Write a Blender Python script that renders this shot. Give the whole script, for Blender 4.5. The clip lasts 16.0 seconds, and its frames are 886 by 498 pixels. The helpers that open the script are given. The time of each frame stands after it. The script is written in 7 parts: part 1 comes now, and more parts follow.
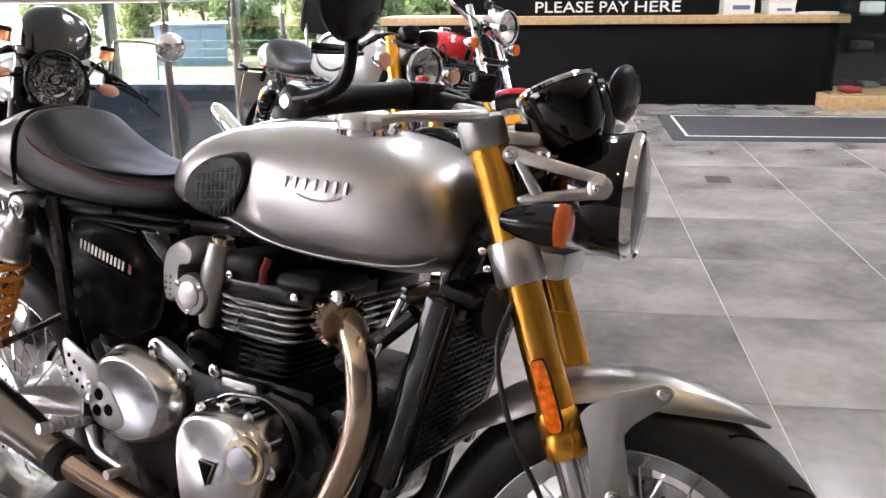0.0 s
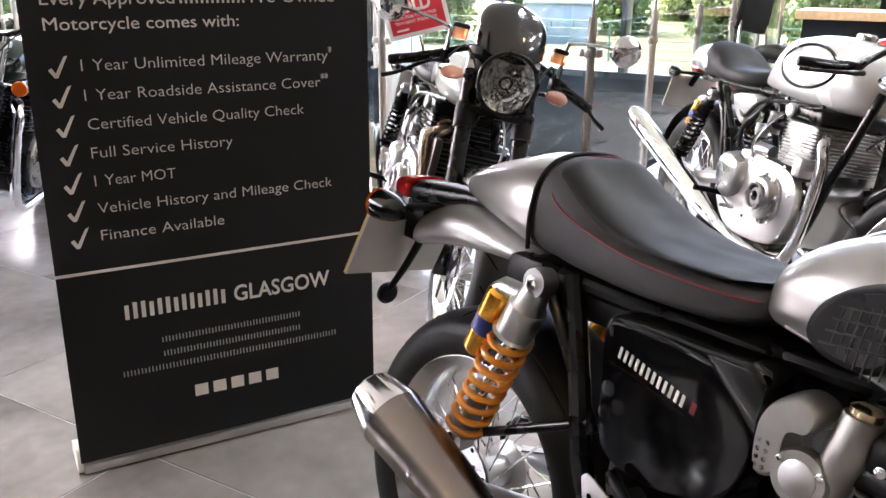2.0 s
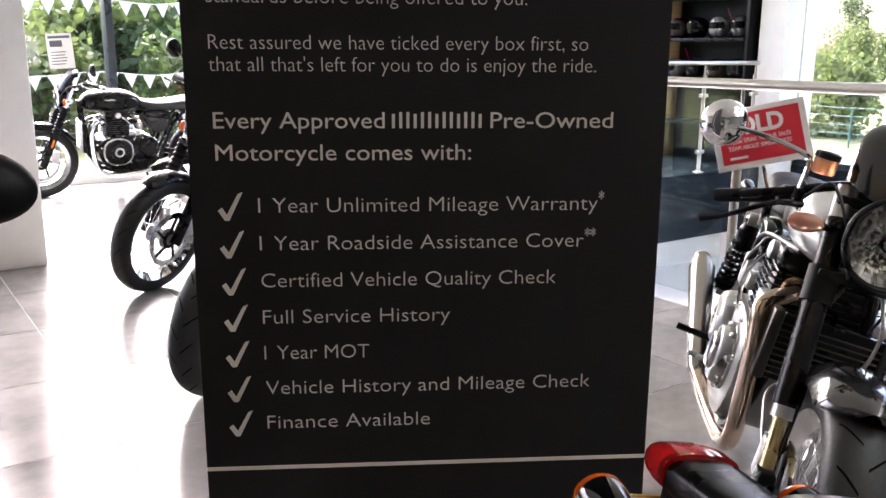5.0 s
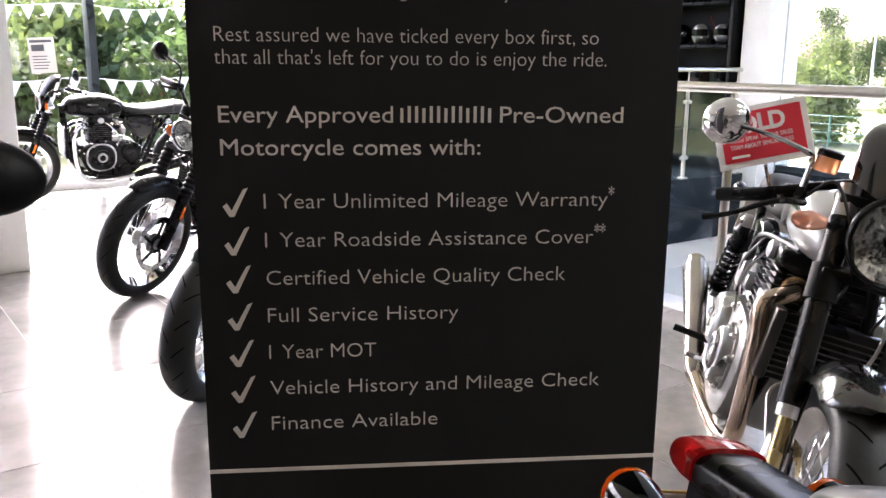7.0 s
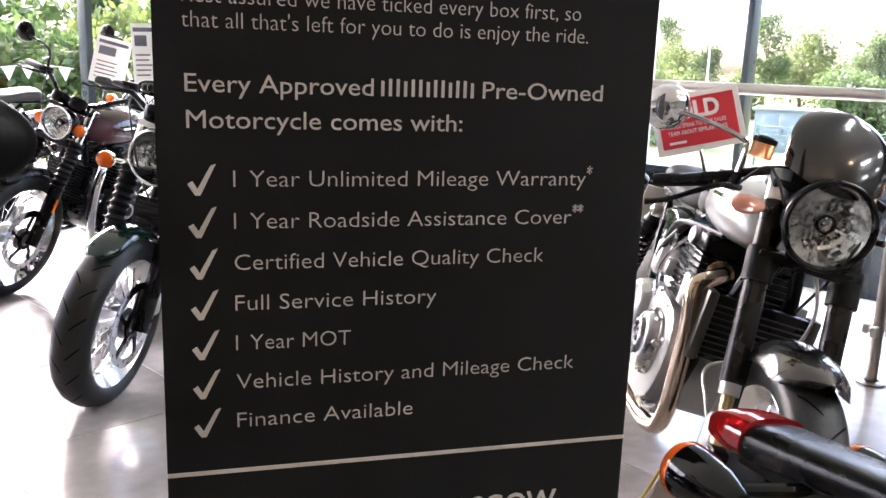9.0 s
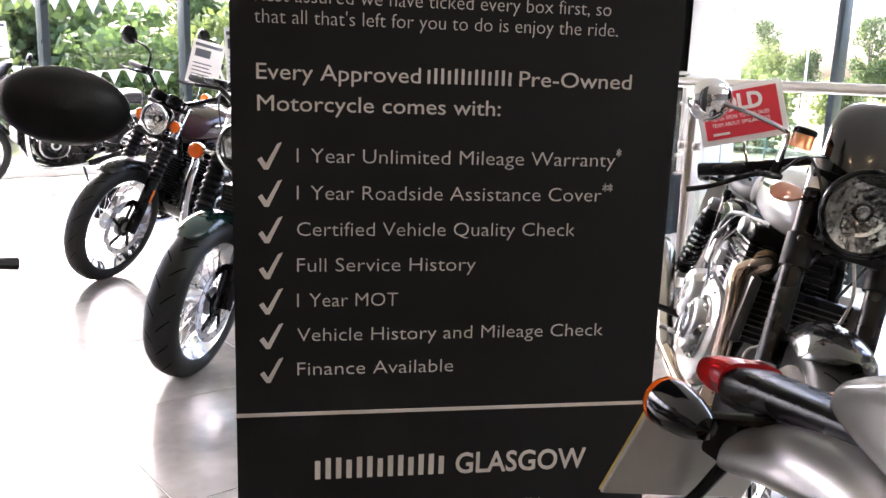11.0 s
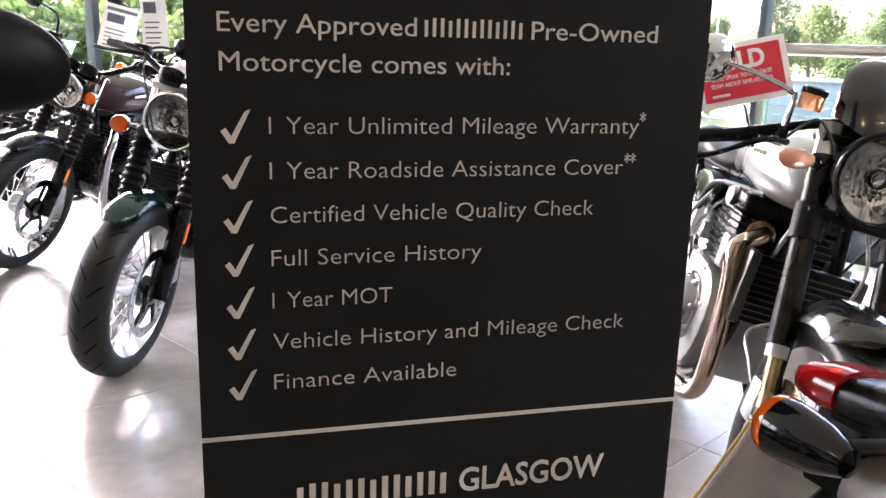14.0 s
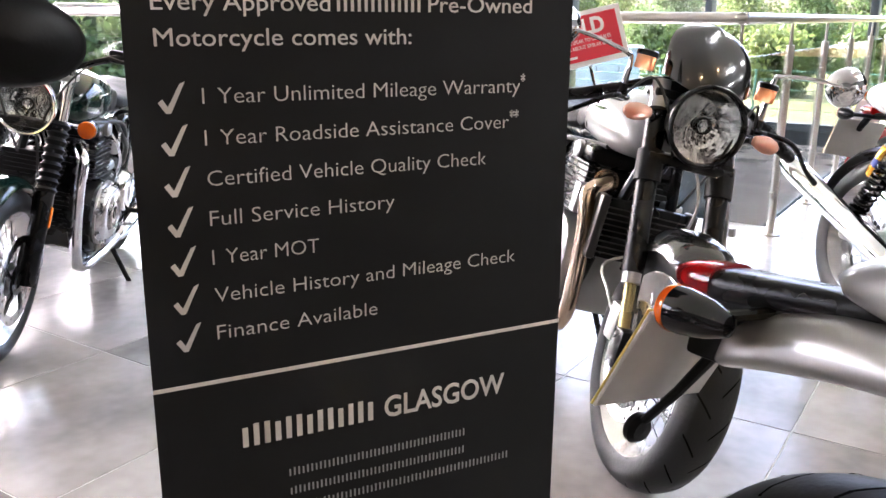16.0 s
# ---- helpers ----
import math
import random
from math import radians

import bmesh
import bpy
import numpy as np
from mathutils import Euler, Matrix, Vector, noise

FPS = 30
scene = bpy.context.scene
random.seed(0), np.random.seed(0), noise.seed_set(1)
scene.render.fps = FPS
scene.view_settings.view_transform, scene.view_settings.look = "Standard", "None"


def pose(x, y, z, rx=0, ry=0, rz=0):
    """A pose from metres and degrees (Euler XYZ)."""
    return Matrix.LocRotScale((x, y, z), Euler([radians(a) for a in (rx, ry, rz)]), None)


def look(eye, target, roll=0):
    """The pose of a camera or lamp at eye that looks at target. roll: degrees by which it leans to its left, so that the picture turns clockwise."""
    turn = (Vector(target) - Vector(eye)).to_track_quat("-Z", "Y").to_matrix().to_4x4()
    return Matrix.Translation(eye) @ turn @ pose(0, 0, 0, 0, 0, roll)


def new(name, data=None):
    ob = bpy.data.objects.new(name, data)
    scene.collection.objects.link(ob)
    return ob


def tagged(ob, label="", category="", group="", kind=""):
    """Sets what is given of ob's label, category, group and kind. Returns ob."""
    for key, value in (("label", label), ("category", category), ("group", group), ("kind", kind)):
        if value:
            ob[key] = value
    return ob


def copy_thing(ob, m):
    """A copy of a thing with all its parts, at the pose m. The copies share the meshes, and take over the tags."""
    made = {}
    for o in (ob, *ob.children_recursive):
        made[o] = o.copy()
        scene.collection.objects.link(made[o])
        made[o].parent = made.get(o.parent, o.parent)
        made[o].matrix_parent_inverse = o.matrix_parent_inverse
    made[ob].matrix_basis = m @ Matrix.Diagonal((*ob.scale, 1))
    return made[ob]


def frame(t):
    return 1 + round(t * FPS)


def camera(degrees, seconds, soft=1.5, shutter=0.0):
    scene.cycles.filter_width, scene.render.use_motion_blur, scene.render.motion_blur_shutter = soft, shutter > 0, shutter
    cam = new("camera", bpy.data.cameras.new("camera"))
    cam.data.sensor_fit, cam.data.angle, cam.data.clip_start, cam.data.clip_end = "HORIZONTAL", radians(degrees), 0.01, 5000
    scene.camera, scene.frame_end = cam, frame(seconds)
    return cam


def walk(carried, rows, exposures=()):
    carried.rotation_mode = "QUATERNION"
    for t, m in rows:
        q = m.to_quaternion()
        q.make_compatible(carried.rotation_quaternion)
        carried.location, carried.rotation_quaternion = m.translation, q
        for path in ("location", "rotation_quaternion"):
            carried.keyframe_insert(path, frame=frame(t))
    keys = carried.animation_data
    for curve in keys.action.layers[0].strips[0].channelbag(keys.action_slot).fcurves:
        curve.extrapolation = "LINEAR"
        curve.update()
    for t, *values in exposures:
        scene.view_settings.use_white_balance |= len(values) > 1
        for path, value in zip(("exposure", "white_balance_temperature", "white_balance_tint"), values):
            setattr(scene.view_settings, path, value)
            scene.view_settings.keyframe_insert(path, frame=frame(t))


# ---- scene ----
cam = camera(54.5, 16.0)
PATH = [
    (0, (-0.008, 0.063, 1.147), (1.498, 1.245, 0.568), -0.7),
    (0.5, (-0.042, 0.039, 1.148), (1.393, 1.286, 0.528), 1.4),
    (1, (-0.092, 0.192, 1.172), (1.177, 1.59, 0.513), 1.8),
    (1.5, (-0.093, 0.421, 1.192), (1.015, 1.949, 0.531), 1.4),
    (2, (0.021, 0.666, 1.213), (0.953, 2.323, 0.59), 0.5),
    (2.5, (0.126, 0.906, 1.261), (0.888, 2.671, 0.71), 0.4),
    (3, (0.217, 1.108, 1.27), (0.8, 2.958, 0.784), 1.0),
    (3.5, (0.379, 1.243, 1.25), (0.726, 3.158, 0.788), 1.8),
    (4, (0.459, 1.285, 1.247), (0.675, 3.219, 0.787), 0.9),
    (4.5, (0.478, 1.301, 1.243), (0.646, 3.24, 0.786), 0.3),
    (5, (0.462, 1.287, 1.253), (0.616, 3.23, 0.808), 0.3),
    (5.2, (0.448, 1.279, 1.245), (0.601, 3.226, 0.811), 0.5),
    (7.3, (0.403, 1.326, 1.229), (0.626, 3.268, 0.805), 0.4),
    (7.5, (0.373, 1.344, 1.232), (0.662, 3.279, 0.817), 0.2),
    (8, (0.284, 1.413, 1.224), (0.754, 3.317, 0.828), 0.2),
    (8.5, (0.235, 1.426, 1.194), (0.761, 3.312, 0.788), 1.2),
    (9, (0.227, 1.398, 1.183), (0.752, 3.281, 0.761), 2.0),
    (9.5, (0.244, 1.324, 1.182), (0.715, 3.223, 0.765), 2.4),
    (10, (0.269, 1.262, 1.174), (0.657, 3.181, 0.766), 2.5),
    (12.3, (0.251, 1.207, 1.148), (0.57, 3.134, 0.719), 1.8),
    (12.5, (0.246, 1.225, 1.144), (0.576, 3.151, 0.715), 2.0),
    (13, (0.227, 1.31, 1.139), (0.604, 3.225, 0.702), 1.7),
    (13.5, (0.203, 1.417, 1.141), (0.655, 3.31, 0.682), 1.2),
    (14, (0.186, 1.478, 1.13), (0.696, 3.351, 0.652), 1.6),
    (14.5, (0.174, 1.488, 1.112), (0.71, 3.352, 0.625), 1.8),
    (15, (0.163, 1.473, 1.113), (0.751, 3.322, 0.628), 1.4),
    (15.5, (0.091, 1.403, 1.12), (0.814, 3.201, 0.627), 1.1),
    (16, (-0.017, 1.358, 1.127), (0.865, 3.075, 0.6), 0.5),
]
walk(cam, [(t, look(eye, target, roll)) for t, eye, target, roll in PATH], [(t, e, 6050, 10) for t, e in ((0, 4.0), (1, 4.1), (2, 4.2), (4, 3.8), (5, 3.7), (7.5, 3.8), (9, 4.2), (10, 4.2), (12.5, 4.0), (14, 4.3), (15.5, 4.5), (16, 4.5))])

# ---------------------------------------------------------------- light and sky
world = bpy.data.worlds.new("world")
scene.world = world
world.use_nodes = True
wn = world.node_tree.nodes
sky = wn.new("ShaderNodeTexSky")
sky.sky_type = "NISHITA"
sky.sun_disc = False
sky.sun_elevation, sky.sun_rotation = radians(42), radians(-20)
sky.air_density, sky.dust_density = 0.8, 6.0
wn["Background"].inputs["Strength"].default_value = 0.15
world.node_tree.links.new(sky.outputs[0], wn["Background"].inputs["Color"])

sun = new("sun", bpy.data.lights.new("sun", "SUN"))
sun.data.energy, sun.data.angle, sun.data.color = 1.3, radians(22), (1.0, 0.96, 0.92)
sun.matrix_world = look((0, 0, 0), (-math.sin(radians(-20)) * 0.743, -math.cos(radians(-20)) * 0.743, -0.669))


# ---------------------------------------------------------------- materials
def links_of(m):
    return m.node_tree.nodes, m.node_tree.links


def mat(name, colour, rough=0.5, metal=0.0, vary=0.12, scale=6.0, bump=0.0, bump_scale=60.0, coat=0.0, rough_vary=0.08,
        per_object=0.0, spec=0.5, stretch=None):
    """A principled surface with two scales of tone, gloss that varies, and fine relief."""
    m = bpy.data.materials.new(name)
    m.use_nodes = True
    n, l = links_of(m)
    p = n["Principled BSDF"]
    p.inputs["Metallic"].default_value = metal
    p.inputs["Coat Weight"].default_value = coat
    p.inputs["Coat Roughness"].default_value = 0.06
    p.inputs["Specular IOR Level"].default_value = spec
    tc = n.new("ShaderNodeTexCoord")
    src = tc.outputs["Object"]
    if stretch:
        mp = n.new("ShaderNodeMapping")
        mp.inputs["Scale"].default_value = stretch
        l.new(src, mp.inputs["Vector"])
        src = mp.outputs["Vector"]
    if per_object:
        who, far, shift = n.new("ShaderNodeObjectInfo"), n.new("ShaderNodeMath"), n.new("ShaderNodeVectorMath")
        far.operation, far.inputs[1].default_value = "MULTIPLY", 60.0
        l.new(who.outputs["Random"], far.inputs[0])
        l.new(src, shift.inputs[0])
        l.new(far.outputs[0], shift.inputs[1])
        src = shift.outputs[0]
    n1, n2 = n.new("ShaderNodeTexNoise"), n.new("ShaderNodeTexNoise")
    for k, s, d in ((n1, scale, 1.0), (n2, scale * 7.0, 1.0)):
        k.inputs["Scale"].default_value = s
        k.inputs["Detail"].default_value = d
        l.new(src, k.inputs["Vector"])
    add = n.new("ShaderNodeMath")
    add.operation, add.inputs[1].default_value = "MULTIPLY_ADD", 0.35
    l.new(n2.outputs[0], add.inputs[0])
    l.new(n1.outputs[0], add.inputs[2])
    value = add.outputs[0]
    if per_object:
        info = n.new("ShaderNodeObjectInfo")
        mul = n.new("ShaderNodeMath")
        mul.operation = "MULTIPLY_ADD"
        l.new(info.outputs["Random"], mul.inputs[0])
        mul.inputs[1].default_value = per_object
        l.new(value, mul.inputs[2])
        value = mul.outputs[0]
    rng = n.new("ShaderNodeMapRange")
    rng.inputs["From Min"].default_value, rng.inputs["From Max"].default_value = 0.35, 1.0 + per_object
    rng.inputs["To Min"].default_value, rng.inputs["To Max"].default_value = 1.0 - vary, 1.0 + vary
    l.new(value, rng.inputs["Value"])
    mix = n.new("ShaderNodeMix")
    mix.data_type, mix.blend_type = "RGBA", "MULTIPLY"
    mix.inputs["Factor"].default_value = 1.0
    mix.inputs["A"].default_value = (*colour, 1)
    l.new(rng.outputs[0], mix.inputs["B"])
    l.new(mix.outputs["Result"], p.inputs["Base Color"])
    rr = n.new("ShaderNodeMapRange")
    rr.inputs["From Min"].default_value, rr.inputs["From Max"].default_value = 0.3, 0.7
    rr.inputs["To Min"].default_value, rr.inputs["To Max"].default_value = max(0.02, rough - rough_vary), min(1, rough + rough_vary)
    l.new(n1.outputs[0], rr.inputs["Value"])
    l.new(rr.outputs[0], p.inputs["Roughness"])
    if bump:
        n3, b = n.new("ShaderNodeTexNoise"), n.new("ShaderNodeBump")
        n3.inputs["Scale"].default_value, n3.inputs["Detail"].default_value = bump_scale, 1.5
        l.new(src, n3.inputs["Vector"])
        b.inputs["Strength"].default_value, b.inputs["Distance"].default_value = bump, 0.004
        l.new(n3.outputs[0], b.inputs["Height"])
        l.new(b.outputs[0], p.inputs["Normal"])
    return m


def glass_mat(name, colour=(1, 1, 1), rough=0.0, ior=1.45):
    """Thin sheet glass: clear with a mirror that grows at grazing view."""
    m = bpy.data.materials.new(name)
    m.use_nodes = True
    n, l = links_of(m)
    n.remove(n["Principled BSDF"])
    t, g, f, mx = n.new("ShaderNodeBsdfTransparent"), n.new("ShaderNodeBsdfGlossy"), n.new("ShaderNodeLayerWeight"), n.new("ShaderNodeMixShader")
    t.inputs[0].default_value = (*colour, 1)
    g.inputs["Roughness"].default_value = rough
    f.inputs["Blend"].default_value = 0.5
    pw = n.new("ShaderNodeMath")
    pw.operation, pw.inputs[1].default_value = "POWER", 4.0
    fl = n.new("ShaderNodeMapRange")
    fl.inputs["To Min"].default_value, fl.inputs["To Max"].default_value = (ior - 1) ** 2 / (ior + 1) ** 2 * 1.2, 0.75
    l.new(f.outputs["Facing"], pw.inputs[0])
    l.new(pw.outputs[0], fl.inputs["Value"])
    l.new(fl.outputs[0], mx.inputs[0])
    l.new(t.outputs[0], mx.inputs[1])
    l.new(g.outputs[0], mx.inputs[2])
    l.new(mx.outputs[0], n["Material Output"].inputs[0])
    return m


def lens_mat(name, colour, rough=0.08):
    m = mat(name, colour, rough, vary=0.05, coat=0.2)
    p = m.node_tree.nodes["Principled BSDF"]
    p.inputs["Transmission Weight"].default_value = 0.55
    return m


def glow(name, colour, strength):
    m = bpy.data.materials.new(name)
    m.use_nodes = True
    p = m.node_tree.nodes["Principled BSDF"]
    p.inputs["Base Color"].default_value = (*colour, 1)
    p.inputs["Emission Color"].default_value = (*colour, 1)
    p.inputs["Emission Strength"].default_value = strength
    return m


def weave(m, scale, depth, tone=0.5):
    """Adds a twill weave, two crossing diagonals, to a surface's colour."""
    n, l = links_of(m)
    p = n["Principled BSDF"]
    tc, both = n.new("ShaderNodeTexCoord"), n.new("ShaderNodeMath")
    both.operation = "MULTIPLY"
    for k, turn in enumerate((0.9, -0.65)):
        mp, w1 = n.new("ShaderNodeMapping"), n.new("ShaderNodeTexWave")
        mp.inputs["Rotation"].default_value = (turn, 0.35 * (1 - 2 * k), 0.2)
        w1.inputs["Scale"].default_value, w1.bands_direction = scale * (1.0 - 0.45 * k), "Z"
        l.new(tc.outputs["Object"], mp.inputs["Vector"])
        l.new(mp.outputs["Vector"], w1.inputs["Vector"])
        l.new(w1.outputs["Fac"], both.inputs[k])
    rg = n.new("ShaderNodeMapRange")
    rg.inputs["From Max"].default_value = 0.6
    rg.inputs["To Min"].default_value, rg.inputs["To Max"].default_value = tone, 1.0
    l.new(both.outputs[0], rg.inputs["Value"])
    old = p.inputs["Base Color"].links[0].from_socket
    mul = n.new("ShaderNodeMix")
    mul.data_type, mul.blend_type = "RGBA", "MULTIPLY"
    mul.inputs["Factor"].default_value = depth
    l.new(old, mul.inputs["A"])
    l.new(rg.outputs[0], mul.inputs["B"])
    l.new(mul.outputs["Result"], p.inputs["Base Color"])
    return m


TILE = mat("porcelain_tile", (0.275, 0.257, 0.247), 0.21, vary=0.55, scale=2.6, per_object=0.25, rough_vary=0.04, spec=0.5, bump=0.02, bump_scale=14)
GROUT = mat("pale_grout", (0.52, 0.50, 0.48), 0.8, vary=0.15)
WHITE = mat("white_paint", (0.78, 0.77, 0.75), 0.6, vary=0.04, bump=0.03)
GREYWALL = mat("grey_wall_paint", (0.19, 0.19, 0.19), 0.65, vary=0.05, bump=0.03)
BLACKWALL = mat("black_wall_panel", (0.0045, 0.0045, 0.005), 0.5, vary=0.2, scale=3, spec=0.15)
MULLION = mat("dark_grey_frame", (0.035, 0.045, 0.055), 0.35, vary=0.08, metal=0.2)
SPANDREL = mat("dark_spandrel", (0.014, 0.020, 0.026), 0.16, vary=0.1, scale=2, spec=0.3)
STEEL = mat("brushed_steel", (0.56, 0.53, 0.49), 0.30, 1.0, vary=0.04, rough_vary=0.02)
GLASS = glass_mat("window_glass", (0.98, 0.955, 0.985))
RAILGLASS = glass_mat("balustrade_glass", (0.93, 0.96, 0.95))
OAK = mat("oak_veneer", (0.52, 0.34, 0.18), 0.45, vary=0.2, scale=3, stretch=(1, 9, 9), bump=0.05)
MAT_CLOTH = mat("charcoal_entrance_mat", (0.035, 0.036, 0.042), 0.95, vary=0.25, scale=20, bump=0.5, bump_scale=300)
CEIL = mat("ceiling_board", (0.72, 0.72, 0.71), 0.8, vary=0.03)
BANNER = mat("banner_film", (0.0108, 0.0108, 0.0116), 0.55, vary=0.02, scale=2, spec=0.2)
INK = mat("banner_ink_grey", (0.62, 0.585, 0.545), 0.6, vary=0.05)
INKDIM = mat("banner_ink_small", (0.32, 0.32, 0.32), 0.6, vary=0.05)
ALU = mat("satin_aluminium", (0.62, 0.62, 0.62), 0.33, 1.0, vary=0.03, rough_vary=0.02)

# ---------------------------------------------------------------- shapes


def join(*geos):
    vs, fs = [], []
    for v, f in geos:
        k = len(vs)
        vs += [tuple(p) for p in v]
        fs += [tuple(i + k for i in q) for q in f]
    return vs, fs


def moved(geo, m):
    return [tuple(m @ Vector(p)) for p in geo[0]], geo[1]


def box(x0, x1, y0, y1, z0, z1, bevel=0.0, seg=2):
    if bevel <= 0:
        v = [(x, y, z) for z in (z0, z1) for y in (y0, y1) for x in (x0, x1)]
        return v, [(0, 2, 3, 1), (4, 5, 7, 6), (0, 1, 5, 4), (2, 6, 7, 3), (0, 4, 6, 2), (1, 3, 7, 5)]
    bm = bmesh.new()
    bmesh.ops.create_cube(bm, size=1)
    for v in bm.verts:
        v.co = ((x0 + x1) / 2 + v.co.x * (x1 - x0), (y0 + y1) / 2 + v.co.y * (y1 - y0), (z0 + z1) / 2 + v.co.z * (z1 - z0))
    bmesh.ops.bevel(bm, geom=bm.edges[:], offset=bevel, segments=seg, affect="EDGES", profile=0.5)
    return from_bm(bm)


def from_bm(bm):
    bm.verts.index_update()
    out = [tuple(v.co) for v in bm.verts], [tuple(v.index for v in f.verts) for f in bm.faces]
    bm.free()
    return out


def curve(pts, k=6):
    """Points along a smooth line through pts (Catmull-Rom)."""
    p = [Vector(q) for q in pts]
    p = [2 * p[0] - p[1]] + p + [2 * p[-1] - p[-2]]
    out = []
    for i in range(1, len(p) - 2):
        for j in range(k):
            t = j / k
            a, b, c, d = p[i - 1], p[i], p[i + 1], p[i + 2]
            out.append(0.5 * ((2 * b) + (c - a) * t + (2 * a - 5 * b + 4 * c - d) * t * t + (3 * b - a - 3 * c + d) * t ** 3))
    out.append(p[-2])
    return out


def tube(pts, r, n=12, closed=False, caps=True):
    """A round bar along pts; r is one radius or one per point."""
    pts = [Vector(p) for p in pts]
    rs = list(r) if isinstance(r, (list, tuple)) else [r] * len(pts)
    if len(rs) != len(pts):
        rs = [float(q) for q in np.interp(np.linspace(0, 1, len(pts)), np.linspace(0, 1, len(rs)), rs)]
    m = len(pts)
    tang = []
    for i in range(m):
        a = pts[(i - 1) % m] if closed or i else pts[0]
        b = pts[(i + 1) % m] if closed or i < m - 1 else pts[-1]
        tang.append((b - a).normalized())
    ref = Vector((0, 0, 1)) if abs(tang[0].z) < 0.9 else Vector((1, 0, 0))
    nor = (ref - tang[0] * ref.dot(tang[0])).normalized()
    vs, fs = [], []
    for i in range(m):
        nor = (nor - tang[i] * nor.dot(tang[i])).normalized()
        bi = tang[i].cross(nor)
        for k in range(n):
            a = 2 * math.pi * k / n
            vs.append(tuple(pts[i] + rs[i] * (math.cos(a) * nor + math.sin(a) * bi)))
    for i in range(m if closed else m - 1):
        j = (i + 1) % m
        for k in range(n):
            fs.append((i * n + k, i * n + (k + 1) % n, j * n + (k + 1) % n, j * n + k))
    if caps and not closed:
        fs += [tuple(range(n - 1, -1, -1)), tuple((m - 1) * n + k for k in range(n))]
    return vs, fs


def rod(a, b, r, r2=None, n=12):
    return tube([a, b], [r, r if r2 is None else r2], n)


def lathe(profile, origin=(0, 0, 0), axis=(0, 1, 0), n=32, ring=False, caps=True):
    """Turns a profile of (radius, height) about an axis; ring: the profile closes on itself."""
    w = Vector(axis).normalized()
    a = Vector((0, 0, 1)) if abs(w.z) < 0.9 else Vector((1, 0, 0))
    a = (a - w * a.dot(w)).normalized()
    b = w.cross(a)
    o = Vector(origin)
    m = len(profile)
    vs, fs = [], []
    for k in range(n):
        t = 2 * math.pi * k / n
        d = math.cos(t) * a + math.sin(t) * b
        vs += [tuple(o + d * r + w * h) for r, h in profile]
    for k in range(n):
        k2 = (k + 1) % n
        for i in range(m if ring else m - 1):
            j = (i + 1) % m
            fs.append((k * m + i, k2 * m + i, k2 * m + j, k * m + j))
    if not ring and caps:
        if profile[0][0] > 1e-6:
            fs.append(tuple(k * m for k in range(n)))
        if profile[-1][0] > 1e-6:
            fs.append(tuple(k * m + m - 1 for k in range(n - 1, -1, -1)))
    return vs, fs


def loft(rings, caps=True, closed=True):
    n = len(rings[0])
    vs = [tuple(p) for r in rings for p in r]
    fs = []
    for i in range(len(rings) - 1):
        for k in range(n if closed else n - 1):
            k2 = (k + 1) % n
            fs.append((i * n + k, i * n + k2, (i + 1) * n + k2, (i + 1) * n + k))
    if caps and closed:
        fs += [tuple(range(n - 1, -1, -1)), tuple((len(rings) - 1) * n + k for k in range(n))]
    return vs, fs


def slab(outline, y0, y1, bevel=0.0, seg=2, plane="xz"):
    """A flat plate: an outline in the x-z plane, from y0 to y1, with softened edges."""
    bm = bmesh.new()
    put = {"xz": lambda p, d: (p[0], d, p[1]), "xy": lambda p, d: (p[0], p[1], d), "yz": lambda p, d: (d, p[0], p[1])}[plane]
    vs = [bm.verts.new(put(p, y0)) for p in outline]
    f = bm.faces.new(vs)
    ex = bmesh.ops.extrude_face_region(bm, geom=[f])
    shift = Vector(put((0, 0), y1 - y0))
    for v in ex["geom"]:
        if isinstance(v, bmesh.types.BMVert):
            v.co += shift
    bmesh.ops.recalc_face_normals(bm, faces=bm.faces[:])
    if bevel:
        bmesh.ops.bevel(bm, geom=bm.edges[:], offset=bevel, segments=seg, affect="EDGES", profile=0.5, clamp_overlap=True)
    return from_bm(bm)


def dome(outline, y, depth, steps=5, inset=0.75, plane_y_sign=-1):
    """A bulged cover: an outline in x-z that swells towards the viewer's side, from y by depth."""
    c = Vector((sum(p[0] for p in outline) / len(outline), sum(p[1] for p in outline) / len(outline)))
    rings = []
    for s in range(steps + 1):
        a = s / steps * math.pi / 2
        k = 1 - inset * (1 - math.cos(a))
        rings.append([(c.x + (p[0] - c.x) * k, y + plane_y_sign * depth * math.sin(a), c.y + (p[1] - c.y) * k) for p in outline])
    return loft(rings)


def ellipse(cx, cz, rx, rz, n=28, power=2.0, turn=0.0):
    out = []
    for k in range(n):
        t = 2 * math.pi * k / n
        c, s = math.cos(t), math.sin(t)
        x, z = rx * math.copysign(abs(c) ** (2 / power), c), rz * math.copysign(abs(s) ** (2 / power), s)
        out.append((cx + x * math.cos(turn) - z * math.sin(turn), cz + x * math.sin(turn) + z * math.cos(turn)))
    return out


def smooth_outline(pts, k=4):
    """A closed smooth outline through 2D points."""
    p = [Vector((*q, 0)) for q in pts]
    m = len(p)
    out = []
    for i in range(m):
        a, b, c, d = p[(i - 1) % m], p[i], p[(i + 1) % m], p[(i + 2) % m]
        for j in range(k):
            t = j / k
            q = 0.5 * ((2 * b) + (c - a) * t + (2 * a - 5 * b + 4 * c - d) * t * t + (3 * b - a - 3 * c + d) * t ** 3)
            out.append((q.x, q.y))
    return out


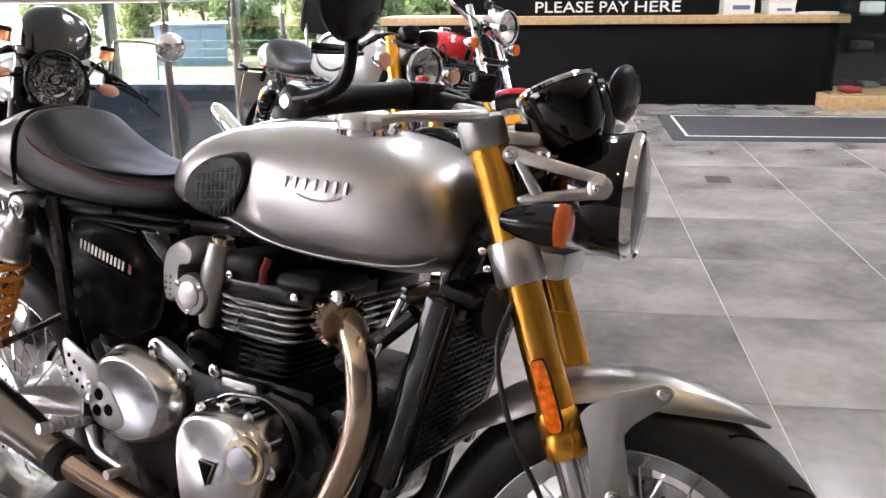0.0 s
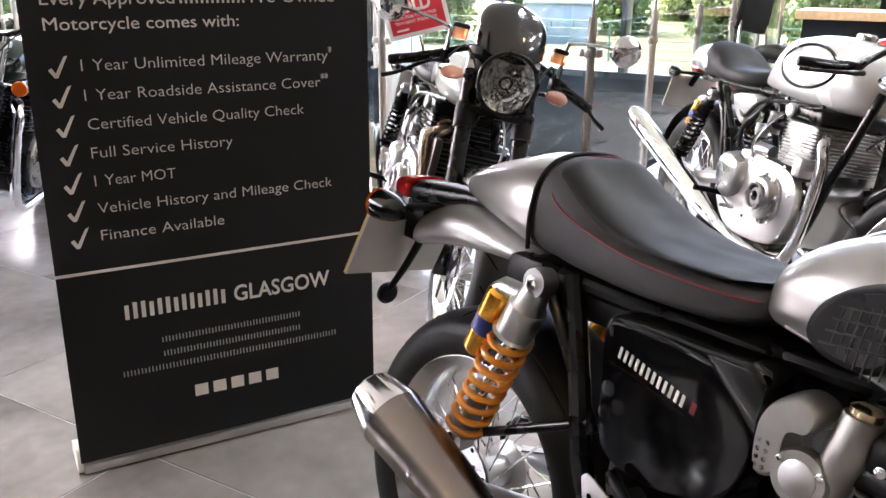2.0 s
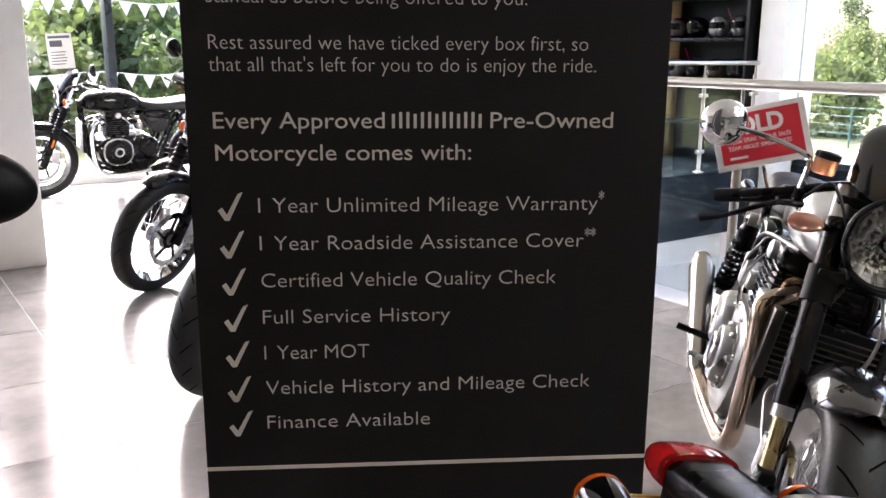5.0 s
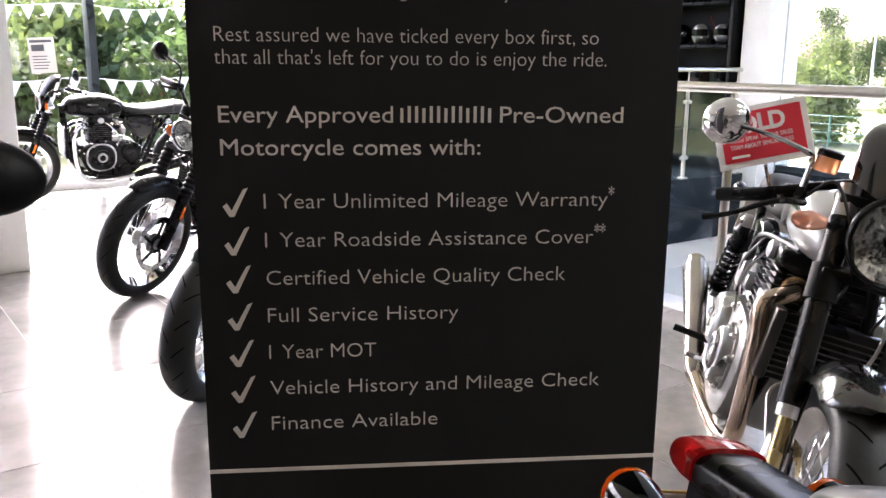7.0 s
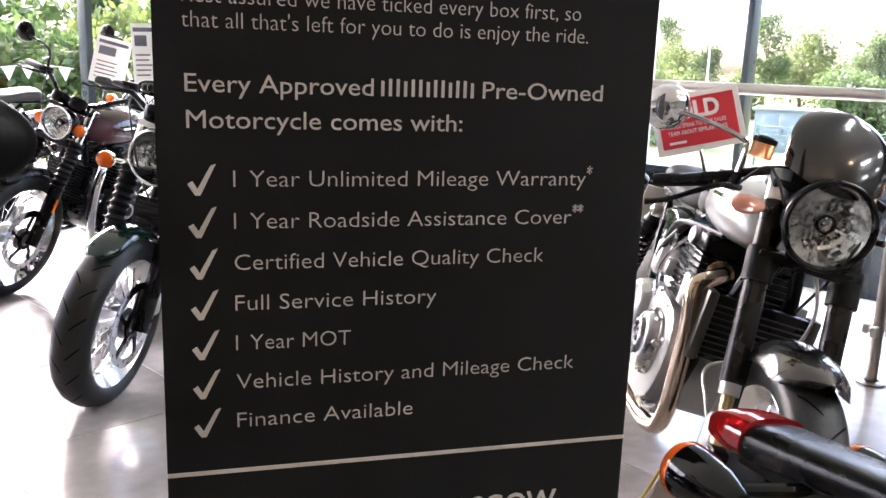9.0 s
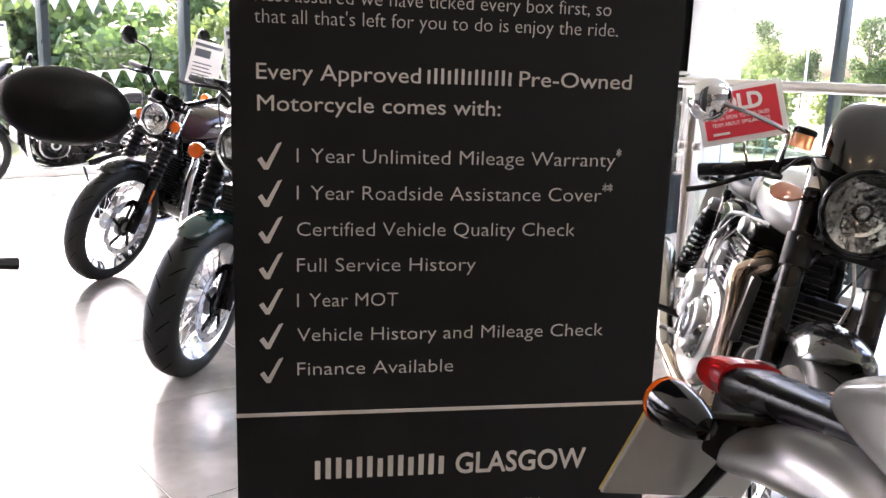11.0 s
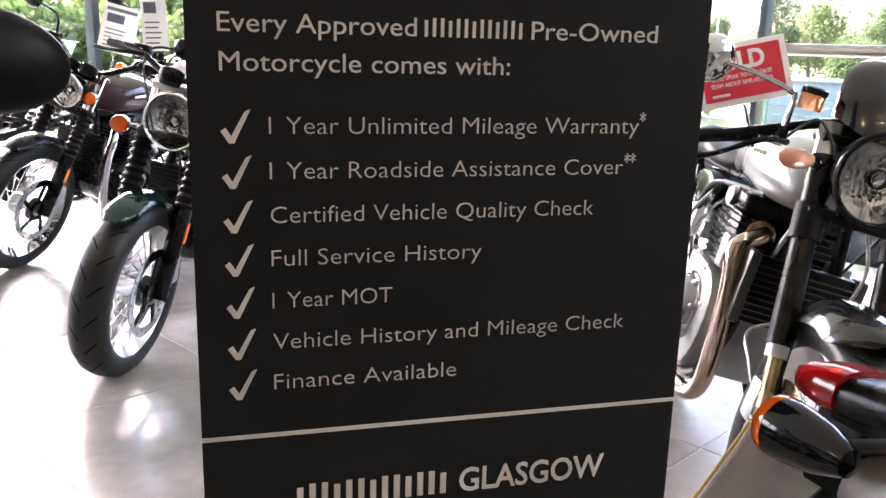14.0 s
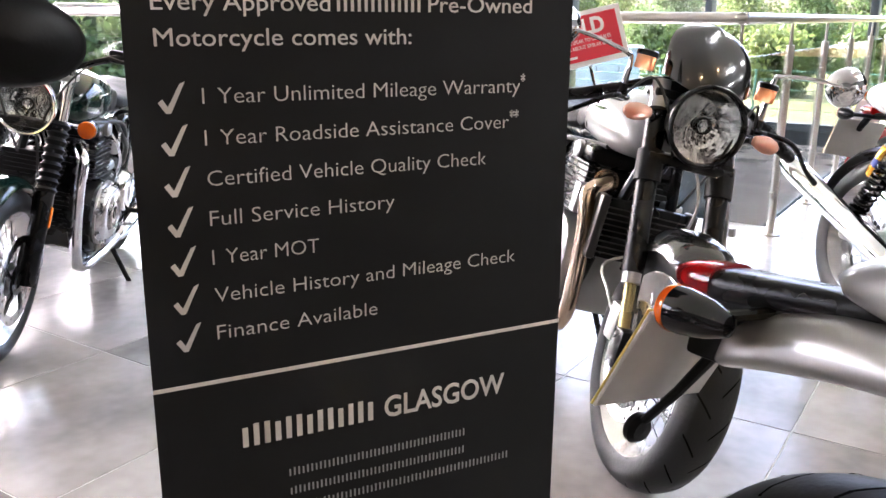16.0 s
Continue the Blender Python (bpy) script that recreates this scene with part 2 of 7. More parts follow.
def mesh_of(name, geo, material, sharp=35):
    me = bpy.data.meshes.new(name)
    if isinstance(geo, bmesh.types.BMesh):
        geo = from_bm(geo)
    me.from_pydata([tuple(v) for v in geo[0]], [], geo[1])
    bm = bmesh.new()
    bm.from_mesh(me)
    bmesh.ops.recalc_face_normals(bm, faces=bm.faces[:])
    bm.to_mesh(me)
    bm.free()
    for p in me.polygons:
        p.use_smooth = True
    me.set_sharp_from_angle(angle=radians(sharp))
    me.materials.append(material)
    return me


def part(name, geo, material, parent, label="", sharp=35, m=None):
    ob = new(name, mesh_of(name, geo, material, sharp))
    ob.parent = parent
    if m is not None:
        ob.matrix_basis = m
    if label:
        tagged(ob, label)
    return ob


def same_part(name, mesh, parent, m, label=""):
    """A further part that shares a mesh."""
    ob = new(name, mesh)
    ob.parent, ob.matrix_basis = parent, m
    if label:
        tagged(ob, label)
    return ob


def thing(name, m, label, category, group=""):
    return tagged(place_empty(name, m), label, category, group)


def place_empty(name, m):
    ob = new(name)
    ob.empty_display_size = 0.1
    ob.matrix_basis = m
    return ob


def solid(name, geo, material, label, category, m=None, group="", kind="", sharp=35):
    """A thing of the setting, or a thing with no parts: one mesh."""
    ob = new(name, mesh_of(name, geo, material, sharp))
    if m is not None:
        ob.matrix_basis = m
    return tagged(ob, label, category, group, kind)


def words(name, text, size, material, parent, m, weight=0.0, width=None, align="LEFT", label="", depth=0.0006, oblique=0.0):
    """Raised lettering as a mesh, in the plane x-z of m, its baseline at m; width: the length that it fills."""
    cu = bpy.data.curves.new(name, "FONT")
    cu.body, cu.size, cu.align_x, cu.extrude, cu.offset, cu.resolution_u, cu.shear = text, size, "LEFT", depth, weight, 3, oblique
    tmp = new(name, cu)
    bpy.context.view_layer.update()
    me = bpy.data.meshes.new_from_object(tmp.evaluated_get(bpy.context.evaluated_depsgraph_get()))
    bpy.data.objects.remove(tmp)
    co = np.array([tuple(v.co) for v in me.vertices])
    lo, hi = co[:, 0].min(), co[:, 0].max()
    k = 1.0 if width is None else width / (hi - lo)
    w = (hi - lo) * k
    shift = {"LEFT": 0.0, "CENTER": -w / 2, "RIGHT": -w}[align]
    co = [((x - lo) * k + shift, -z - depth, y) for x, y, z in co]
    faces = [tuple(f.vertices) for f in me.polygons]
    bpy.data.meshes.remove(me)
    # one part for each word: the widest gaps between letters divide them
    root = list(range(len(co)))

    def top(i):
        while root[i] != i:
            root[i] = root[root[i]]
            i = root[i]
        return i
    for f in faces:
        for i in f[1:]:
            root[top(i)] = top(f[0])
    spans = {}
    for i, q in enumerate(co):
        a, b = spans.get(top(i), (q[0], q[0]))
        spans[top(i)] = (min(a, q[0]), max(b, q[0]))
    gaps, end = [], None
    for a, b in sorted(spans.values()):
        if end is not None and a > end:
            gaps.append((a - end, (a + end) / 2))
        end = b if end is None else max(end, b)
    cuts = sorted(c for _, c in sorted(gaps)[::-1][:len(text.split()) - 1])
    ob = None
    for a, b in zip([-9.0, *cuts], [*cuts, 99.0]):
        mine = [f for f in faces if a < spans[top(f[0])][0] < b]
        used = sorted({i for f in mine for i in f})
        at = {i: j for j, i in enumerate(used)}
        ob = part(name, ([co[i] for i in used], [tuple(at[i] for i in f) for f in mine]), material, parent, label, m=m)
    return ob


# ---------------------------------------------------------------- the building: u runs along 30 degrees, v along 120
HALL = pose(0, 0, 0, 0, 0, 30)
LEFT_V, FAR_U = 9.79, 9.91          # the two glazed walls
RAIL_U, RAIL_V = 4.41, 2.14         # the corner of the balustrade round the void
LOW = -1.0                          # the lower floor
TOP = 4.2
U0, V0 = -5.0, -7.5                 # the plain walls behind the camera


def hall(name, geo, material, label, category, kind="structure", sharp=35):
    return solid(name, geo, material, label, category, HALL, "", kind, sharp)


# slab of the showroom floor in two legs, and the platform across the void
floor = hall("floor", join(box(U0, RAIL_U + 0.06, V0, LEFT_V, -0.30, -0.0022), box(RAIL_U + 0.06, FAR_U, V0, RAIL_V + 0.06, -0.30, -0.0022)), GROUT,
             "pale grout bed of the tiled showroom floor", "floor")
platform = hall("platform", box(RAIL_U + 0.06, FAR_U, 6.9, LEFT_V, -0.70, 0.0), SPANDREL, "dark edged raised platform across the void", "platform")
hall("floor_lower", box(RAIL_U - 0.2, FAR_U, RAIL_V - 0.2, LEFT_V, LOW - 0.1, LOW), WHITE, "pale lower floor beyond the balustrade", "floor")
hall("wall_void", join(box(RAIL_U - 0.1, RAIL_U + 0.05, RAIL_V, LEFT_V, LOW, -0.302), box(RAIL_U + 0.05, FAR_U, RAIL_V - 0.1, RAIL_V + 0.05, LOW, -0.302)), WHITE,
     "white wall under the floor edge", "wall")
hall("wall_platform", box(RAIL_U + 0.06, FAR_U, 6.98, 7.1, LOW, -0.702), WHITE, "white wall below the platform", "wall")
hall("ceiling", box(U0, FAR_U + 0.3, V0, LEFT_V + 0.3, TOP, TOP + 0.2), CEIL, "plain white ceiling", "ceiling")
hall("wall_back", box(U0 - 0.2, U0, V0, LEFT_V + 0.3, -0.3, TOP), GREYWALL, "grey painted wall", "wall")
hall("wall_side", box(U0 - 0.2, FAR_U + 0.3, V0 - 0.2, V0, -0.3, TOP), GREYWALL, "grey painted wall", "wall")
hall("wall_counter", box(FAR_U, FAR_U + 0.25, V0, 1.35, -0.3, TOP), BLACKWALL, "black panelled wall behind the counter", "wall")
hall("wall_corner", box(FAR_U, FAR_U + 0.25, 6.72, LEFT_V + 0.25, -1.0, TOP), WHITE, "white wall and pillar at the corner", "wall")
hall("spandrel_far", box(FAR_U - 0.02, FAR_U + 0.2, 1.35, 6.72, LOW, 0.02), SPANDREL, "dark glossy panel under the windows", "panel")
hall("window_sill", box(U0, RAIL_U, LEFT_V - 0.16, LEFT_V, 0.0, 0.07), WHITE, "white plinth under the long window", "sill")


def glazing(name, along, at, a0, a1, bars, z0, z1, label):
    """One glazed wall: frame, mullions and a pane between each two; along 'u' or 'v'."""
    w = place_empty(name, HALL)
    tagged(w, label, "window", "", "structure")

    def bx(p0, p1, d0, d1, za, zb, bev=0.0):
        return box(p0, p1, at + d0, at + d1, za, zb, bev) if along == "u" else box(at + d0, at + d1, p0, p1, za, zb, bev)
    for b in bars:
        part("mullion", bx(b - 0.035, b + 0.035, -0.02, 0.16, z0, z1, 0.006), MULLION, w)
    part("window_head", bx(a0, a1, -0.02, 0.16, z1, TOP, 0.0), MULLION, w)
    part("window_rail", bx(a0, a1, 0.0, 0.14, z0 - 0.07, z0, 0.0), MULLION, w)
    edges = [a0, *bars, a1]
    for p, q in zip(edges, edges[1:]):
        if q - p > 0.1:
            g = part("pane", bx(p + 0.037, q - 0.037, 0.06, 0.07, z0 + 0.002, z1 - 0.002), GLASS, w)
            g.visible_shadow = False
    return w


glazing("window_1", "u", LEFT_V, U0, FAR_U, [-3.76, -2.36, -0.96, 0.44, 1.84, 3.24, 4.64, 6.04, 7.44, 8.84], 0.07, 3.8, "tall dark-framed shop window over the plinth")
glazing("window_2", "v", FAR_U, 1.35, 6.72, [2.34, 3.90, 5.46], 0.09, 3.8, "tall dark-framed shop window above the dark panel")
hall("column", box(1.50, 1.93, 6.34, 6.77, 0, TOP, 0.01), WHITE, "square white painted column", "column")
hall("pillar", box(FAR_U - 0.35, FAR_U - 0.02, 6.72, 7.05, LOW, TOP, 0.01), WHITE, "white pillar beside the far window", "pillar")

# ---------------------------------------------------------------- balustrade
def balustrade(name, along, at, a0, a1, posts, z=0.0, label="", h=1.12):
    b = tagged(place_empty(name, HALL), label, "balustrade")
    p3 = (lambda a, d, zz: (a, at + d, zz)) if along == "u" else (lambda a, d, zz: (at + d, a, zz))
    part("handrail", tube([p3(a0, 0, z + h), p3(a1, 0, z + h)], 0.024, 16), STEEL, b)
    for a in posts:
        post = part("post", rod(p3(a, 0, z + 0.012), p3(a, 0, z + h - 0.13), 0.021, n=16), STEEL, b)
        part("pin", rod(p3(a, 0, z + h - 0.13), p3(a, 0, z + h - 0.02), 0.008, n=10), STEEL, post)
        part("base_plate", lathe([(0.0, 0.0), (0.055, 0.0), (0.055, 0.008), (0.03, 0.014), (0.0, 0.014)], p3(a, 0, z), (0, 0, 1), 20), STEEL, post)
        for zz in (0.22, 0.82):
            for s in (-1, 1):
                part("glass_clamp", moved(box(-0.022, 0.022, -0.012, 0.012, -0.02, 0.02, 0.006), Matrix.Translation(p3(a + s * 0.042, 0, z + zz))), STEEL, post)
    for a, c in zip(posts, posts[1:]):
        lo, hi = min(a, c) + 0.06, max(a, c) - 0.06
        g = box(lo, hi, at - 0.005, at + 0.005, z + 0.09, z + 0.96, 0.002, 1) if along == "u" else box(at - 0.005, at + 0.005, lo, hi, z + 0.09, z + 0.96, 0.002, 1)
        part("glass_panel", g, RAILGLASS, b).visible_shadow = False
    return b


balustrade("balustrade", "v", RAIL_U, RAIL_V - 0.02, 6.9, [RAIL_V, 3.38, 4.62, 5.86, 6.86], 0, "brushed steel balustrade with clear glass panels on the floor edge")
balustrade("balustrade", "u", RAIL_V, RAIL_U - 0.02, 9.8, [RAIL_U, 5.38, 6.35, 7.32, 8.3, 9.3], 0, "brushed steel balustrade with clear glass panels by the void")
balustrade("balustrade", "u", 6.98, RAIL_U + 0.1, 9.5, [4.6, 6.0, 7.3, 8.6, 9.45], 0, "steel and glass balustrade on the far platform", 1.16)

# ---------------------------------------------------------------- roll-up banner
STAND = pose(0.555, 2.73, 0)
banner = thing("roll_up_banner", STAND, "tall black roll-up banner with pale lettering on the tiled floor", "banner")
W2 = 0.40
n_x, n_z = 12, 24
sheet_v, sheet_f = [], []
for back in (0, 1):
    for j in range(n_z + 1):
        for i in range(n_x + 1):
            sheet_v.append((-W2 + 0.8 * i / n_x, back * 0.0012, 0.030 + 1.975 * j / n_z))
k0 = (n_x + 1) * (n_z + 1)
for j in range(n_z):
    for i in range(n_x):
        a = j * (n_x + 1) + i
        sheet_f += [(a, a + 1, a + n_x + 2, a + n_x + 1), (k0 + a, k0 + a + n_x + 1, k0 + a + n_x + 2, k0 + a + 1)]
part("sheet", (sheet_v, sheet_f), BANNER, banner, "matt black printed film")
part("top_bar", box(-W2 - 0.005, W2 + 0.005, -0.008, 0.01, 1.995, 2.025, 0.004), ALU, banner)
base_prof = smooth_outline([(-0.055, 0.005), (0.0, 0.004), (0.055, 0.005), (0.056, 0.030), (0.02, 0.052), (-0.03, 0.050), (-0.054, 0.030)], 4)
part("base_case", slab([(y + 0.062, z) for y, z in base_prof], -W2 + 0.005, W2 - 0.005, 0.0, plane="yz"), ALU, banner, "brushed aluminium base case")
for s in (-1, 1):
    part("end_cap", slab([(y * 1.08 + 0.060, z * 1.06) for y, z in base_prof], s * (W2 - 0.005), s * (W2 + 0.008), 0.0, plane="yz"), ALU, banner, "grey plastic end cap")
part("front_lip", box(-W2 + 0.004, W2 - 0.004, -0.016, -0.002, 0.006, 0.031, 0.005), ALU, banner)
part("pole", rod((0, 0.05, 0.06), (0, 0.014, 2.0), 0.008), ALU, banner)
part("divider", box(-W2, W2, -0.0010, 0.0, 0.5195, 0.5265), INK, banner, "pale grey dividing line")


def line_of(text, x, z, size, right, weight=-0.0005, ink=None, name="lettering"):
    words(name, text, size, ink or INK, banner, pose(x - 0.555, -0.0006, z), weight, right - x)


def bars_of(count, x, z, height, right, width, ink=None):
    """A word that is not lettered: one plain upright bar for each letter."""
    for k in range(count):
        a = x + (right - x - width) * k / (count - 1) - 0.555
        part("plain_bar", box(a, a + width, -0.0012, -0.0002, z, z + height * (1.0 if k % 3 else 0.88)), ink or INK, banner)


line_of("standards before being offered to you.", 0.197, 1.329, 0.034, 0.712)
line_of("Rest assured we have ticked every box first, so", 0.197, 1.257, 0.034, 0.816)
line_of("that all that's left for you to do is enjoy the ride.", 0.196, 1.222, 0.034, 0.831)
line_of("Every Approved", 0.198, 1.130, 0.0385, 0.478, 0.0)
bars_of(13, 0.490, 1.130, 0.0265, 0.640, 0.0050)
line_of("Pre-Owned", 0.655, 1.130, 0.0385, 0.864, 0.0)
line_of("Motorcycle comes with:", 0.199, 1.077, 0.0385, 0.623, 0.0)
for i, (text, right) in enumerate((("1 Year Unlimited Mileage Warranty", 0.844), ("1 Year Roadside Assistance Cover", 0.822), ("Certified Vehicle Quality Check", 0.775),
                                  ("Full Service History", 0.589), ("1 Year MOT", 0.447), ("Vehicle History and Mileage Check", 0.844), ("Finance Available", 0.554))):
    z = 0.989 - 0.0651 * i
    line_of(text, 0.265, z, 0.0365, right)
    tick = [(0.198, 0.004), (0.205, 0.009), (0.2125, -0.003), (0.232, 0.032), (0.240, 0.035), (0.2165, -0.013), (0.209, -0.013)]
    part("tick", slab([(a - 0.555, b + z) for a, b in tick], -0.0012, 0.0), INK, banner)
line_of("*", 0.8455, 0.998, 0.034, 0.855, 0.0)
line_of("**", 0.8235, 0.933, 0.034, 0.843, 0.0)
bars_of(13, 0.297, 0.390, 0.042, 0.543, 0.0100)
line_of("GLASGOW", 0.566, 0.390, 0.060, 0.828, 0.0008)
bars_of(44, 0.378, 0.314, 0.015, 0.739, 0.0030, INKDIM)
bars_of(44, 0.379, 0.276, 0.015, 0.738, 0.0030, INKDIM)
bars_of(66, 0.278, 0.240, 0.015, 0.841, 0.0030, INKDIM)
for i in range(5):
    x = 0.447 + 0.0475 * i - 0.555
    part("badge", slab([(x, 0.146), (x + 0.034, 0.146), (x + 0.034, 0.178), (x, 0.178)], -0.0014, 0.0, 0.0006, 1), INK, banner, "small pale square emblem")

# ---------------------------------------------------------------- counter, display case and entrance mat
counter = thing("counter", HALL, "black fronted pay counter with an oak top", "counter")
part("front_panel", box(9.03, 9.06, -2.55, 1.9, 0.0, 0.79, 0.003), BLACKWALL, counter)
part("body", box(9.062, 9.60, -2.55, 1.9, 0.03, 0.79, 0.004), BLACKWALL, counter)
part("worktop", box(8.96, 9.62, -2.62, 1.96, 0.792, 0.87, 0.004), OAK, counter, "pale oak worktop")
sign = thing("counter_sign", HALL, "black upstand sign with white capital lettering on the counter", "sign")
part("board", box(9.10, 9.14, -1.40, 0.9, 0.872, 1.13, 0.003), BLACKWALL, sign)
for text, start, width in (("PLEASE", 0.0, 0.575), ("PAY", 0.640, 0.285), ("HERE", 0.985, 0.445)):
    words("lettering", text, 0.15, WHITE, sign, pose(9.098, 0.38 - start, 0.905, 0, 0, -90), 0.001, width)
mat_thing = thing("entrance_mat", HALL, "dark charcoal mat with a thin white border line on the floor", "mat")
part("mat_body", box(6.83, 8.22, -6.0, -0.78, 0.0, 0.009, 0.003), MAT_CLOTH, mat_thing)
for a in ((7.0, 8.16, -0.92, -0.90), (7.0, 7.02, -5.9, -0.902), (8.14, 8.16, -5.9, -0.902)):
    part("border_line", box(*a, 0.009, 0.0105), WHITE, mat_thing, "white border line")
case = thing("display_case", HALL, "glass display case on an oak plinth with small goods inside", "display case")
part("plinth", box(8.66, 9.5, -4.2, -2.40, 0.0, 0.13, 0.004), OAK, case, "oak plinth")
for z in (0.13, 0.52, 0.86, 1.2):
    part("shelf", box(8.70, 9.46, -4.16, -2.44, z, z + 0.010), RAILGLASS if z > 0.2 else OAK, case)
for a in ((8.68, 9.48, -2.43, -2.422), (8.68, 8.688, -4.18, -2.432), (9.472, 9.48, -4.18, -2.432)):
    part("side_glass", box(*a, 0.132, 1.6), RAILGLASS, case).visible_shadow = False
GOODS = [mat("red_cloth", (0.35, 0.03, 0.03), 0.9), mat("black_cloth", (0.02, 0.02, 0.022), 0.9), mat("white_cloth", (0.7, 0.7, 0.68), 0.9), mat("grey_cloth", (0.2, 0.2, 0.2), 0.9)]
for i in range(14):
    z, u, v = (0.142, 0.532, 0.872)[i % 3], 8.80 + 0.16 * (i % 4), -2.6 - 0.105 * i
    solid("folded_garment", box(u, u + 0.26, v - 0.16, v, z, z + 0.05 + 0.03 * (i % 3), 0.02, 3), GOODS[i % 4], "folded cloth garment lying on a case shelf", "clothing", HALL, "goods in the display case")
socket = hall("floor_box", box(5.32, 5.50, -0.96, -0.82, -0.003, 0.004), STEEL, "small metal floor socket lid", "floor box")



# ---------------------------------------------------------------- motorcycle surfaces
RUBBER = mat("tyre_rubber", (0.012, 0.012, 0.012), 0.52, vary=0.25, scale=14, bump=0.12, bump_scale=120, spec=0.34)
# Near-black colour for the shade inside grooves and holes, which are not cut.
HOLLOW_SHADE = mat("painted_hollow_shade", (0.003, 0.003, 0.003), 0.95, vary=0.2, spec=0.05)
SILVER = mat("silver_paint", (0.37, 0.362, 0.355), 0.37, 0.85, vary=0.02, scale=4, coat=0.8, rough_vary=0.02)
PEARL = mat("pearl_white_paint", (0.72, 0.72, 0.72), 0.25, 0.25, vary=0.03, coat=1.0, rough_vary=0.03)
BLACK = mat("gloss_black_paint", (0.0025, 0.0025, 0.003), 0.08, vary=0.1, coat=0.3, rough_vary=0.02, spec=0.3)
SATIN = mat("satin_black", (0.0045, 0.0045, 0.005), 0.28, vary=0.1, scale=18, spec=0.25, rough_vary=0.03)
PLASTIC = mat("matt_black_plastic", (0.0065, 0.0065, 0.007), 0.48, vary=0.15, scale=20, bump=0.08, bump_scale=250, spec=0.16)
CHROME = mat("chrome", (0.82, 0.82, 0.83), 0.06, 1.0, vary=0.0, rough_vary=0.0)
POLISH = mat("polished_alloy", (0.72, 0.72, 0.72), 0.13, 1.0, vary=0.0, scale=3, rough_vary=0.0)
CAST = mat("cast_alloy", (0.50, 0.50, 0.50), 0.34, 1.0, vary=0.06, scale=9, bump=0.05, bump_scale=220, rough_vary=0.03)
RIMALU = mat("rim_alloy", (0.74, 0.74, 0.74), 0.20, 1.0, vary=0.0, rough_vary=0.0)
GOLD = mat("gold_anodised", (0.78, 0.38, 0.045), 0.27, 0.95, vary=0.02, scale=3, coat=0.3, rough_vary=0.01)
BRONZE = mat("heat_tinted_steel", (0.50, 0.39, 0.30), 0.17, 1.0, vary=0.14, scale=5, rough_vary=0.0)
BRUSHED = mat("brushed_stainless", (0.30, 0.268, 0.238), 0.25, 1.0, vary=0.0, scale=2, rough_vary=0.0)
SPRING = mat("orange_spring_paint", (0.70, 0.26, 0.015), 0.32, vary=0.06, coat=0.6)
LEATHER = mat("black_vinyl", (0.038, 0.038, 0.039), 0.60, vary=0.08, scale=14, spec=0.35, bump=0.10, bump_scale=420)
LEATHERTOP = mat("black_vinyl_top", (0.012, 0.012, 0.012), 0.58, vary=0.10, scale=14, spec=0.25, bump=0.10, bump_scale=420)
GREYRUBBER = mat("grey_rubber", (0.022, 0.022, 0.022), 0.5, vary=0.1)
BRACKET = mat("satin_grey_bracket", (0.27, 0.27, 0.265), 0.42, 0.7, vary=0.04, rough_vary=0.02)
COVERALLOY = mat("buffed_alloy", (0.50, 0.50, 0.495), 0.19, 1.0, vary=0.06, scale=7, stretch=(1, 1, 5), rough_vary=0.03)
THROTTLE = mat("dull_cast_alloy", (0.30, 0.295, 0.28), 0.40, 0.9, vary=0.08, scale=12, bump=0.06, bump_scale=220)
BRASS = mat("pale_brass", (0.50, 0.42, 0.27), 0.25, 1.0, vary=0.04)
STITCH = mat("red_stitching", (0.16, 0.012, 0.02), 0.7, vary=0.2)
AMBER = lens_mat("amber_lens", (0.95, 0.17, 0.006))
RED = lens_mat("red_lens", (0.55, 0.01, 0.012))
CLEARAMBER = lens_mat("pale_amber_lens", (0.86, 0.50, 0.36))
REFLECT = mat("amber_reflector", (0.80, 0.17, 0.003), 0.35, vary=0.5, scale=90, bump=0.4, bump_scale=500, spec=0.2)
YELLOW = mat("yellow_plate", (0.60, 0.46, 0.10), 0.45, vary=0.05)
PLATEBACK = mat("plate_back", (0.50, 0.49, 0.46), 0.4, vary=0.08)
WHITEPLASTIC = mat("white_plastic", (0.75, 0.75, 0.74), 0.4, vary=0.03)
REDPAINT = mat("red_paint", (0.50, 0.012, 0.02), 0.2, vary=0.05, coat=1.0)
GREENPAINT = mat("dark_green_paint", (0.003, 0.016, 0.013), 0.12, vary=0.02, coat=0.3, spec=0.35)
PLUM = mat("plum_paint", (0.045, 0.012, 0.020), 0.2, vary=0.02, coat=0.5, spec=0.4)
CARBON = weave(mat("carbon_fibre", (0.020, 0.020, 0.020), 0.20, 0.0, vary=0.0, coat=0.9, spec=0.4), 150, 1.0, 0.06)
LAMPDISH = mat("lamp_reflector", (0.93, 0.93, 0.93), 0.20, 1.0, vary=0.05, scale=60, rough_vary=0.04)
LAMPGLASS = glass_mat("lamp_glass_clear", (0.93, 0.95, 0.95), 0.02, 1.5)
CABLE = mat("cable_sheath", (0.010, 0.010, 0.010), 0.45, vary=0.1)
GREYCABLE = mat("braided_hose", (0.40, 0.40, 0.38), 0.4, 0.6, vary=0.2, scale=80)
FLUID = lens_mat("brake_fluid", (0.90, 0.36, 0.16), 0.25)


def ring_pts(cx, y, cz, r, n=28, a0=0.0, a1=2 * math.pi):
    return [(cx + r * math.cos(a0 + (a1 - a0) * k / n), y, cz + r * math.sin(a0 + (a1 - a0) * k / n)) for k in range(n + (0 if a1 - a0 > 6.2 else 1))]


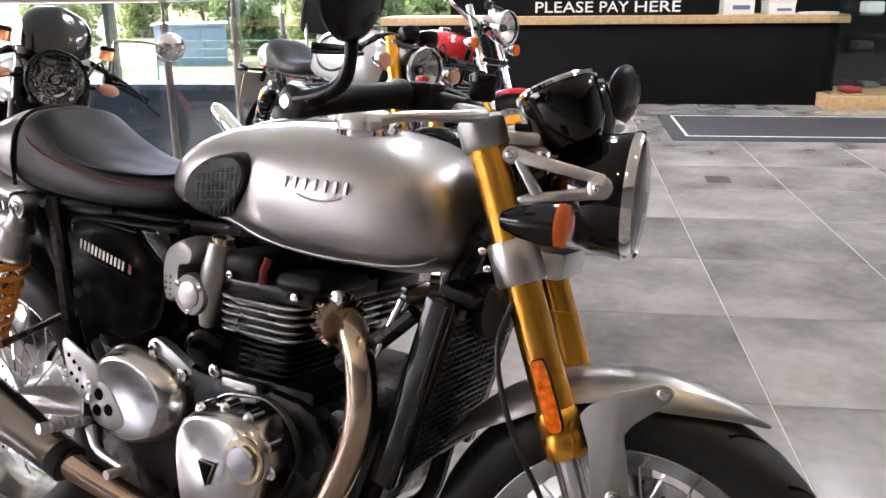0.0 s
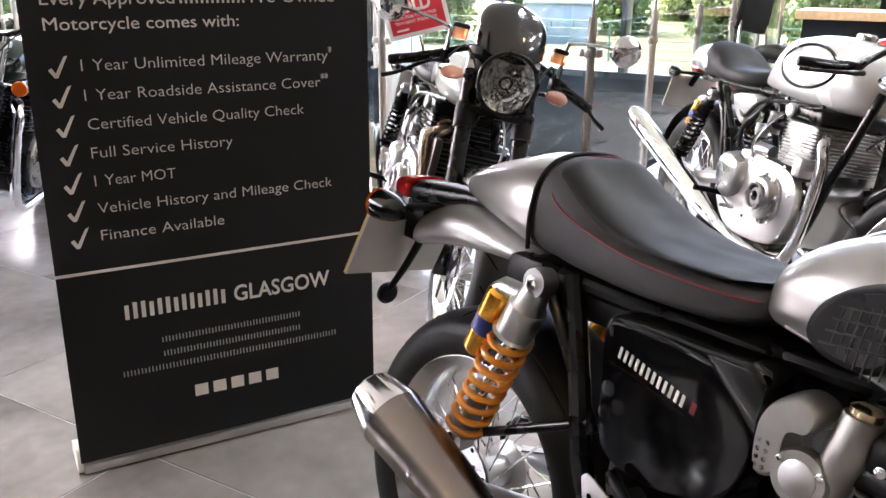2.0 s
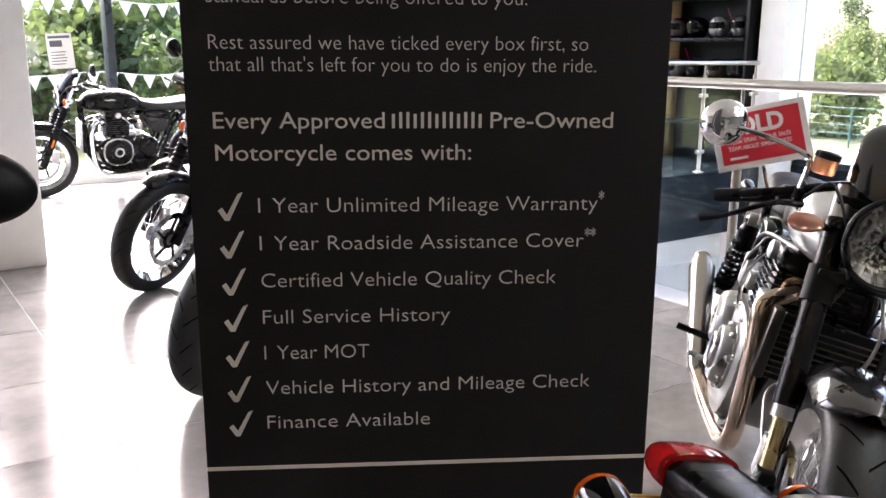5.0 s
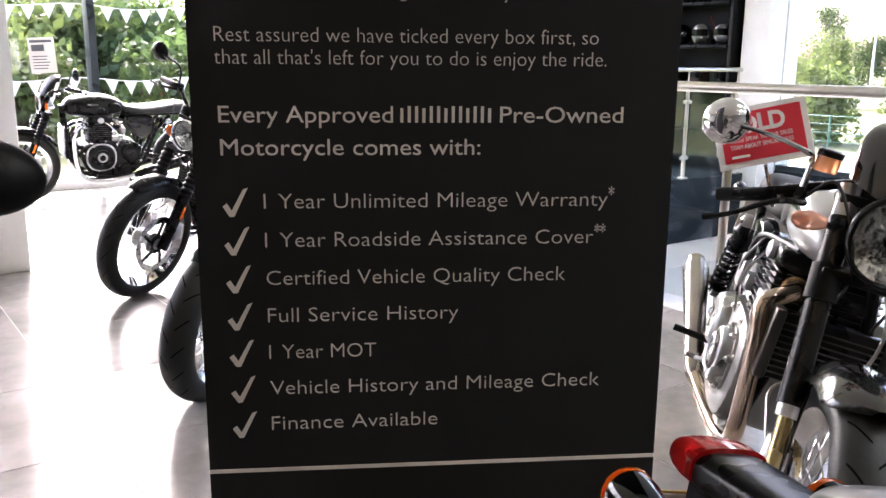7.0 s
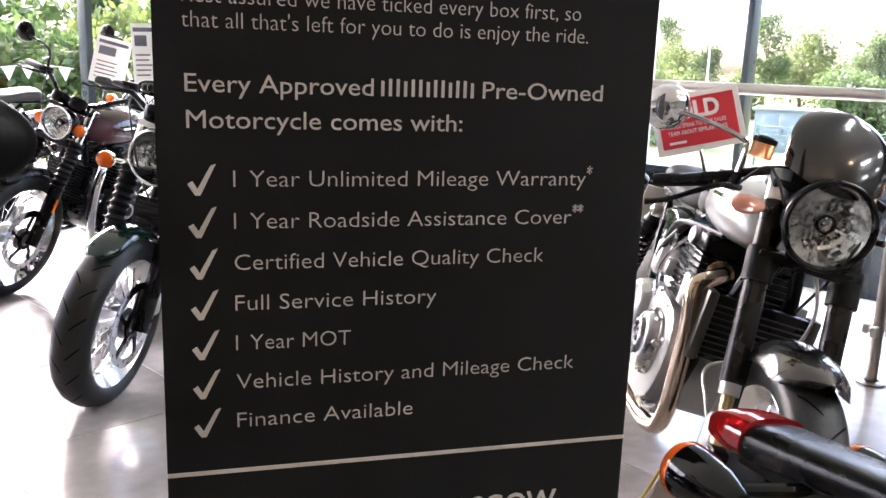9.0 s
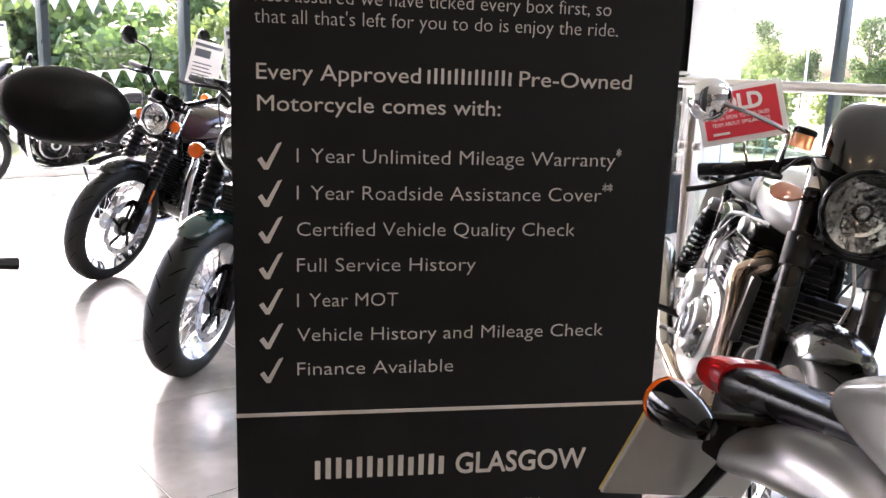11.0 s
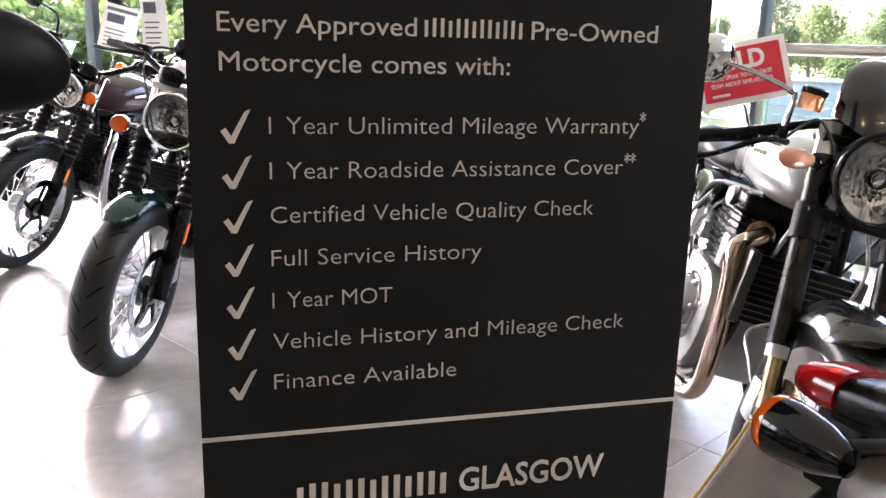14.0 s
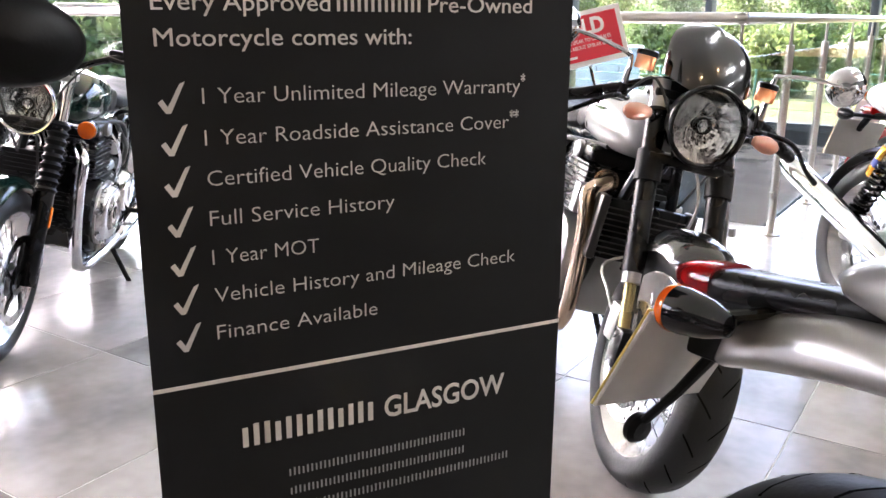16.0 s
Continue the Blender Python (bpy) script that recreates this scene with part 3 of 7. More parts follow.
BOLT = mesh_of("bolt", lathe([(0.0, 0.006), (0.0025, 0.006), (0.0027, 0.0045), (0.0045, 0.0045), (0.0065, 0.0035), (0.007, 0.0)], axis=(0, -1, 0), n=12), CHROME)


def bolt(parent, x, y, z, s=1.0, side=-1):
    return same_part("bolt", BOLT, parent, pose(x, y, z, 0, 0, 0 if side < 0 else 180) @ Matrix.Scale(s, 4))


def wheel(parent, x, z, R, w, rim_r, spokes=32, rim=None, hub=None, disc_y=(), disc_r=0.15, spoke_mat=None, name="wheel"):
    """A spoked wheel about the y axis: rim, tyre with sipes, hub, spokes and brake discs."""
    rim, hub = rim or RIMALU, hub or CAST
    o = (x, 0, z)
    b = w * 0.40
    wl = part(name, lathe([(rim_r + 0.012, b), (rim_r + 0.014, b - 0.004), (rim_r - 0.004, b - 0.012), (rim_r - 0.016, b * 0.35), (rim_r - 0.020, 0), (rim_r - 0.016, -b * 0.35),
                           (rim_r - 0.004, -b + 0.012), (rim_r + 0.014, -b + 0.004), (rim_r + 0.012, -b), (rim_r + 0.004, -b - 0.002), (rim_r - 0.014, -b * 0.6), (rim_r - 0.027, -b * 0.3),
                           (rim_r - 0.028, b * 0.3), (rim_r - 0.014, b * 0.6), (rim_r + 0.004, b + 0.002)], o, n=56, ring=True), rim, parent)
    h, k = w / 2, R - rim_r
    prof = [(rim_r + 0.006, -b - 0.002), (rim_r + 0.25 * k, -h * 0.97), (rim_r + 0.52 * k, -h), (rim_r + 0.74 * k, -h * 0.88), (rim_r + 0.90 * k, -h * 0.60), (R - 0.003, -h * 0.30), (R, 0)]
    prof = prof + [(r, -y) for r, y in prof[-2::-1]]
    part("tyre", lathe(prof + [(rim_r - 0.004, h * 0.5), (rim_r - 0.004, -h * 0.5)], o, n=64, ring=True), RUBBER, wl)
    sip, n_s = [], 19
    half = [(-q[1], q[0]) for q in prof[:7]][::-1]
    ys, rs = [q[0] for q in half], [q[1] for q in half]
    for i in range(n_s):
        for s in (-1, 1):
            vs = []
            for j in range(6):
                f = 0.10 + 0.78 * j / 5
                yy = h * f
                rr = float(np.interp(yy, ys, rs)) + 0.0012
                a = 2 * math.pi * (i + (0.5 if s > 0 else 0)) / n_s + 0.24 * f
                wd = 0.0036 / R * (1 - 0.5 * abs(f - 0.4))
                for e in (-1, 1):
                    vs.append((x + rr * math.cos(a + e * wd), s * yy, z + rr * math.sin(a + e * wd)))
            sip.append((vs, [(2 * j, 2 * j + 1, 2 * j + 3, 2 * j + 2) for j in range(5)]))
    # The sipes are dark strips laid on the tyre, their shade painted.
    tagged(part("tread", join(*sip), HOLLOW_SHADE, wl), kind="stuff")
    hr = 0.05 if not disc_y else 0.042
    part("hub", lathe([(0.018, -0.075), (0.030, -0.07), (0.032, -0.055), (hr + 0.012, -0.05), (hr + 0.012, -0.042), (hr * 0.7, -0.03), (hr * 0.7, 0.03), (hr + 0.012, 0.042), (hr + 0.012, 0.05),
                       (0.032, 0.055), (0.030, 0.07), (0.018, 0.075)], o, n=24), hub, wl)
    sp = mesh_of("spoke", rod((0, 0, 0), (0, 0, 1), 0.0019, n=5), spoke_mat or CHROME)
    for i in range(spokes):
        a = 2 * math.pi * i / spokes
        s = 1 if i % 2 else -1
        p = Vector((x + (hr + 0.008) * math.cos(a + s * 0.55), s * 0.045, z + (hr + 0.008) * math.sin(a + s * 0.55)))
        q = Vector((x + (rim_r - 0.024) * math.cos(a), s * 0.006, z + (rim_r - 0.024) * math.sin(a)))
        d = q - p
        m = Matrix.Translation(p) @ d.to_track_quat("Z", "Y").to_matrix().to_4x4() @ Matrix.Diagonal((1, 1, d.length, 1))
        same_part("spoke", sp, wl, m)
    for y in disc_y:
        dr = disc_r
        part("brake_disc", lathe([(dr, -0.0022), (dr, 0.0022), (dr - 0.033, 0.0022), (dr - 0.033, -0.0022)], (x, y, z), n=40, ring=True), POLISH, wl)
        arms = [slab([(x + 0.04 * math.cos(a), z + 0.04 * math.sin(a)), (x + 0.045 * math.cos(a + 0.4), z + 0.045 * math.sin(a + 0.4)),
                      (x + (dr - 0.026) * math.cos(a + 0.62), z + (dr - 0.026) * math.sin(a + 0.62)), (x + (dr - 0.026) * math.cos(a + 0.48), z + (dr - 0.026) * math.sin(a + 0.48))], y - 0.0035, y + 0.0035) for a in [k * 2 * math.pi / 5 for k in range(5)]]
        part("disc_carrier", join(lathe([(0.05, -0.0045), (0.05, 0.0045), (0.03, 0.0045), (0.03, -0.0045)], (x, y, z), n=24, ring=True), *arms), SATIN, wl)
        # Dark discs on the surface stand in for shaded holes.
        hole = mesh_of("disc_hole", lathe([(0.0, 0.0024), (0.0042, 0.0024), (0.0042, -0.0024), (0.0, -0.0024)], n=8), HOLLOW_SHADE)
        for i in range(24):
            a, r = 2 * math.pi * i / 24, dr - 0.009 - 0.015 * (i % 2)
            same_part("disc_hole", hole, wl, pose(x + r * math.cos(a), y, z + r * math.sin(a)))
    return wl


def body(stations, power=2.6, n=36, mid=0.45):
    """A skin through stations along x: (x, bottom, top, half-width)."""
    st = [Vector(s) for s in stations]
    rings = []
    dense = []
    p = [2 * st[0] - st[1]] + st + [2 * st[-1] - st[-2]]
    for i in range(1, len(p) - 2):
        for j in range(3):
            t = j / 3
            dense.append(p[i] * (1 - t) + p[i + 1] * t if i in (1, len(p) - 3) else 0.5 * ((2 * p[i]) + (p[i + 1] - p[i - 1]) * t + (2 * p[i - 1] - 5 * p[i] + 4 * p[i + 1] - p[i + 2]) * t * t + (3 * p[i] - p[i - 1] - 3 * p[i + 1] + p[i + 2]) * t ** 3))
    dense.append(st[-1])
    for x, zb, zt, hw in dense:
        c, ring = zb + (zt - zb) * mid, []
        for k in range(n):
            t = 2 * math.pi * k / n
            co, si = math.cos(t), math.sin(t)
            hh = (zt - c) if si >= 0 else (c - zb)
            ring.append((x, hw * math.copysign(abs(co) ** (2 / power), co), c + hh * math.copysign(abs(si) ** (2 / power), si)))
        rings.append(ring)
    return loft(rings)


def arc_guard(cx, cz, r, a0, a1, hw, n=22, taper=0.5, crown=0.02, thick=0.003, start=0.72, skirt=0.010):
    """A mudguard over a wheel, arched across and along, pointed a little at its ends."""
    rings = []
    for i in range(n + 1):
        f = i / n
        a = radians(a0 + (a1 - a0) * f)
        e = 1 - taper * (max(0, abs(f - 0.5) * 2 - start) / (1 - start)) ** 1.6
        sec = []
        for side in (0, 1):
            rr = range(11) if side == 0 else range(10, -1, -1)
            for j in rr:
                y = -1 + j / 5
                d = r + crown - e * crown * (1 - math.sqrt(max(0, 1 - y * y * 0.98))) - side * thick - e * skirt * abs(y) ** 4
                sec.append((cx + d * math.cos(a), y * hw * e, cz + d * math.sin(a)))
        rings.append(sec)
    return loft(rings)


def helix(a, b, r, coils, wire, n=9):
    a, b = Vector(a), Vector(b)
    w = (b - a).normalized()
    u = w.orthogonal().normalized()
    v = w.cross(u)
    k = coils * 14
    return tube([a + (b - a) * (i / k) + r * (math.cos(2 * math.pi * i / 14) * u + math.sin(2 * math.pi * i / 14) * v) for i in range(k + 1)], wire, 7)


def shock(parent, top, bottom, spring, side=-1, can=False, chrome_top=True):
    t, b = Vector(top), Vector(bottom)
    d = (b - t).normalized()
    at = lambda f: tuple(t + (b - t) * f)
    s = part("shock_absorber", rod(at(0.05), at(0.97), 0.010, n=12), CHROME, parent)
    part("spring", helix(at(0.30), at(0.92), 0.031, 8, 0.0058), spring, s, "painted coil spring")
    part("upper_body", tube([at(0.04), at(0.12), at(0.14), at(0.30), at(0.31)], [0.021, 0.026, 0.031, 0.031, 0.036], 18), CAST if chrome_top else SATIN, s)
    part("lower_body", tube([at(0.72), at(0.90), at(0.92), at(0.97)], [0.016, 0.019, 0.034, 0.018], 16), CAST if chrome_top else SATIN, s)
    for p in (top, bottom):
        part("mount_eye", lathe([(0.009, -0.016), (0.022, -0.016), (0.024, 0), (0.022, 0.016), (0.009, 0.016)], p, n=20), CAST, s)
        bolt(s, p[0], p[1] + side * 0.016, p[2], 1.8, side)
    if can:
        q0, q1 = Vector(at(0.12)) + Vector((-0.062, 0, 0.004)), Vector(at(0.48)) + Vector((-0.060, 0, -0.004))
        part("reservoir", tube([q0, q0.lerp(q1, 0.06), q0.lerp(q1, 0.94), q1], [0.018, 0.0235, 0.0235, 0.018], 20), GOLD, s, "gold reservoir")
        part("reservoir_bridge", tube([at(0.10), q0.lerp(q1, -0.04), q0], [0.018, 0.016, 0.020], 12), CAST, s)
        part("sticker", tube([q0.lerp(q1, 0.42), q0.lerp(q1, 0.66)], 0.0238, 20, caps=False), mat("blue_sticker", (0.03, 0.05, 0.25), 0.4), s)
    return s


def headlamp(parent, x, z, r, shell, ring=None, y=0.0, depth=0.12, drop=0):
    """A round lamp that looks along +x, its glass at x."""
    h = part("headlamp", lathe([(0.0, -depth), (r * 0.35, -depth * 0.97), (r * 0.68, -depth * 0.78), (r * 0.92, -depth * 0.42), (r * 0.99, -0.014), (r * 0.97, -0.010)], (x, y, z), (1, 0, 0), 40, caps=False), shell, parent)
    part("rim", lathe([(r * 0.90, -0.002), (r * 0.94, 0.003), (r * 0.985, 0.003), (r * 1.02, -0.002), (r * 1.02, -0.011), (r * 0.95, -0.011)], (x, y, z), (1, 0, 0), 44, True), ring or CHROME, h)
    dish = random.Random(int(r * 1e4))
    rows = [[(x - 0.078 + 0.064 * (q / 0.92) ** 1.9 + dish.uniform(-0.0018, 0.0018), y + r * q * math.cos(2 * math.pi * k / 44), z + r * q * math.sin(2 * math.pi * k / 44)) for k in range(44)] for q in (0.13, 0.20, 0.28, 0.36, 0.44, 0.52, 0.60, 0.68, 0.76, 0.84, 0.90)]
    part("reflector", loft(rows, caps=False), LAMPDISH, h, sharp=3)
    part("bulb_shield", lathe([(r * 0.20, -0.052), (r * 0.24, -0.040), (r * 0.22, -0.030), (r * 0.17, -0.028)], (x, y, z), (1, 0, 0), 28, caps=False), SATIN, h)
    part("bulb", lathe([(0.0, -0.028), (0.011, -0.03), (0.013, -0.05), (0.010, -0.072)], (x, y, z), (1, 0, 0), 16), CHROME, h)
    part("glass", lathe([(0.0, 0.011), (r * 0.3, 0.010), (r * 0.6, 0.008), (r * 0.85, 0.003), (r * 0.92, 0.0)], (x, y, z), (1, 0, 0), 36, caps=False), LAMPGLASS, h).visible_shadow = False
    ribs = []
    for k in range(-9, 10):
        yy = k * r * 0.090
        zz = math.sqrt(max(0.0, (r * 0.86) ** 2 - yy * yy))
        ribs.append(tube([(x - 0.008, y + yy, z - zz), (x - 0.004, y + yy, z), (x - 0.008, y + yy, z + zz)], 0.0009, 5))
    part("lens_ribs", join(*ribs), LAMPGLASS, h).visible_shadow = False
    return h


def indicator(parent, base, tip, aim, r=0.026, lens=None, shell=None, length=0.07):
    """A bullet indicator: stalk from base to tip, lens towards aim."""
    t, d = Vector(tip), Vector(aim).normalized()
    i = part("indicator", lathe([(0.0, -length), (r * 0.45, -length * 0.92), (r * 0.8, -length * 0.6), (r, -length * 0.2), (r, 0.0)], tip, aim, 24), shell or BLACK, parent)
    part("lens", lathe([(r * 1.02, 0.0), (r * 1.02, 0.007), (r * 0.92, 0.013), (r * 0.5, 0.018), (0.0, 0.019)], tip, aim, 24), lens or AMBER, i)
    part("stalk", rod(base, tuple(t - d * length * 0.5), 0.008, n=10), shell or BLACK, i)
    return i


def round_mirror(parent, foot, knee, centre, aim, r, shell, name="mirror", oval=1.0):
    c, d = Vector(centre), Vector(aim).normalized()
    m = part(name, lathe([(r * 0.93, 0.004), (r, 0.0), (r * 0.99, -0.008), (r * 0.85, -0.020), (r * 0.5, -0.031), (0.0, -0.036)], centre, aim, 36), shell, parent)
    part("mirror_glass", lathe([(0.0, 0.002), (r * 0.93, 0.002), (r * 0.93, 0.004), (0.0, 0.004)], centre, aim, 32), CHROME, m)
    part("arm", tube(curve([foot, knee, tuple(c - d * 0.025)], 6), 0.0062, 10), shell, m)
    return m


def finned_block(parent, x0, x1, hw, z0, z1, n, material, edge, tilt=0.0):
    blk = part("cylinder_block", box(x0 + 0.015, x1 - 0.015, -hw + 0.014, hw - 0.014, z0, z1, 0.012), material, parent)
    for k in range(n):
        z = z0 + (z1 - z0) * (k + 0.5) / n
        part("fin", slab([(a, b) for a, b in ellipse((x0 + x1) / 2, 0, (x1 - x0) / 2, hw, 32, 7.0)], z - 0.0022, z + 0.0022, 0.001, 1, plane="xy"), edge, blk)
    return blk


def spot(parent, name, x, y, z, r, material, depth=0.004, side=-1, n=24, label=""):
    return part(name, lathe([(0.0, depth), (r * 0.92, depth), (r, depth * 0.6), (r, 0.0)], (x, y, z), (0, side, 0), n), material, parent, label)


# ---------------------------------------------------------------- the silver cafe racer
AT = pose(0.750, 1.770, 0, 0, 0, -82.2) @ pose(0, 0, 0, -9.3)
hero = thing("motorcycle", AT, "silver cafe racer motorcycle with gold forks and a black seat", "motorcycle", "motorcycles")
wheel(hero, -0.07, 0.315, 0.315, 0.155, 0.222, 32, disc_y=(-0.10,), disc_r=0.11, name="rear_wheel")
front_wheel = wheel(hero, 1.28, 0.307, 0.307, 0.122, 0.222, 32, disc_y=(-0.072, 0.072), disc_r=0.155, name="front_wheel")

TANK = [(0.437, 0.800, 0.835, 0.030), (0.450, 0.790, 0.872, 0.088), (0.485, 0.782, 0.905, 0.112), (0.545, 0.771, 0.930, 0.126), (0.61, 0.757, 0.943, 0.131), (0.655, 0.745, 0.948, 0.141),
        (0.70, 0.738, 0.951, 0.153), (0.78, 0.731, 0.951, 0.159), (0.86, 0.731, 0.944, 0.157), (0.92, 0.733, 0.930, 0.151), (0.965, 0.740, 0.908, 0.139), (0.990, 0.752, 0.885, 0.118), (1.004, 0.772, 0.862, 0.085), (1.009, 0.795, 0.845, 0.045)]
tank = part("fuel_tank", body(TANK, 2.7, 44, 0.42), SILVER, hero, "metallic silver painted tank")
for s in (-1, 1):
    lip = []
    for x, zb, zt, hw in TANK[2:-2]:
        c, z = zb + (zt - zb) * 0.42, zb + 0.020
        lip.append((x, s * hw * (1 - ((c - z) / (c - zb)) ** 2.7) ** (1 / 2.7), z))
    part("seam", tube(curve(lip, 4), 0.0030, 8), SILVER, tank)
    pad = smooth_outline([(0.526, 0.815), (0.540, 0.856), (0.585, 0.886), (0.645, 0.897), (0.672, 0.880), (0.672, 0.850), (0.650, 0.818), (0.612, 0.789), (0.555, 0.791)], 4)
    p = part("knee_pad", dome(pad, s * 0.108, 0.042, 6, 0.16, s), PLASTIC, tank, "black rubber knee pad")
    inner = [(0.603 + (a - 0.603) * 0.78, 0.845 + (b - 0.845) * 0.78) for a, b in pad]
    part("mesh_inset", slab(inner, s * 0.1490, s * 0.1512, 0.0), SATIN, p)
    for k in range(9):
        a = 0.566 + 0.0098 * k
        part("grid_bar", rod((a, s * 0.1514, 0.812 - 0.006 * min(k, 4) + 0.004 * max(0, k - 5)), (a + 0.006, s * 0.1514, 0.858 + 0.0022 * k), 0.0011, n=6), GREYRUBBER, p)
    for b in (0.815, 0.830, 0.845, 0.860):
        part("cross_bar", rod((0.556 + (b - 0.826) * 0.3, s * 0.1516, b - 0.003), (0.642 + (b - 0.826) * 0.35, s * 0.1516, b + 0.006), 0.0013, n=6), GREYRUBBER, p)
    # raised tank emblem in plain strokes over a swoosh
    for k in range(7):
        a = 0.748 + 0.0185 * k
        part("emblem_stroke", slab([(a, 0.8525), (a + 0.0060, 0.8525), (a + 0.0085, 0.870), (a + 0.0025, 0.870)], s * 0.1545, s * 0.1592, 0.0006, 1), CAST, tank)
    part("emblem_swoosh", tube(curve([(0.775, s * 0.160, 0.846), (0.805, s * 0.161, 0.839), (0.835, s * 0.161, 0.841), (0.858, s * 0.160, 0.848)], 5), [0.0009, 0.0017, 0.0017, 0.0009], 8), CAST, tank)
cap = part("fuel_cap", lathe([(0.045, -0.006), (0.045, 0.012), (0.042, 0.020), (0.035, 0.026), (0.018, 0.030), (0.0, 0.030)], (0.818, -0.050, 0.946), (0.02, -0.10, 1), 36), CAST, tank, "polished filler cap")
part("cap_hinge", box(0.860, 0.876, -0.060, -0.036, 0.934, 0.958, 0.004), POLISH, tank)
part("cap_ring", lathe([(0.050, -0.004), (0.050, 0.006), (0.045, 0.008), (0.045, -0.004)], (0.818, -0.050, 0.942), (0.02, -0.10, 1), 36, True), CHROME, tank)
part("spine_strip", tube(curve([(0.47, 0, 0.893), (0.55, 0, 0.932), (0.66, 0, 0.950), (0.72, 0, 0.9525)], 5), [0.003, 0.006, 0.006, 0.003], 8), SILVER, tank)

SEAT = [(0.049, 0.79, 0.900, 0.112), (0.058, 0.776, 0.934, 0.121), (0.085, 0.772, 0.936, 0.123), (0.13, 0.768, 0.908, 0.126), (0.19, 0.767, 0.873, 0.129), (0.26, 0.766, 0.849, 0.129), (0.33, 0.767, 0.839, 0.123), (0.40, 0.770, 0.836, 0.110), (0.447, 0.785, 0.836, 0.090), (0.462, 0.805, 0.830, 0.055)]
seat = part("seat", body(SEAT, 3.0, 40, 0.42), LEATHER, hero, "black vinyl solo seat")
part("seat_top", body([(x + 0.004 if x < 0.1 else x, zb + 0.06, zt + 0.0035, hw * 0.90) for x, zb, zt, hw in SEAT[1:-1]], 2.6, 36, 0.5), LEATHERTOP, seat)
for s in (-1, 1):
    part("stitching", tube(curve([(0.078, 0.0, 0.9405), (0.074, s * 0.045, 0.936), (0.072, s * 0.085, 0.918), (0.078, s * 0.114, 0.888), (0.11, s * 0.1255, 0.864), (0.18, s * 0.1295, 0.842), (0.26, s * 0.1305, 0.827), (0.35, s * 0.1225, 0.820), (0.42, s * 0.105, 0.817), (0.452, s * 0.080, 0.817)], 6), 0.0016, 6), STITCH, seat, "dark red seam")
part("piping", tube(curve([(0.050, -0.118, 0.785), (0.050, -0.1245, 0.84), (0.050, -0.114, 0.895), (0.050, -0.075, 0.930), (0.050, 0, 0.9405), (0.050, 0.075, 0.930), (0.050, 0.114, 0.895), (0.050, 0.1245, 0.84), (0.050, 0.118, 0.785)], 6), 0.0038, 8), PLASTIC, seat)
COWL = [(-0.222, 0.836, 0.848, 0.016), (-0.200, 0.820, 0.866, 0.045), (-0.14, 0.805, 0.893, 0.074), (-0.06, 0.788, 0.918, 0.101), (0.0, 0.775, 0.935, 0.117), (0.048, 0.768, 0.9395, 0.123)]
part("seat_cowl", body(COWL, 2.4, 40, 0.40), SILVER, hero, "silver painted seat hump")
part("rear_mudguard", body([(0.03, 0.74, 0.775, 0.085), (-0.05, 0.735, 0.795, 0.090), (-0.14, 0.728, 0.808, 0.088), (-0.22, 0.716, 0.802, 0.080), (-0.29, 0.702, 0.778, 0.070), (-0.335, 0.690, 0.750, 0.055), (-0.355, 0.688, 0.72, 0.03)], 2.5, 32, 0.35), SILVER, hero)
arm = part("tail_light", body([(-0.13, 0.806, 0.832, 0.040), (-0.22, 0.790, 0.828, 0.042), (-0.30, 0.778, 0.822, 0.045), (-0.365, 0.770, 0.817, 0.046), (-0.388, 0.772, 0.812, 0.044)], 3.2, 28), SATIN, hero)
part("lens", body([(-0.374, 0.771, 0.821, 0.049), (-0.398, 0.770, 0.820, 0.049), (-0.428, 0.776, 0.813, 0.044), (-0.445, 0.786, 0.803, 0.028)], 3.0, 28), RED, arm, "red tail lens")
part("tail_bracket", join(box(-0.385, -0.17, -0.035, 0.035, 0.765, 0.788, 0.006), box(-0.405, -0.345, -0.028, 0.028, 0.69, 0.775, 0.006)), PLASTIC, hero)
plate = part("number_plate", box(-0.003, 0.003, -0.115, 0.115, -0.085, 0.085, 0.002, 1), PLATEBACK, hero, "pale number plate on its rear bracket", m=pose(-0.437, 0, 0.672, 0, 24, 0))
part("plate_face", box(-0.0065, -0.0034, -0.1152, 0.1152, -0.0852, 0.0852, 0.001, 1), YELLOW, plate, "yellow reflective face")
for zz in (0.028, -0.045):
    part("plate_bar", box(-0.0078, -0.0068, -0.09, 0.09, zz - 0.022, zz + 0.022), PLASTIC, plate, "plain dark bar")
part("plate_stay", tube([(-0.36, 0, 0.72), (-0.43, 0.01, 0.62), (-0.482, 0.015, 0.555)], [0.010, 0.008, 0.007], 10), PLASTIC, hero)
part("rear_reflector", lathe([(0.0, -0.010), (0.018, -0.008), (0.025, 0.0), (0.025, 0.008), (0.022, 0.012), (0.0, 0.013)], (-0.492, 0.018, 0.537), (-1, 0, 0.15), 24), PLASTIC, hero)
for s in (-1, 1):
    indicator(hero, (-0.285, s * 0.03, 0.780), (-0.355, s * 0.126, 0.768), (-1, 0, 0), 0.030, AMBER if s < 0 else AMBER, length=0.085)

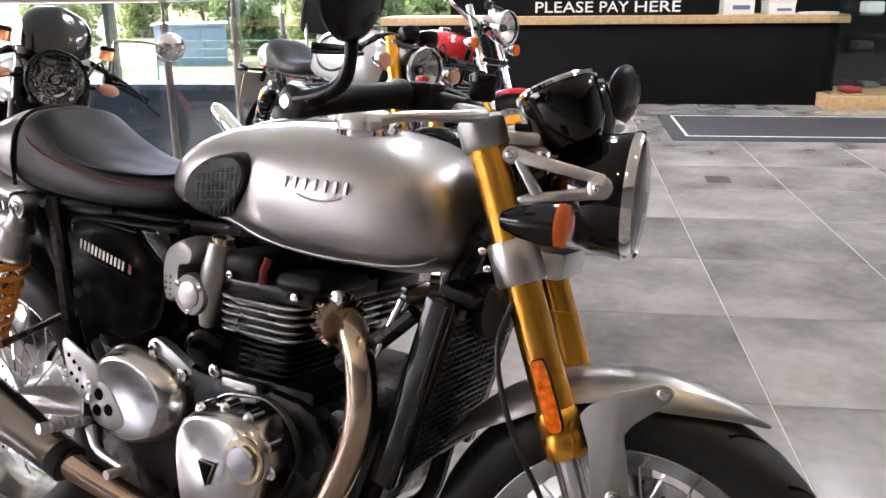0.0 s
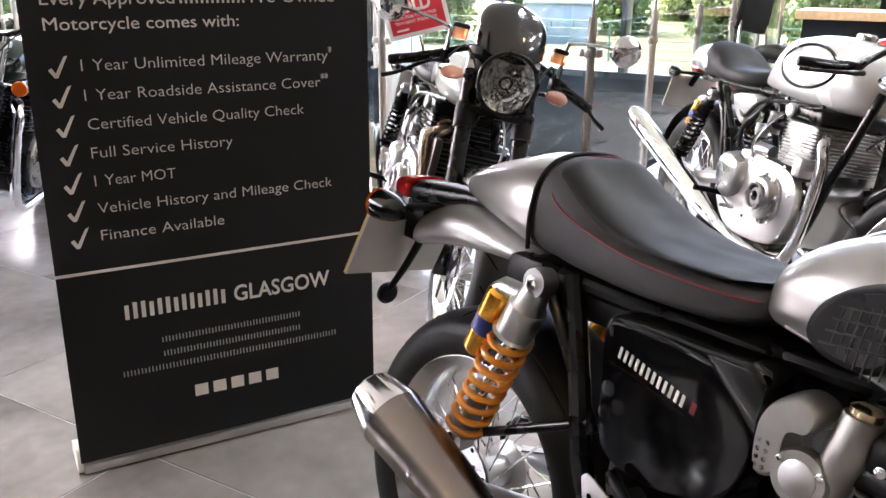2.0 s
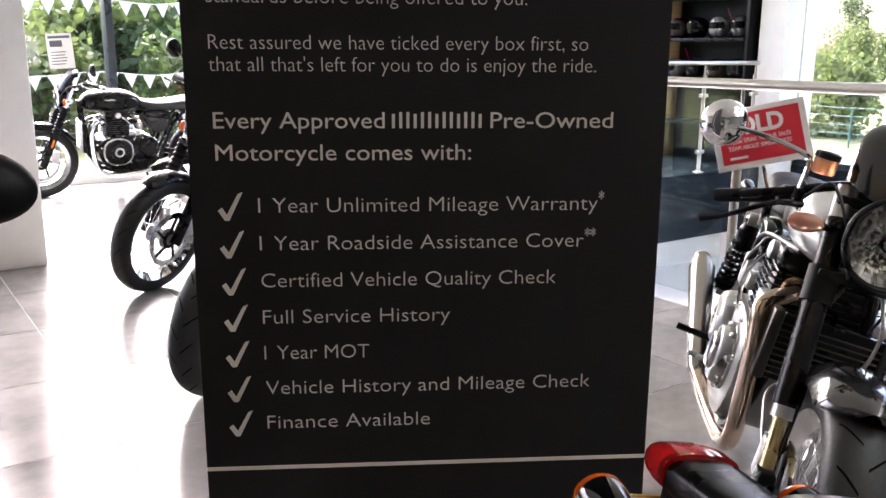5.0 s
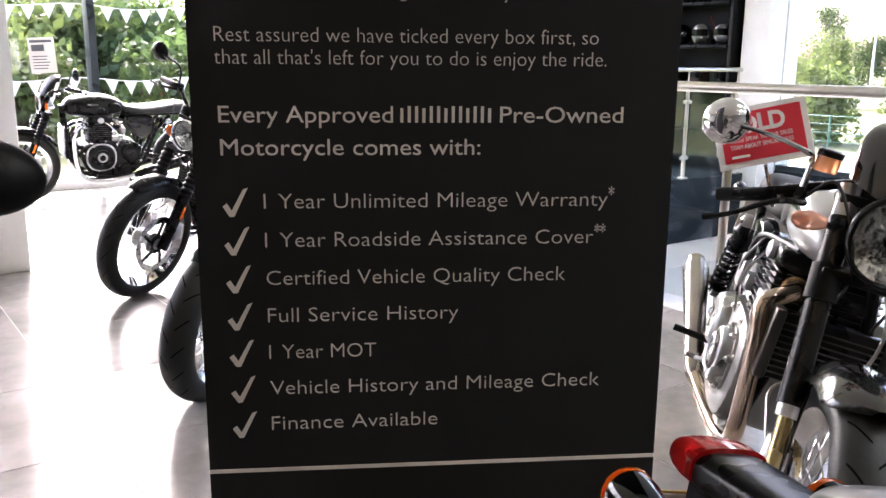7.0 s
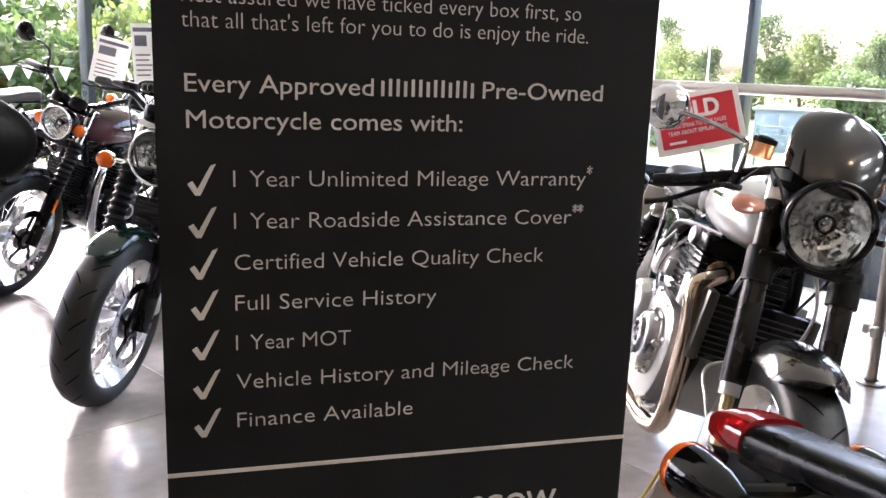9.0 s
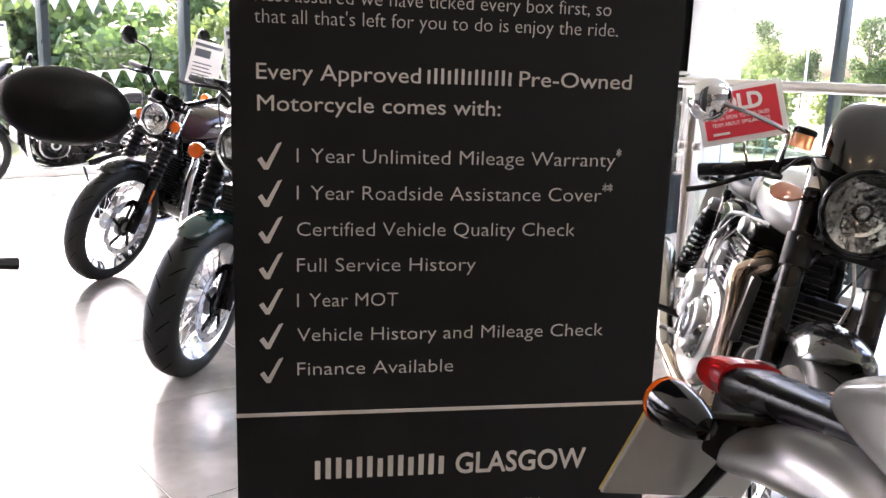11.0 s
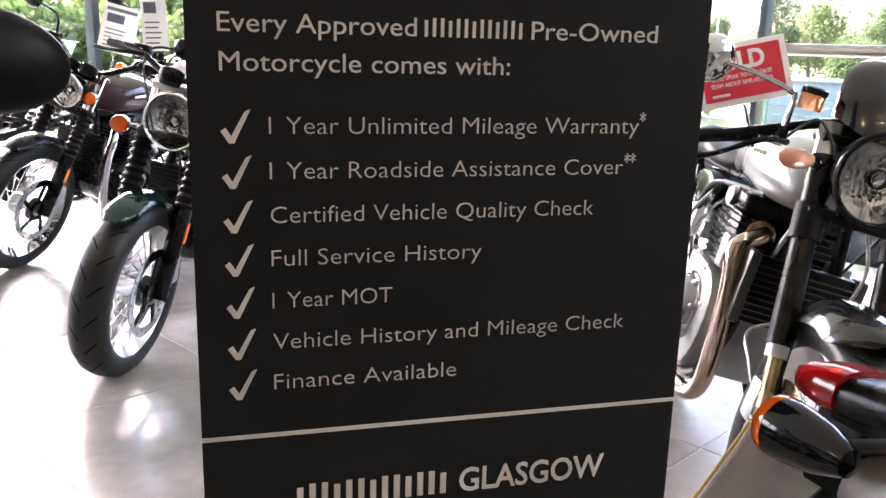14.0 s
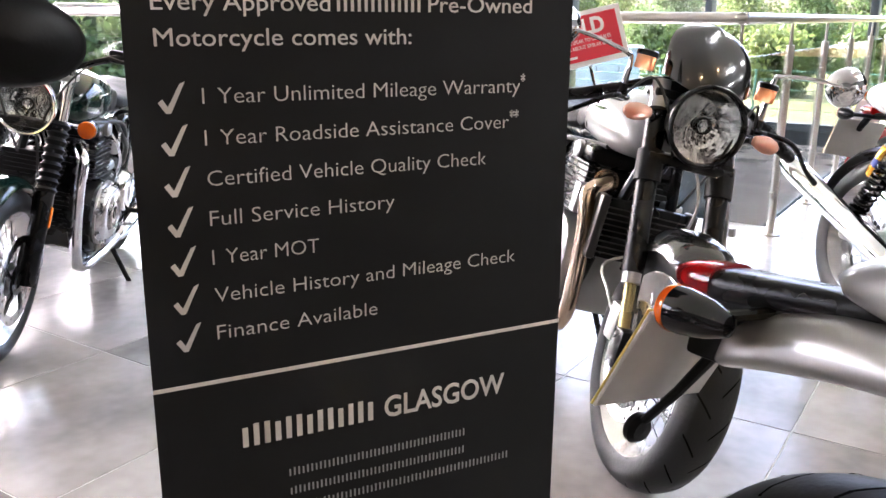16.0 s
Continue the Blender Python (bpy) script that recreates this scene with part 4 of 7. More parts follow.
# frame
frame_part = part("main_frame", join(tube(curve([(0.02, -0.075, 0.755), (0.2, -0.09, 0.755), (0.45, -0.07, 0.752), (0.7, -0.05, 0.765), (0.98, -0.03, 0.84)], 5), 0.015, 10), tube(curve([(0.02, 0.075, 0.755), (0.2, 0.09, 0.755), (0.45, 0.07, 0.752), (0.7, 0.05, 0.765), (0.98, 0.03, 0.84)], 5), 0.015, 10),
                                     rod((1.06, 0, 0.78), (1.02, 0, 0.93), 0.030, n=16)), SATIN, hero)
for s in (-1, 1):
    part("down_tube", tube(curve([(1.03, s * 0.03, 0.82), (0.965, s * 0.085, 0.62), (0.915, s * 0.11, 0.42), (0.86, s * 0.12, 0.28), (0.70, s * 0.12, 0.235), (0.45, s * 0.12, 0.24), (0.34, s * 0.12, 0.32)], 5), 0.017, 10), SATIN, frame_part)
    part("seat_tube", tube(curve([(0.14, s * 0.10, 0.765), (0.21, s * 0.125, 0.62), (0.25, s * 0.13, 0.50), (0.32, s * 0.13, 0.40)], 5), 0.017, 10), SATIN, frame_part)
    part("rear_stay", rod((0.02, s * 0.135, 0.46), (0.245, s * 0.13, 0.575), 0.008), SATIN, frame_part)
    part("sub_stay", rod((0.10, s * 0.11, 0.745), (0.25, s * 0.125, 0.56), 0.011), SATIN, frame_part)
    part("swingarm", tube([(0.34, s * 0.115, 0.405), (0.15, s * 0.122, 0.375), (-0.05, s * 0.118, 0.325), (-0.105, s * 0.118, 0.312)], [0.030, 0.028, 0.024, 0.020], 12), CAST, hero)
    bolt(hero, -0.07, s * 0.145, 0.316, 2.6, s)
    shock(hero, (0.122, s * 0.150, 0.752), (-0.005, s * 0.150, 0.445), SPRING, s, True)

# airbox side panel with plain badge strokes
PANEL = smooth_outline([(0.262, 0.742), (0.30, 0.757), (0.42, 0.760), (0.505, 0.757), (0.520, 0.70), (0.500, 0.600), (0.44, 0.558), (0.36, 0.545), (0.29, 0.565), (0.270, 0.66)], 4)
for s in (-1, 1):
    sp = part("side_panel", dome(PANEL, s * 0.110, 0.052, 6, 0.07, s), BLACK, hero, "gloss black side cover")
    part("panel_ridge", tube(curve([(0.280, s * 0.159, 0.725), (0.285, s * 0.163, 0.745), (0.36, s * 0.163, 0.748), (0.44, s * 0.160, 0.742)], 4), 0.004, 6), BLACK, sp)
    part("panel_ridge", tube(curve([(0.278, s * 0.158, 0.690), (0.34, s * 0.162, 0.678), (0.42, s * 0.160, 0.662)], 4), 0.004, 6), BLACK, sp)
    for k in range(12):
        a, b = 0.297 + 0.0098 * k, 0.708 - 0.0023 * k
        part("badge_stroke", slab([(a, b - 0.008), (a + 0.0048, b - 0.0095), (a + 0.0072, b + 0.007), (a + 0.0025, b + 0.0085)], s * 0.1600, s * 0.1632, 0.0006, 1), WHITEPLASTIC, sp, "white badge stroke")
    part("badge_stroke", slab([(0.420, 0.672), (0.428, 0.670), (0.430, 0.686), (0.422, 0.688)], s * 0.158, s * 0.1625, 0.0006, 1), STITCH, sp, "red badge stroke")
    for a, b in ((0.291, 0.652), (0.313, 0.633), (0.293, 0.618)):
        spot(sp, "rubber_plug", a, s * 0.154, b, 0.0125, GREYWALL, 0.008, s, label="grey round plug")
part("battery_box", box(0.26, 0.50, -0.10, 0.10, 0.46, 0.74, 0.02), SATIN, hero)
part("undertray", box(-0.02, 0.47, -0.098, 0.098, 0.700, 0.768, 0.02), PLASTIC, hero)
part("inner_mudguard", arc_guard(-0.07, 0.315, 0.335, 84, 20, 0.085, 18, 0.1, 0.02), PLASTIC, hero)

# engine
engine = part("crankcase", join(slab(smooth_outline([(0.36, 0.40), (0.40, 0.50), (0.50, 0.54), (0.62, 0.535), (0.80, 0.53), (0.87, 0.47), (0.87, 0.36), (0.80, 0.27), (0.62, 0.24), (0.45, 0.26), (0.37, 0.32)], 3), -0.165, 0.165, 0.012),
                                 box(0.60, 0.82, -0.15, 0.15, 0.50, 0.545, 0.01)), SATIN, hero)
FIN = mat("machined_fin", (0.42, 0.42, 0.42), 0.28, 1.0, vary=0.05, scale=9)
finned_block(hero, 0.620, 0.795, 0.166, 0.612, 0.676, 5, SATIN, FIN)
finned_block(hero, 0.640, 0.760, 0.140, 0.546, 0.612, 6, SATIN, SATIN)
head = part("cylinder_head", box(0.618, 0.812, -0.155, 0.155, 0.672, 0.702, 0.008), SATIN, hero)
for x0, x1, z1 in ((0.625, 0.708, 0.742), (0.735, 0.826, 0.722)):
    for s in (-1, 1):
        part("cam_cover", box(x0, x1, 0.02 * s if s > 0 else -0.158, 0.158 if s > 0 else 0.02 * s, 0.69, z1, 0.016, 3), PLASTIC, head)
part("plug_lead", tube(curve([(0.718, -0.158, 0.700), (0.719, -0.160, 0.718), (0.720, -0.150, 0.738)], 4), 0.0065, 10), STITCH, head, "red ignition lead")
for x, y, z, s in ((0.856, -0.150, 0.700, 1.7), (0.655, -0.163, 0.706, 1.0), (0.785, -0.163, 0.690, 1.0), (0.83, -0.15, 0.65, 1.0)):
    bolt(head, x, y, z, s)
part("number_boss", box(0.655, 0.728, -0.1765, -0.16, 0.528, 0.543, 0.003), CAST, engine)
CLUTCH = smooth_outline([(0.622, 0.490), (0.660, 0.532), (0.72, 0.546), (0.785, 0.546), (0.835, 0.515), (0.858, 0.465), (0.838, 0.415), (0.80, 0.345), (0.745, 0.290), (0.69, 0.285), (0.645, 0.34), (0.622, 0.42)], 4)
CLUTCH = [(0.714 + (a - 0.735) * 0.80, 0.410 + (b - 0.42) * 0.90) for a, b in CLUTCH]
cc = part("clutch_cover", dome(CLUTCH, -0.160, 0.092, 8, 0.20), COVERALLOY, engine, "polished alloy engine cover")
part("cover_flange", slab(smooth_outline([(0.714 + (a - 0.714) * 1.01, 0.41 + (b - 0.41) * 1.01) for a, b in CLUTCH[::2]], 2), -0.178, -0.158, 0.003), CAST, engine)
spot(cc, "cover_ring", 0.776, -0.249, 0.458, 0.037, BRASS, 0.006, label="brass coloured ring")
spot(cc, "cover_disc", 0.776, -0.2565, 0.458, 0.026, POLISH, 0.005)
part("badge", slab([(0.690, 0.440), (0.722, 0.440), (0.707, 0.402)], -0.258, -0.250, 0.001, 1), BLACK, cc, "black triangular emblem")
part("badge_edge", tube([(0.690, -0.257, 0.440), (0.722, -0.257, 0.440), (0.707, -0.257, 0.402)], 0.0014, 6, True), CHROME, cc)
for x, z in ((0.632, 0.497), (0.668, 0.535), (0.735, 0.548), (0.797, 0.542), (0.845, 0.500), (0.857, 0.455), (0.822, 0.385), (0.775, 0.318), (0.652, 0.350)):
    x, z = 0.714 + (x - 0.735) * 0.745, 0.410 + (z - 0.42) * 0.84
    part("bolt_boss", lathe([(0.0105, -0.02), (0.0105, 0.006), (0.008, 0.009), (0.0, 0.009)], (x, -0.222, z), (0, -1, 0), 14), POLISH, cc)
    bolt(cc, x, -0.230, z, 0.9)
SPROCK = smooth_outline([(a - 0.024, b) for a, b in [(0.392, 0.512), (0.430, 0.548), (0.490, 0.556), (0.555, 0.540), (0.592, 0.505), (0.598, 0.455), (0.570, 0.410), (0.500, 0.380), (0.435, 0.388), (0.402, 0.420), (0.390, 0.465)]], 4)
sc = part("sprocket_cover", dome(SPROCK, -0.140, 0.066, 8, 0.30), COVERALLOY, engine, "polished alloy sprocket cover")
part("cover_recess", slab(smooth_outline([(0.381, 0.478), (0.416, 0.486), (0.448, 0.462), (0.466, 0.428), (0.444, 0.410), (0.401, 0.415), (0.382, 0.445)], 4), -0.2085, -0.196, 0.002), CAST, sc)
for a, b in ((0.408, 0.466), (0.404, 0.437), (0.432, 0.443)):
    spot(sc, "vent_hole", a, -0.2075, b, 0.0105, HOLLOW_SHADE, 0.0025)
br = part("engine_bracket", slab(smooth_outline([(0.475, 0.558), (0.500, 0.572), (0.575, 0.535), (0.580, 0.510), (0.555, 0.500), (0.49, 0.53)], 3), -0.165, -0.145, 0.005), CAST, engine)
bolt(br, 0.494, -0.166, 0.557, 1.5)
bolt(br, 0.562, -0.166, 0.523, 1.7)
bolt(engine, 0.640, -0.172, 0.548, 1.8)
bolt(engine, 0.885, -0.150, 0.500, 2.0)
part("engine_mount", slab(smooth_outline([(0.85, 0.52), (0.90, 0.53), (0.915, 0.48), (0.87, 0.45)], 3), -0.150, -0.128, 0.004), SATIN, engine)
part("oil_hose", tube(curve([(0.60, -0.15, 0.54), (0.575, -0.165, 0.575), (0.60, -0.165, 0.60), (0.63, -0.15, 0.585)], 5), 0.010, 10), SATIN, engine)

# throttle bodies
for s in (-1, 1):
    tb = part("throttle_body", tube(curve([(0.592, s * 0.145, 0.610), (0.600, s * 0.148, 0.66), (0.612, s * 0.148, 0.705), (0.618, s * 0.145, 0.748)], 4), [0.014, 0.022, 0.025, 0.022], 18), THROTTLE, hero, "cast alloy throttle body")
    spot(tb, "cover_plate", 0.577, s * 0.160, 0.662, 0.035, THROTTLE, 0.014, s)
    spot(tb, "cover_centre", 0.577, s * 0.174, 0.662, 0.022, CAST, 0.003, s)
    for k in range(3):
        bolt(tb, 0.577 + 0.028 * math.cos(k * 2.1 + 0.5), s * 0.174, 0.662 + 0.028 * math.sin(k * 2.1 + 0.5), 0.7, s)
    part("intake_cover", dome(smooth_outline([(0.520, 0.640), (0.512, 0.690), (0.522, 0.730), (0.555, 0.752), (0.585, 0.742), (0.580, 0.715), (0.553, 0.705), (0.548, 0.65)], 4), s * 0.125, 0.048, 6, 0.18, s), THROTTLE, tb)
    for k in range(8):
        spot(tb, "slot", 0.524 + 0.010 * (k % 2), s * 0.170, 0.655 + 0.010 * (k // 2), 0.0036, HOLLOW_SHADE, 0.003, s, 8)
    part("top_cap", lathe([(0.018, 0.0), (0.018, 0.014), (0.012, 0.018), (0.0, 0.018)], (0.618, s * 0.145, 0.744), (0.1, 0, 1), 18), BRASS, tb)
    part("intake_stub", rod((0.60, s * 0.11, 0.68), (0.645, s * 0.10, 0.68), 0.022), SATIN, tb)

# exhaust
for s in (-1, 1):
    pts = curve([(0.822, s * 0.105, 0.655), (0.858, s * 0.128, 0.662), (0.892, s * 0.158, 0.650), (0.918, s * 0.175, 0.612), (0.926, s * 0.180, 0.550), (0.912, s * 0.182, 0.480), (0.878, s * 0.182, 0.400), (0.835, s * 0.178, 0.325), (0.770, s * 0.172, 0.275), (0.66, s * 0.172, 0.255), (0.52, s * 0.182, 0.272), (0.42, s * 0.205, 0.305), (0.345, s * 0.226, 0.335)], 6)
    ex = part("exhaust", tube(pts, 0.0235, 18), BRONZE, hero, "heat-tinted steel exhaust header")
    for k in range(14):
        a = 2 * math.pi * k / 14
        part("clamp_fin", moved(box(0.022, 0.043, -0.0038, 0.0038, -0.009, 0.009, 0.0015, 1), Matrix.Translation((0.852, s * 0.140, 0.664)) @ Euler((0, radians(90), s * radians(28))).to_matrix().to_4x4() @ Matrix.Rotation(a, 4, "Z")), BRONZE, ex)
    part("clamp_ring", lathe([(0.026, -0.010), (0.036, -0.008), (0.036, 0.008), (0.026, 0.010)], (0.852, s * 0.140, 0.664), (1, s * 0.5, 0.0), 24), BRONZE, ex)
    a, b = Vector((0.345, s * 0.226, 0.335)), Vector((-0.118, s * 0.262, 0.497))
    f = lambda t: tuple(a.lerp(b, t))
    mf = part("silencer", tube([f(0.0), f(0.03), f(0.10), f(0.45), f(0.84), f(0.86)], [0.025, 0.033, 0.036, 0.045, 0.056, 0.056], 28), BRUSHED, ex, "brushed megaphone silencer")
    part("end_cone", tube([f(0.855), f(0.875), f(0.99), f(1.0), f(0.985)], [0.0568, 0.0562, 0.042, 0.038, 0.033], 28), POLISH, mf)
    part("end_hole", tube([f(0.975), f(0.99)], [0.031, 0.031], 22), HOLLOW_SHADE, mf)
    part("joint_band", tube([f(-0.02), f(0.035)], 0.0345, 22), SATIN, mf)
    bolt(mf, f(0.62)[0], f(0.62)[1] + s * 0.050, f(0.62)[2], 0.6, s)
part("cross_pipe", tube(curve([(0.70, -0.17, 0.255), (0.62, -0.10, 0.232), (0.62, 0.10, 0.232), (0.70, 0.17, 0.255)], 5), 0.021, 12), BRUSHED, hero)
part("catalyst_box", box(0.44, 0.66, -0.12, 0.12, 0.19, 0.255, 0.03, 3), BRUSHED, hero)

# radiator
RADFIN = mat("radiator_fin", (0.06, 0.06, 0.06), 0.35, 0.8, vary=0.1)
rad = part("radiator", box(-0.022, 0.022, -0.155, 0.155, -0.135, 0.135, 0.006), SATIN, hero, m=pose(0.992, -0.038, 0.585, 0, 15, 0) @ Matrix.Diagonal((1, 0.74, 1, 1)))
for k in range(22):
    part("cooling_fin", box(0.0225, 0.026, -0.135, 0.135, -0.120 + 0.0112 * k, -0.1178 + 0.0112 * k), RADFIN, rad)
for k in range(14):
    part("cooling_tube", box(0.0222, 0.0245, -0.135 + 0.0205 * k, -0.1328 + 0.0205 * k, -0.12, 0.12), RADFIN, rad)
for s in (-1, 1):
    tk_ = part("side_tank", box(-0.020, 0.022, s * 0.158 - 0.014, s * 0.158 + 0.014, -0.150, 0.150, 0.008), BLACK, rad)
    part("tank_edge", tube([(0.018, s * 0.173, -0.145), (0.018, s * 0.173, 0.145)], 0.0035, 8), SATIN, tk_)
part("radiator_cowl", box(-0.03, 0.03, -0.10, 0.10, 0.136, 0.155, 0.006), PLASTIC, rad)
part("coolant_hose", tube(curve([(0.86, -0.14, 0.60), (0.92, -0.15, 0.64), (0.985, -0.145, 0.70)], 5), 0.014, 10), SATIN, hero)
part("bracket_rod", rod((0.905, -0.165, 0.565), (0.965, -0.150, 0.715), 0.0055), CHROME, hero)
horn = part("horn", lathe([(0.0, -0.03), (0.030, -0.028), (0.044, 0.0), (0.042, 0.012), (0.0, 0.008)], (1.05, -0.05, 0.70), (1, 0, 0), 24), SATIN, hero)

# front end
TOPX, BOTX = 1.016, 1.272
fixed = set(hero.children)


def leg(z, s):
    f = (0.965 - z) / (0.965 - 0.307)
    return (TOPX + (BOTX - TOPX) * f, s * 0.086, z)


fork = part("lower_yoke", join(box(1.075, 1.155, -0.075, 0.075, 0.755, 0.795, 0.010)), CAST, hero)
part("top_yoke", join(box(1.030, 1.105, -0.085, 0.085, 0.935, 0.955, 0.006), box(1.02, 1.06, -0.03, 0.03, 0.93, 0.965, 0.008)), CAST, hero)
for s in (-1, 1):
    fl = part("fork_leg", rod(leg(0.972, s), leg(0.535, s), 0.0265, n=24), GOLD, hero, "gold anodised fork tube")
    part("fork_end", tube([leg(0.582, s), leg(0.576, s), leg(0.562, s), leg(0.558, s), leg(0.550, s), leg(0.546, s), leg(0.523, s), leg(0.519, s)], [0.0272, 0.0310, 0.0310, 0.0285, 0.0285, 0.0305, 0.0305, 0.028], 24), GOLD, fl)
    part("stanchion", rod(leg(0.54, s), leg(0.335, s), 0.0215, n=20), CHROME, fl)
    part("clamp", tube([leg(0.805, s), leg(0.80, s), leg(0.752, s), leg(0.747, s)], [0.033, 0.036, 0.036, 0.033], 24), CAST, fl)
    part("top_clamp", tube([leg(0.968, s), leg(0.963, s), leg(0.930, s), leg(0.926, s)], [0.030, 0.034, 0.034, 0.031], 24), CAST, fl)
    part("fork_cap", tube([leg(0.968, s), leg(0.984, s)], [0.022, 0.018], 18), GOLD, fl)
    for z in (0.788, 0.764):
        bolt(fl, leg(z, s)[0] - 0.037, s * 0.118, z, 0.8, s)
    c = leg(0.610, s)
    part("reflector", moved(slab(ellipse(0, 0, 0.0105, 0.050, 28, 5.0), -0.004, 0.004, 0.0015), Matrix.Translation((c[0] + 0.004, s * 0.118, c[2] - 0.006)) @ Matrix.Rotation(radians(-22), 4, "Y")), REFLECT, fl, "long amber side reflector")
    part("reflector_frame", moved(slab(ellipse(0, 0, 0.0125, 0.052, 28, 5.0), -0.003, 0.003, 0.0012), Matrix.Translation((c[0] + 0.004, s * 0.115, c[2] - 0.006)) @ Matrix.Rotation(radians(-22), 4, "Y")), PLASTIC, fl)
    part("axle_foot", slab(smooth_outline([(1.255, 0.40), (1.300, 0.40), (1.318, 0.34), (1.318, 0.285), (1.285, 0.265), (1.262, 0.29), (1.250, 0.34)], 3), s * 0.088, s * 0.122, 0.006), CAST, fl)
    part("caliper", slab(smooth_outline([(1.17, 0.43), (1.215, 0.46), (1.235, 0.40), (1.215, 0.33), (1.175, 0.325), (1.16, 0.38)], 3), s * 0.055, s * 0.128, 0.010), CAST, fl, "radial brake caliper")
    part("guard_bracket", slab([(x, min(z, 0.60 if s > 0 else 1)) for x, z in [(1.304, 0.650), (1.316, 0.648), (1.323, 0.639), (1.318, 0.627), (1.276, 0.590), (1.266, 0.574), (1.286, 0.48), (1.296, 0.40), (1.246, 0.385), (1.236, 0.45), (1.222, 0.55), (1.206, 0.590), (1.216, 0.604), (1.250, 0.628)]], s * 0.122, s * 0.129, 0.003), BRACKET, fl, "satin grey mudguard bracket")
    if s < 0:
        bolt(fl, 1.309, s * 0.130, 0.638, 1.2, s)
    bolt(fl, 1.262, s * 0.130, 0.492, 1.5, s)
    hose = part("brake_hose", tube(curve([(1.10, s * 0.10, 0.74), (1.085, s * 0.125, 0.66), (1.115, s * 0.130, 0.56), (1.165, s * 0.125, 0.47), (1.185, s * 0.120, 0.43)], 6), 0.0042, 8), CABLE, hero)
    arm_y = sorted((s * 0.127, s * 0.137))
    part("lamp_bracket", join(*(slab(o, arm_y[0], arm_y[1], 0.003) for o in (
        [(1.072, 0.921), (1.076, 0.929), (1.086, 0.930), (1.206, 0.906), (1.200, 0.893), (1.084, 0.911), (1.075, 0.913)],
        [(1.092, 0.866), (1.096, 0.858), (1.201, 0.874), (1.206, 0.886), (1.196, 0.891), (1.104, 0.871)],
        [(1.080, 0.918), (1.091, 0.921), (1.128, 0.873), (1.120, 0.867), (1.112, 0.868)])),
        lathe([(0.0, 0.007), (0.010, 0.007), (0.015, 0.005), (0.016, -0.008), (0.0, -0.008)], (1.199, s * 0.132, 0.889), (0, s, 0), 24),
        lathe([(0.0, 0.006), (0.009, 0.006), (0.012, 0.003), (0.012, -0.008), (0.0, -0.008)], (1.079, s * 0.132, 0.921), (0, s, 0), 20)), CAST, hero, "polished alloy lamp bracket")
    bolt(hero, 1.079, s * 0.138, 0.921, 0.9, s)
    bolt(hero, 1.199, s * 0.139, 0.889, 1.1, s)
    indicator(hero, (1.13, s * 0.11, 0.85), (1.178 if s < 0 else 1.19, -0.262 if s < 0 else 0.13, 0.842), (1, 0, 0), 0.026, AMBER, length=0.072)
part("front_mudguard", arc_guard(1.27, 0.307, 0.308, 149, 58, 0.068, 36, 0.95, 0.026, start=0.40, skirt=0.016), SILVER, hero, "silver front mudguard")
headlamp(hero, 1.234, 0.880, 0.092, BLACK, CHROME, depth=0.14)
part("cable_loom", tube(curve([(1.10, -0.03, 0.90), (1.06, -0.05, 0.86), (1.03, -0.05, 0.80)], 4), 0.012, 8), CABLE, hero)
for s in (-1, 1):
    d = Vector((-0.45, 0, 0.89)).normalized()
    pod = part("instrument", lathe([(0.0, -0.085), (0.036, -0.080), (0.050, -0.055), (0.056, -0.02), (0.057, 0.0), (0.055, 0.004)], (1.112, s * 0.050, 1.016), d, 32), BLACK, hero, "round black instrument")
    part("bezel", lathe([(0.055, 0.0), (0.0595, 0.001), (0.0595, 0.006), (0.055, 0.009), (0.051, 0.006)], (1.112, s * 0.050, 1.016), d, 32, True), CHROME, pod)
    part("dial", lathe([(0.0, 0.004), (0.052, 0.004), (0.052, 0.002), (0.0, 0.002)], (1.112, s * 0.050, 1.016), d, 28), PLASTIC, pod)
part("instrument_bracket", box(1.06, 1.12, -0.07, 0.07, 0.955, 0.968, 0.005), SATIN, hero)
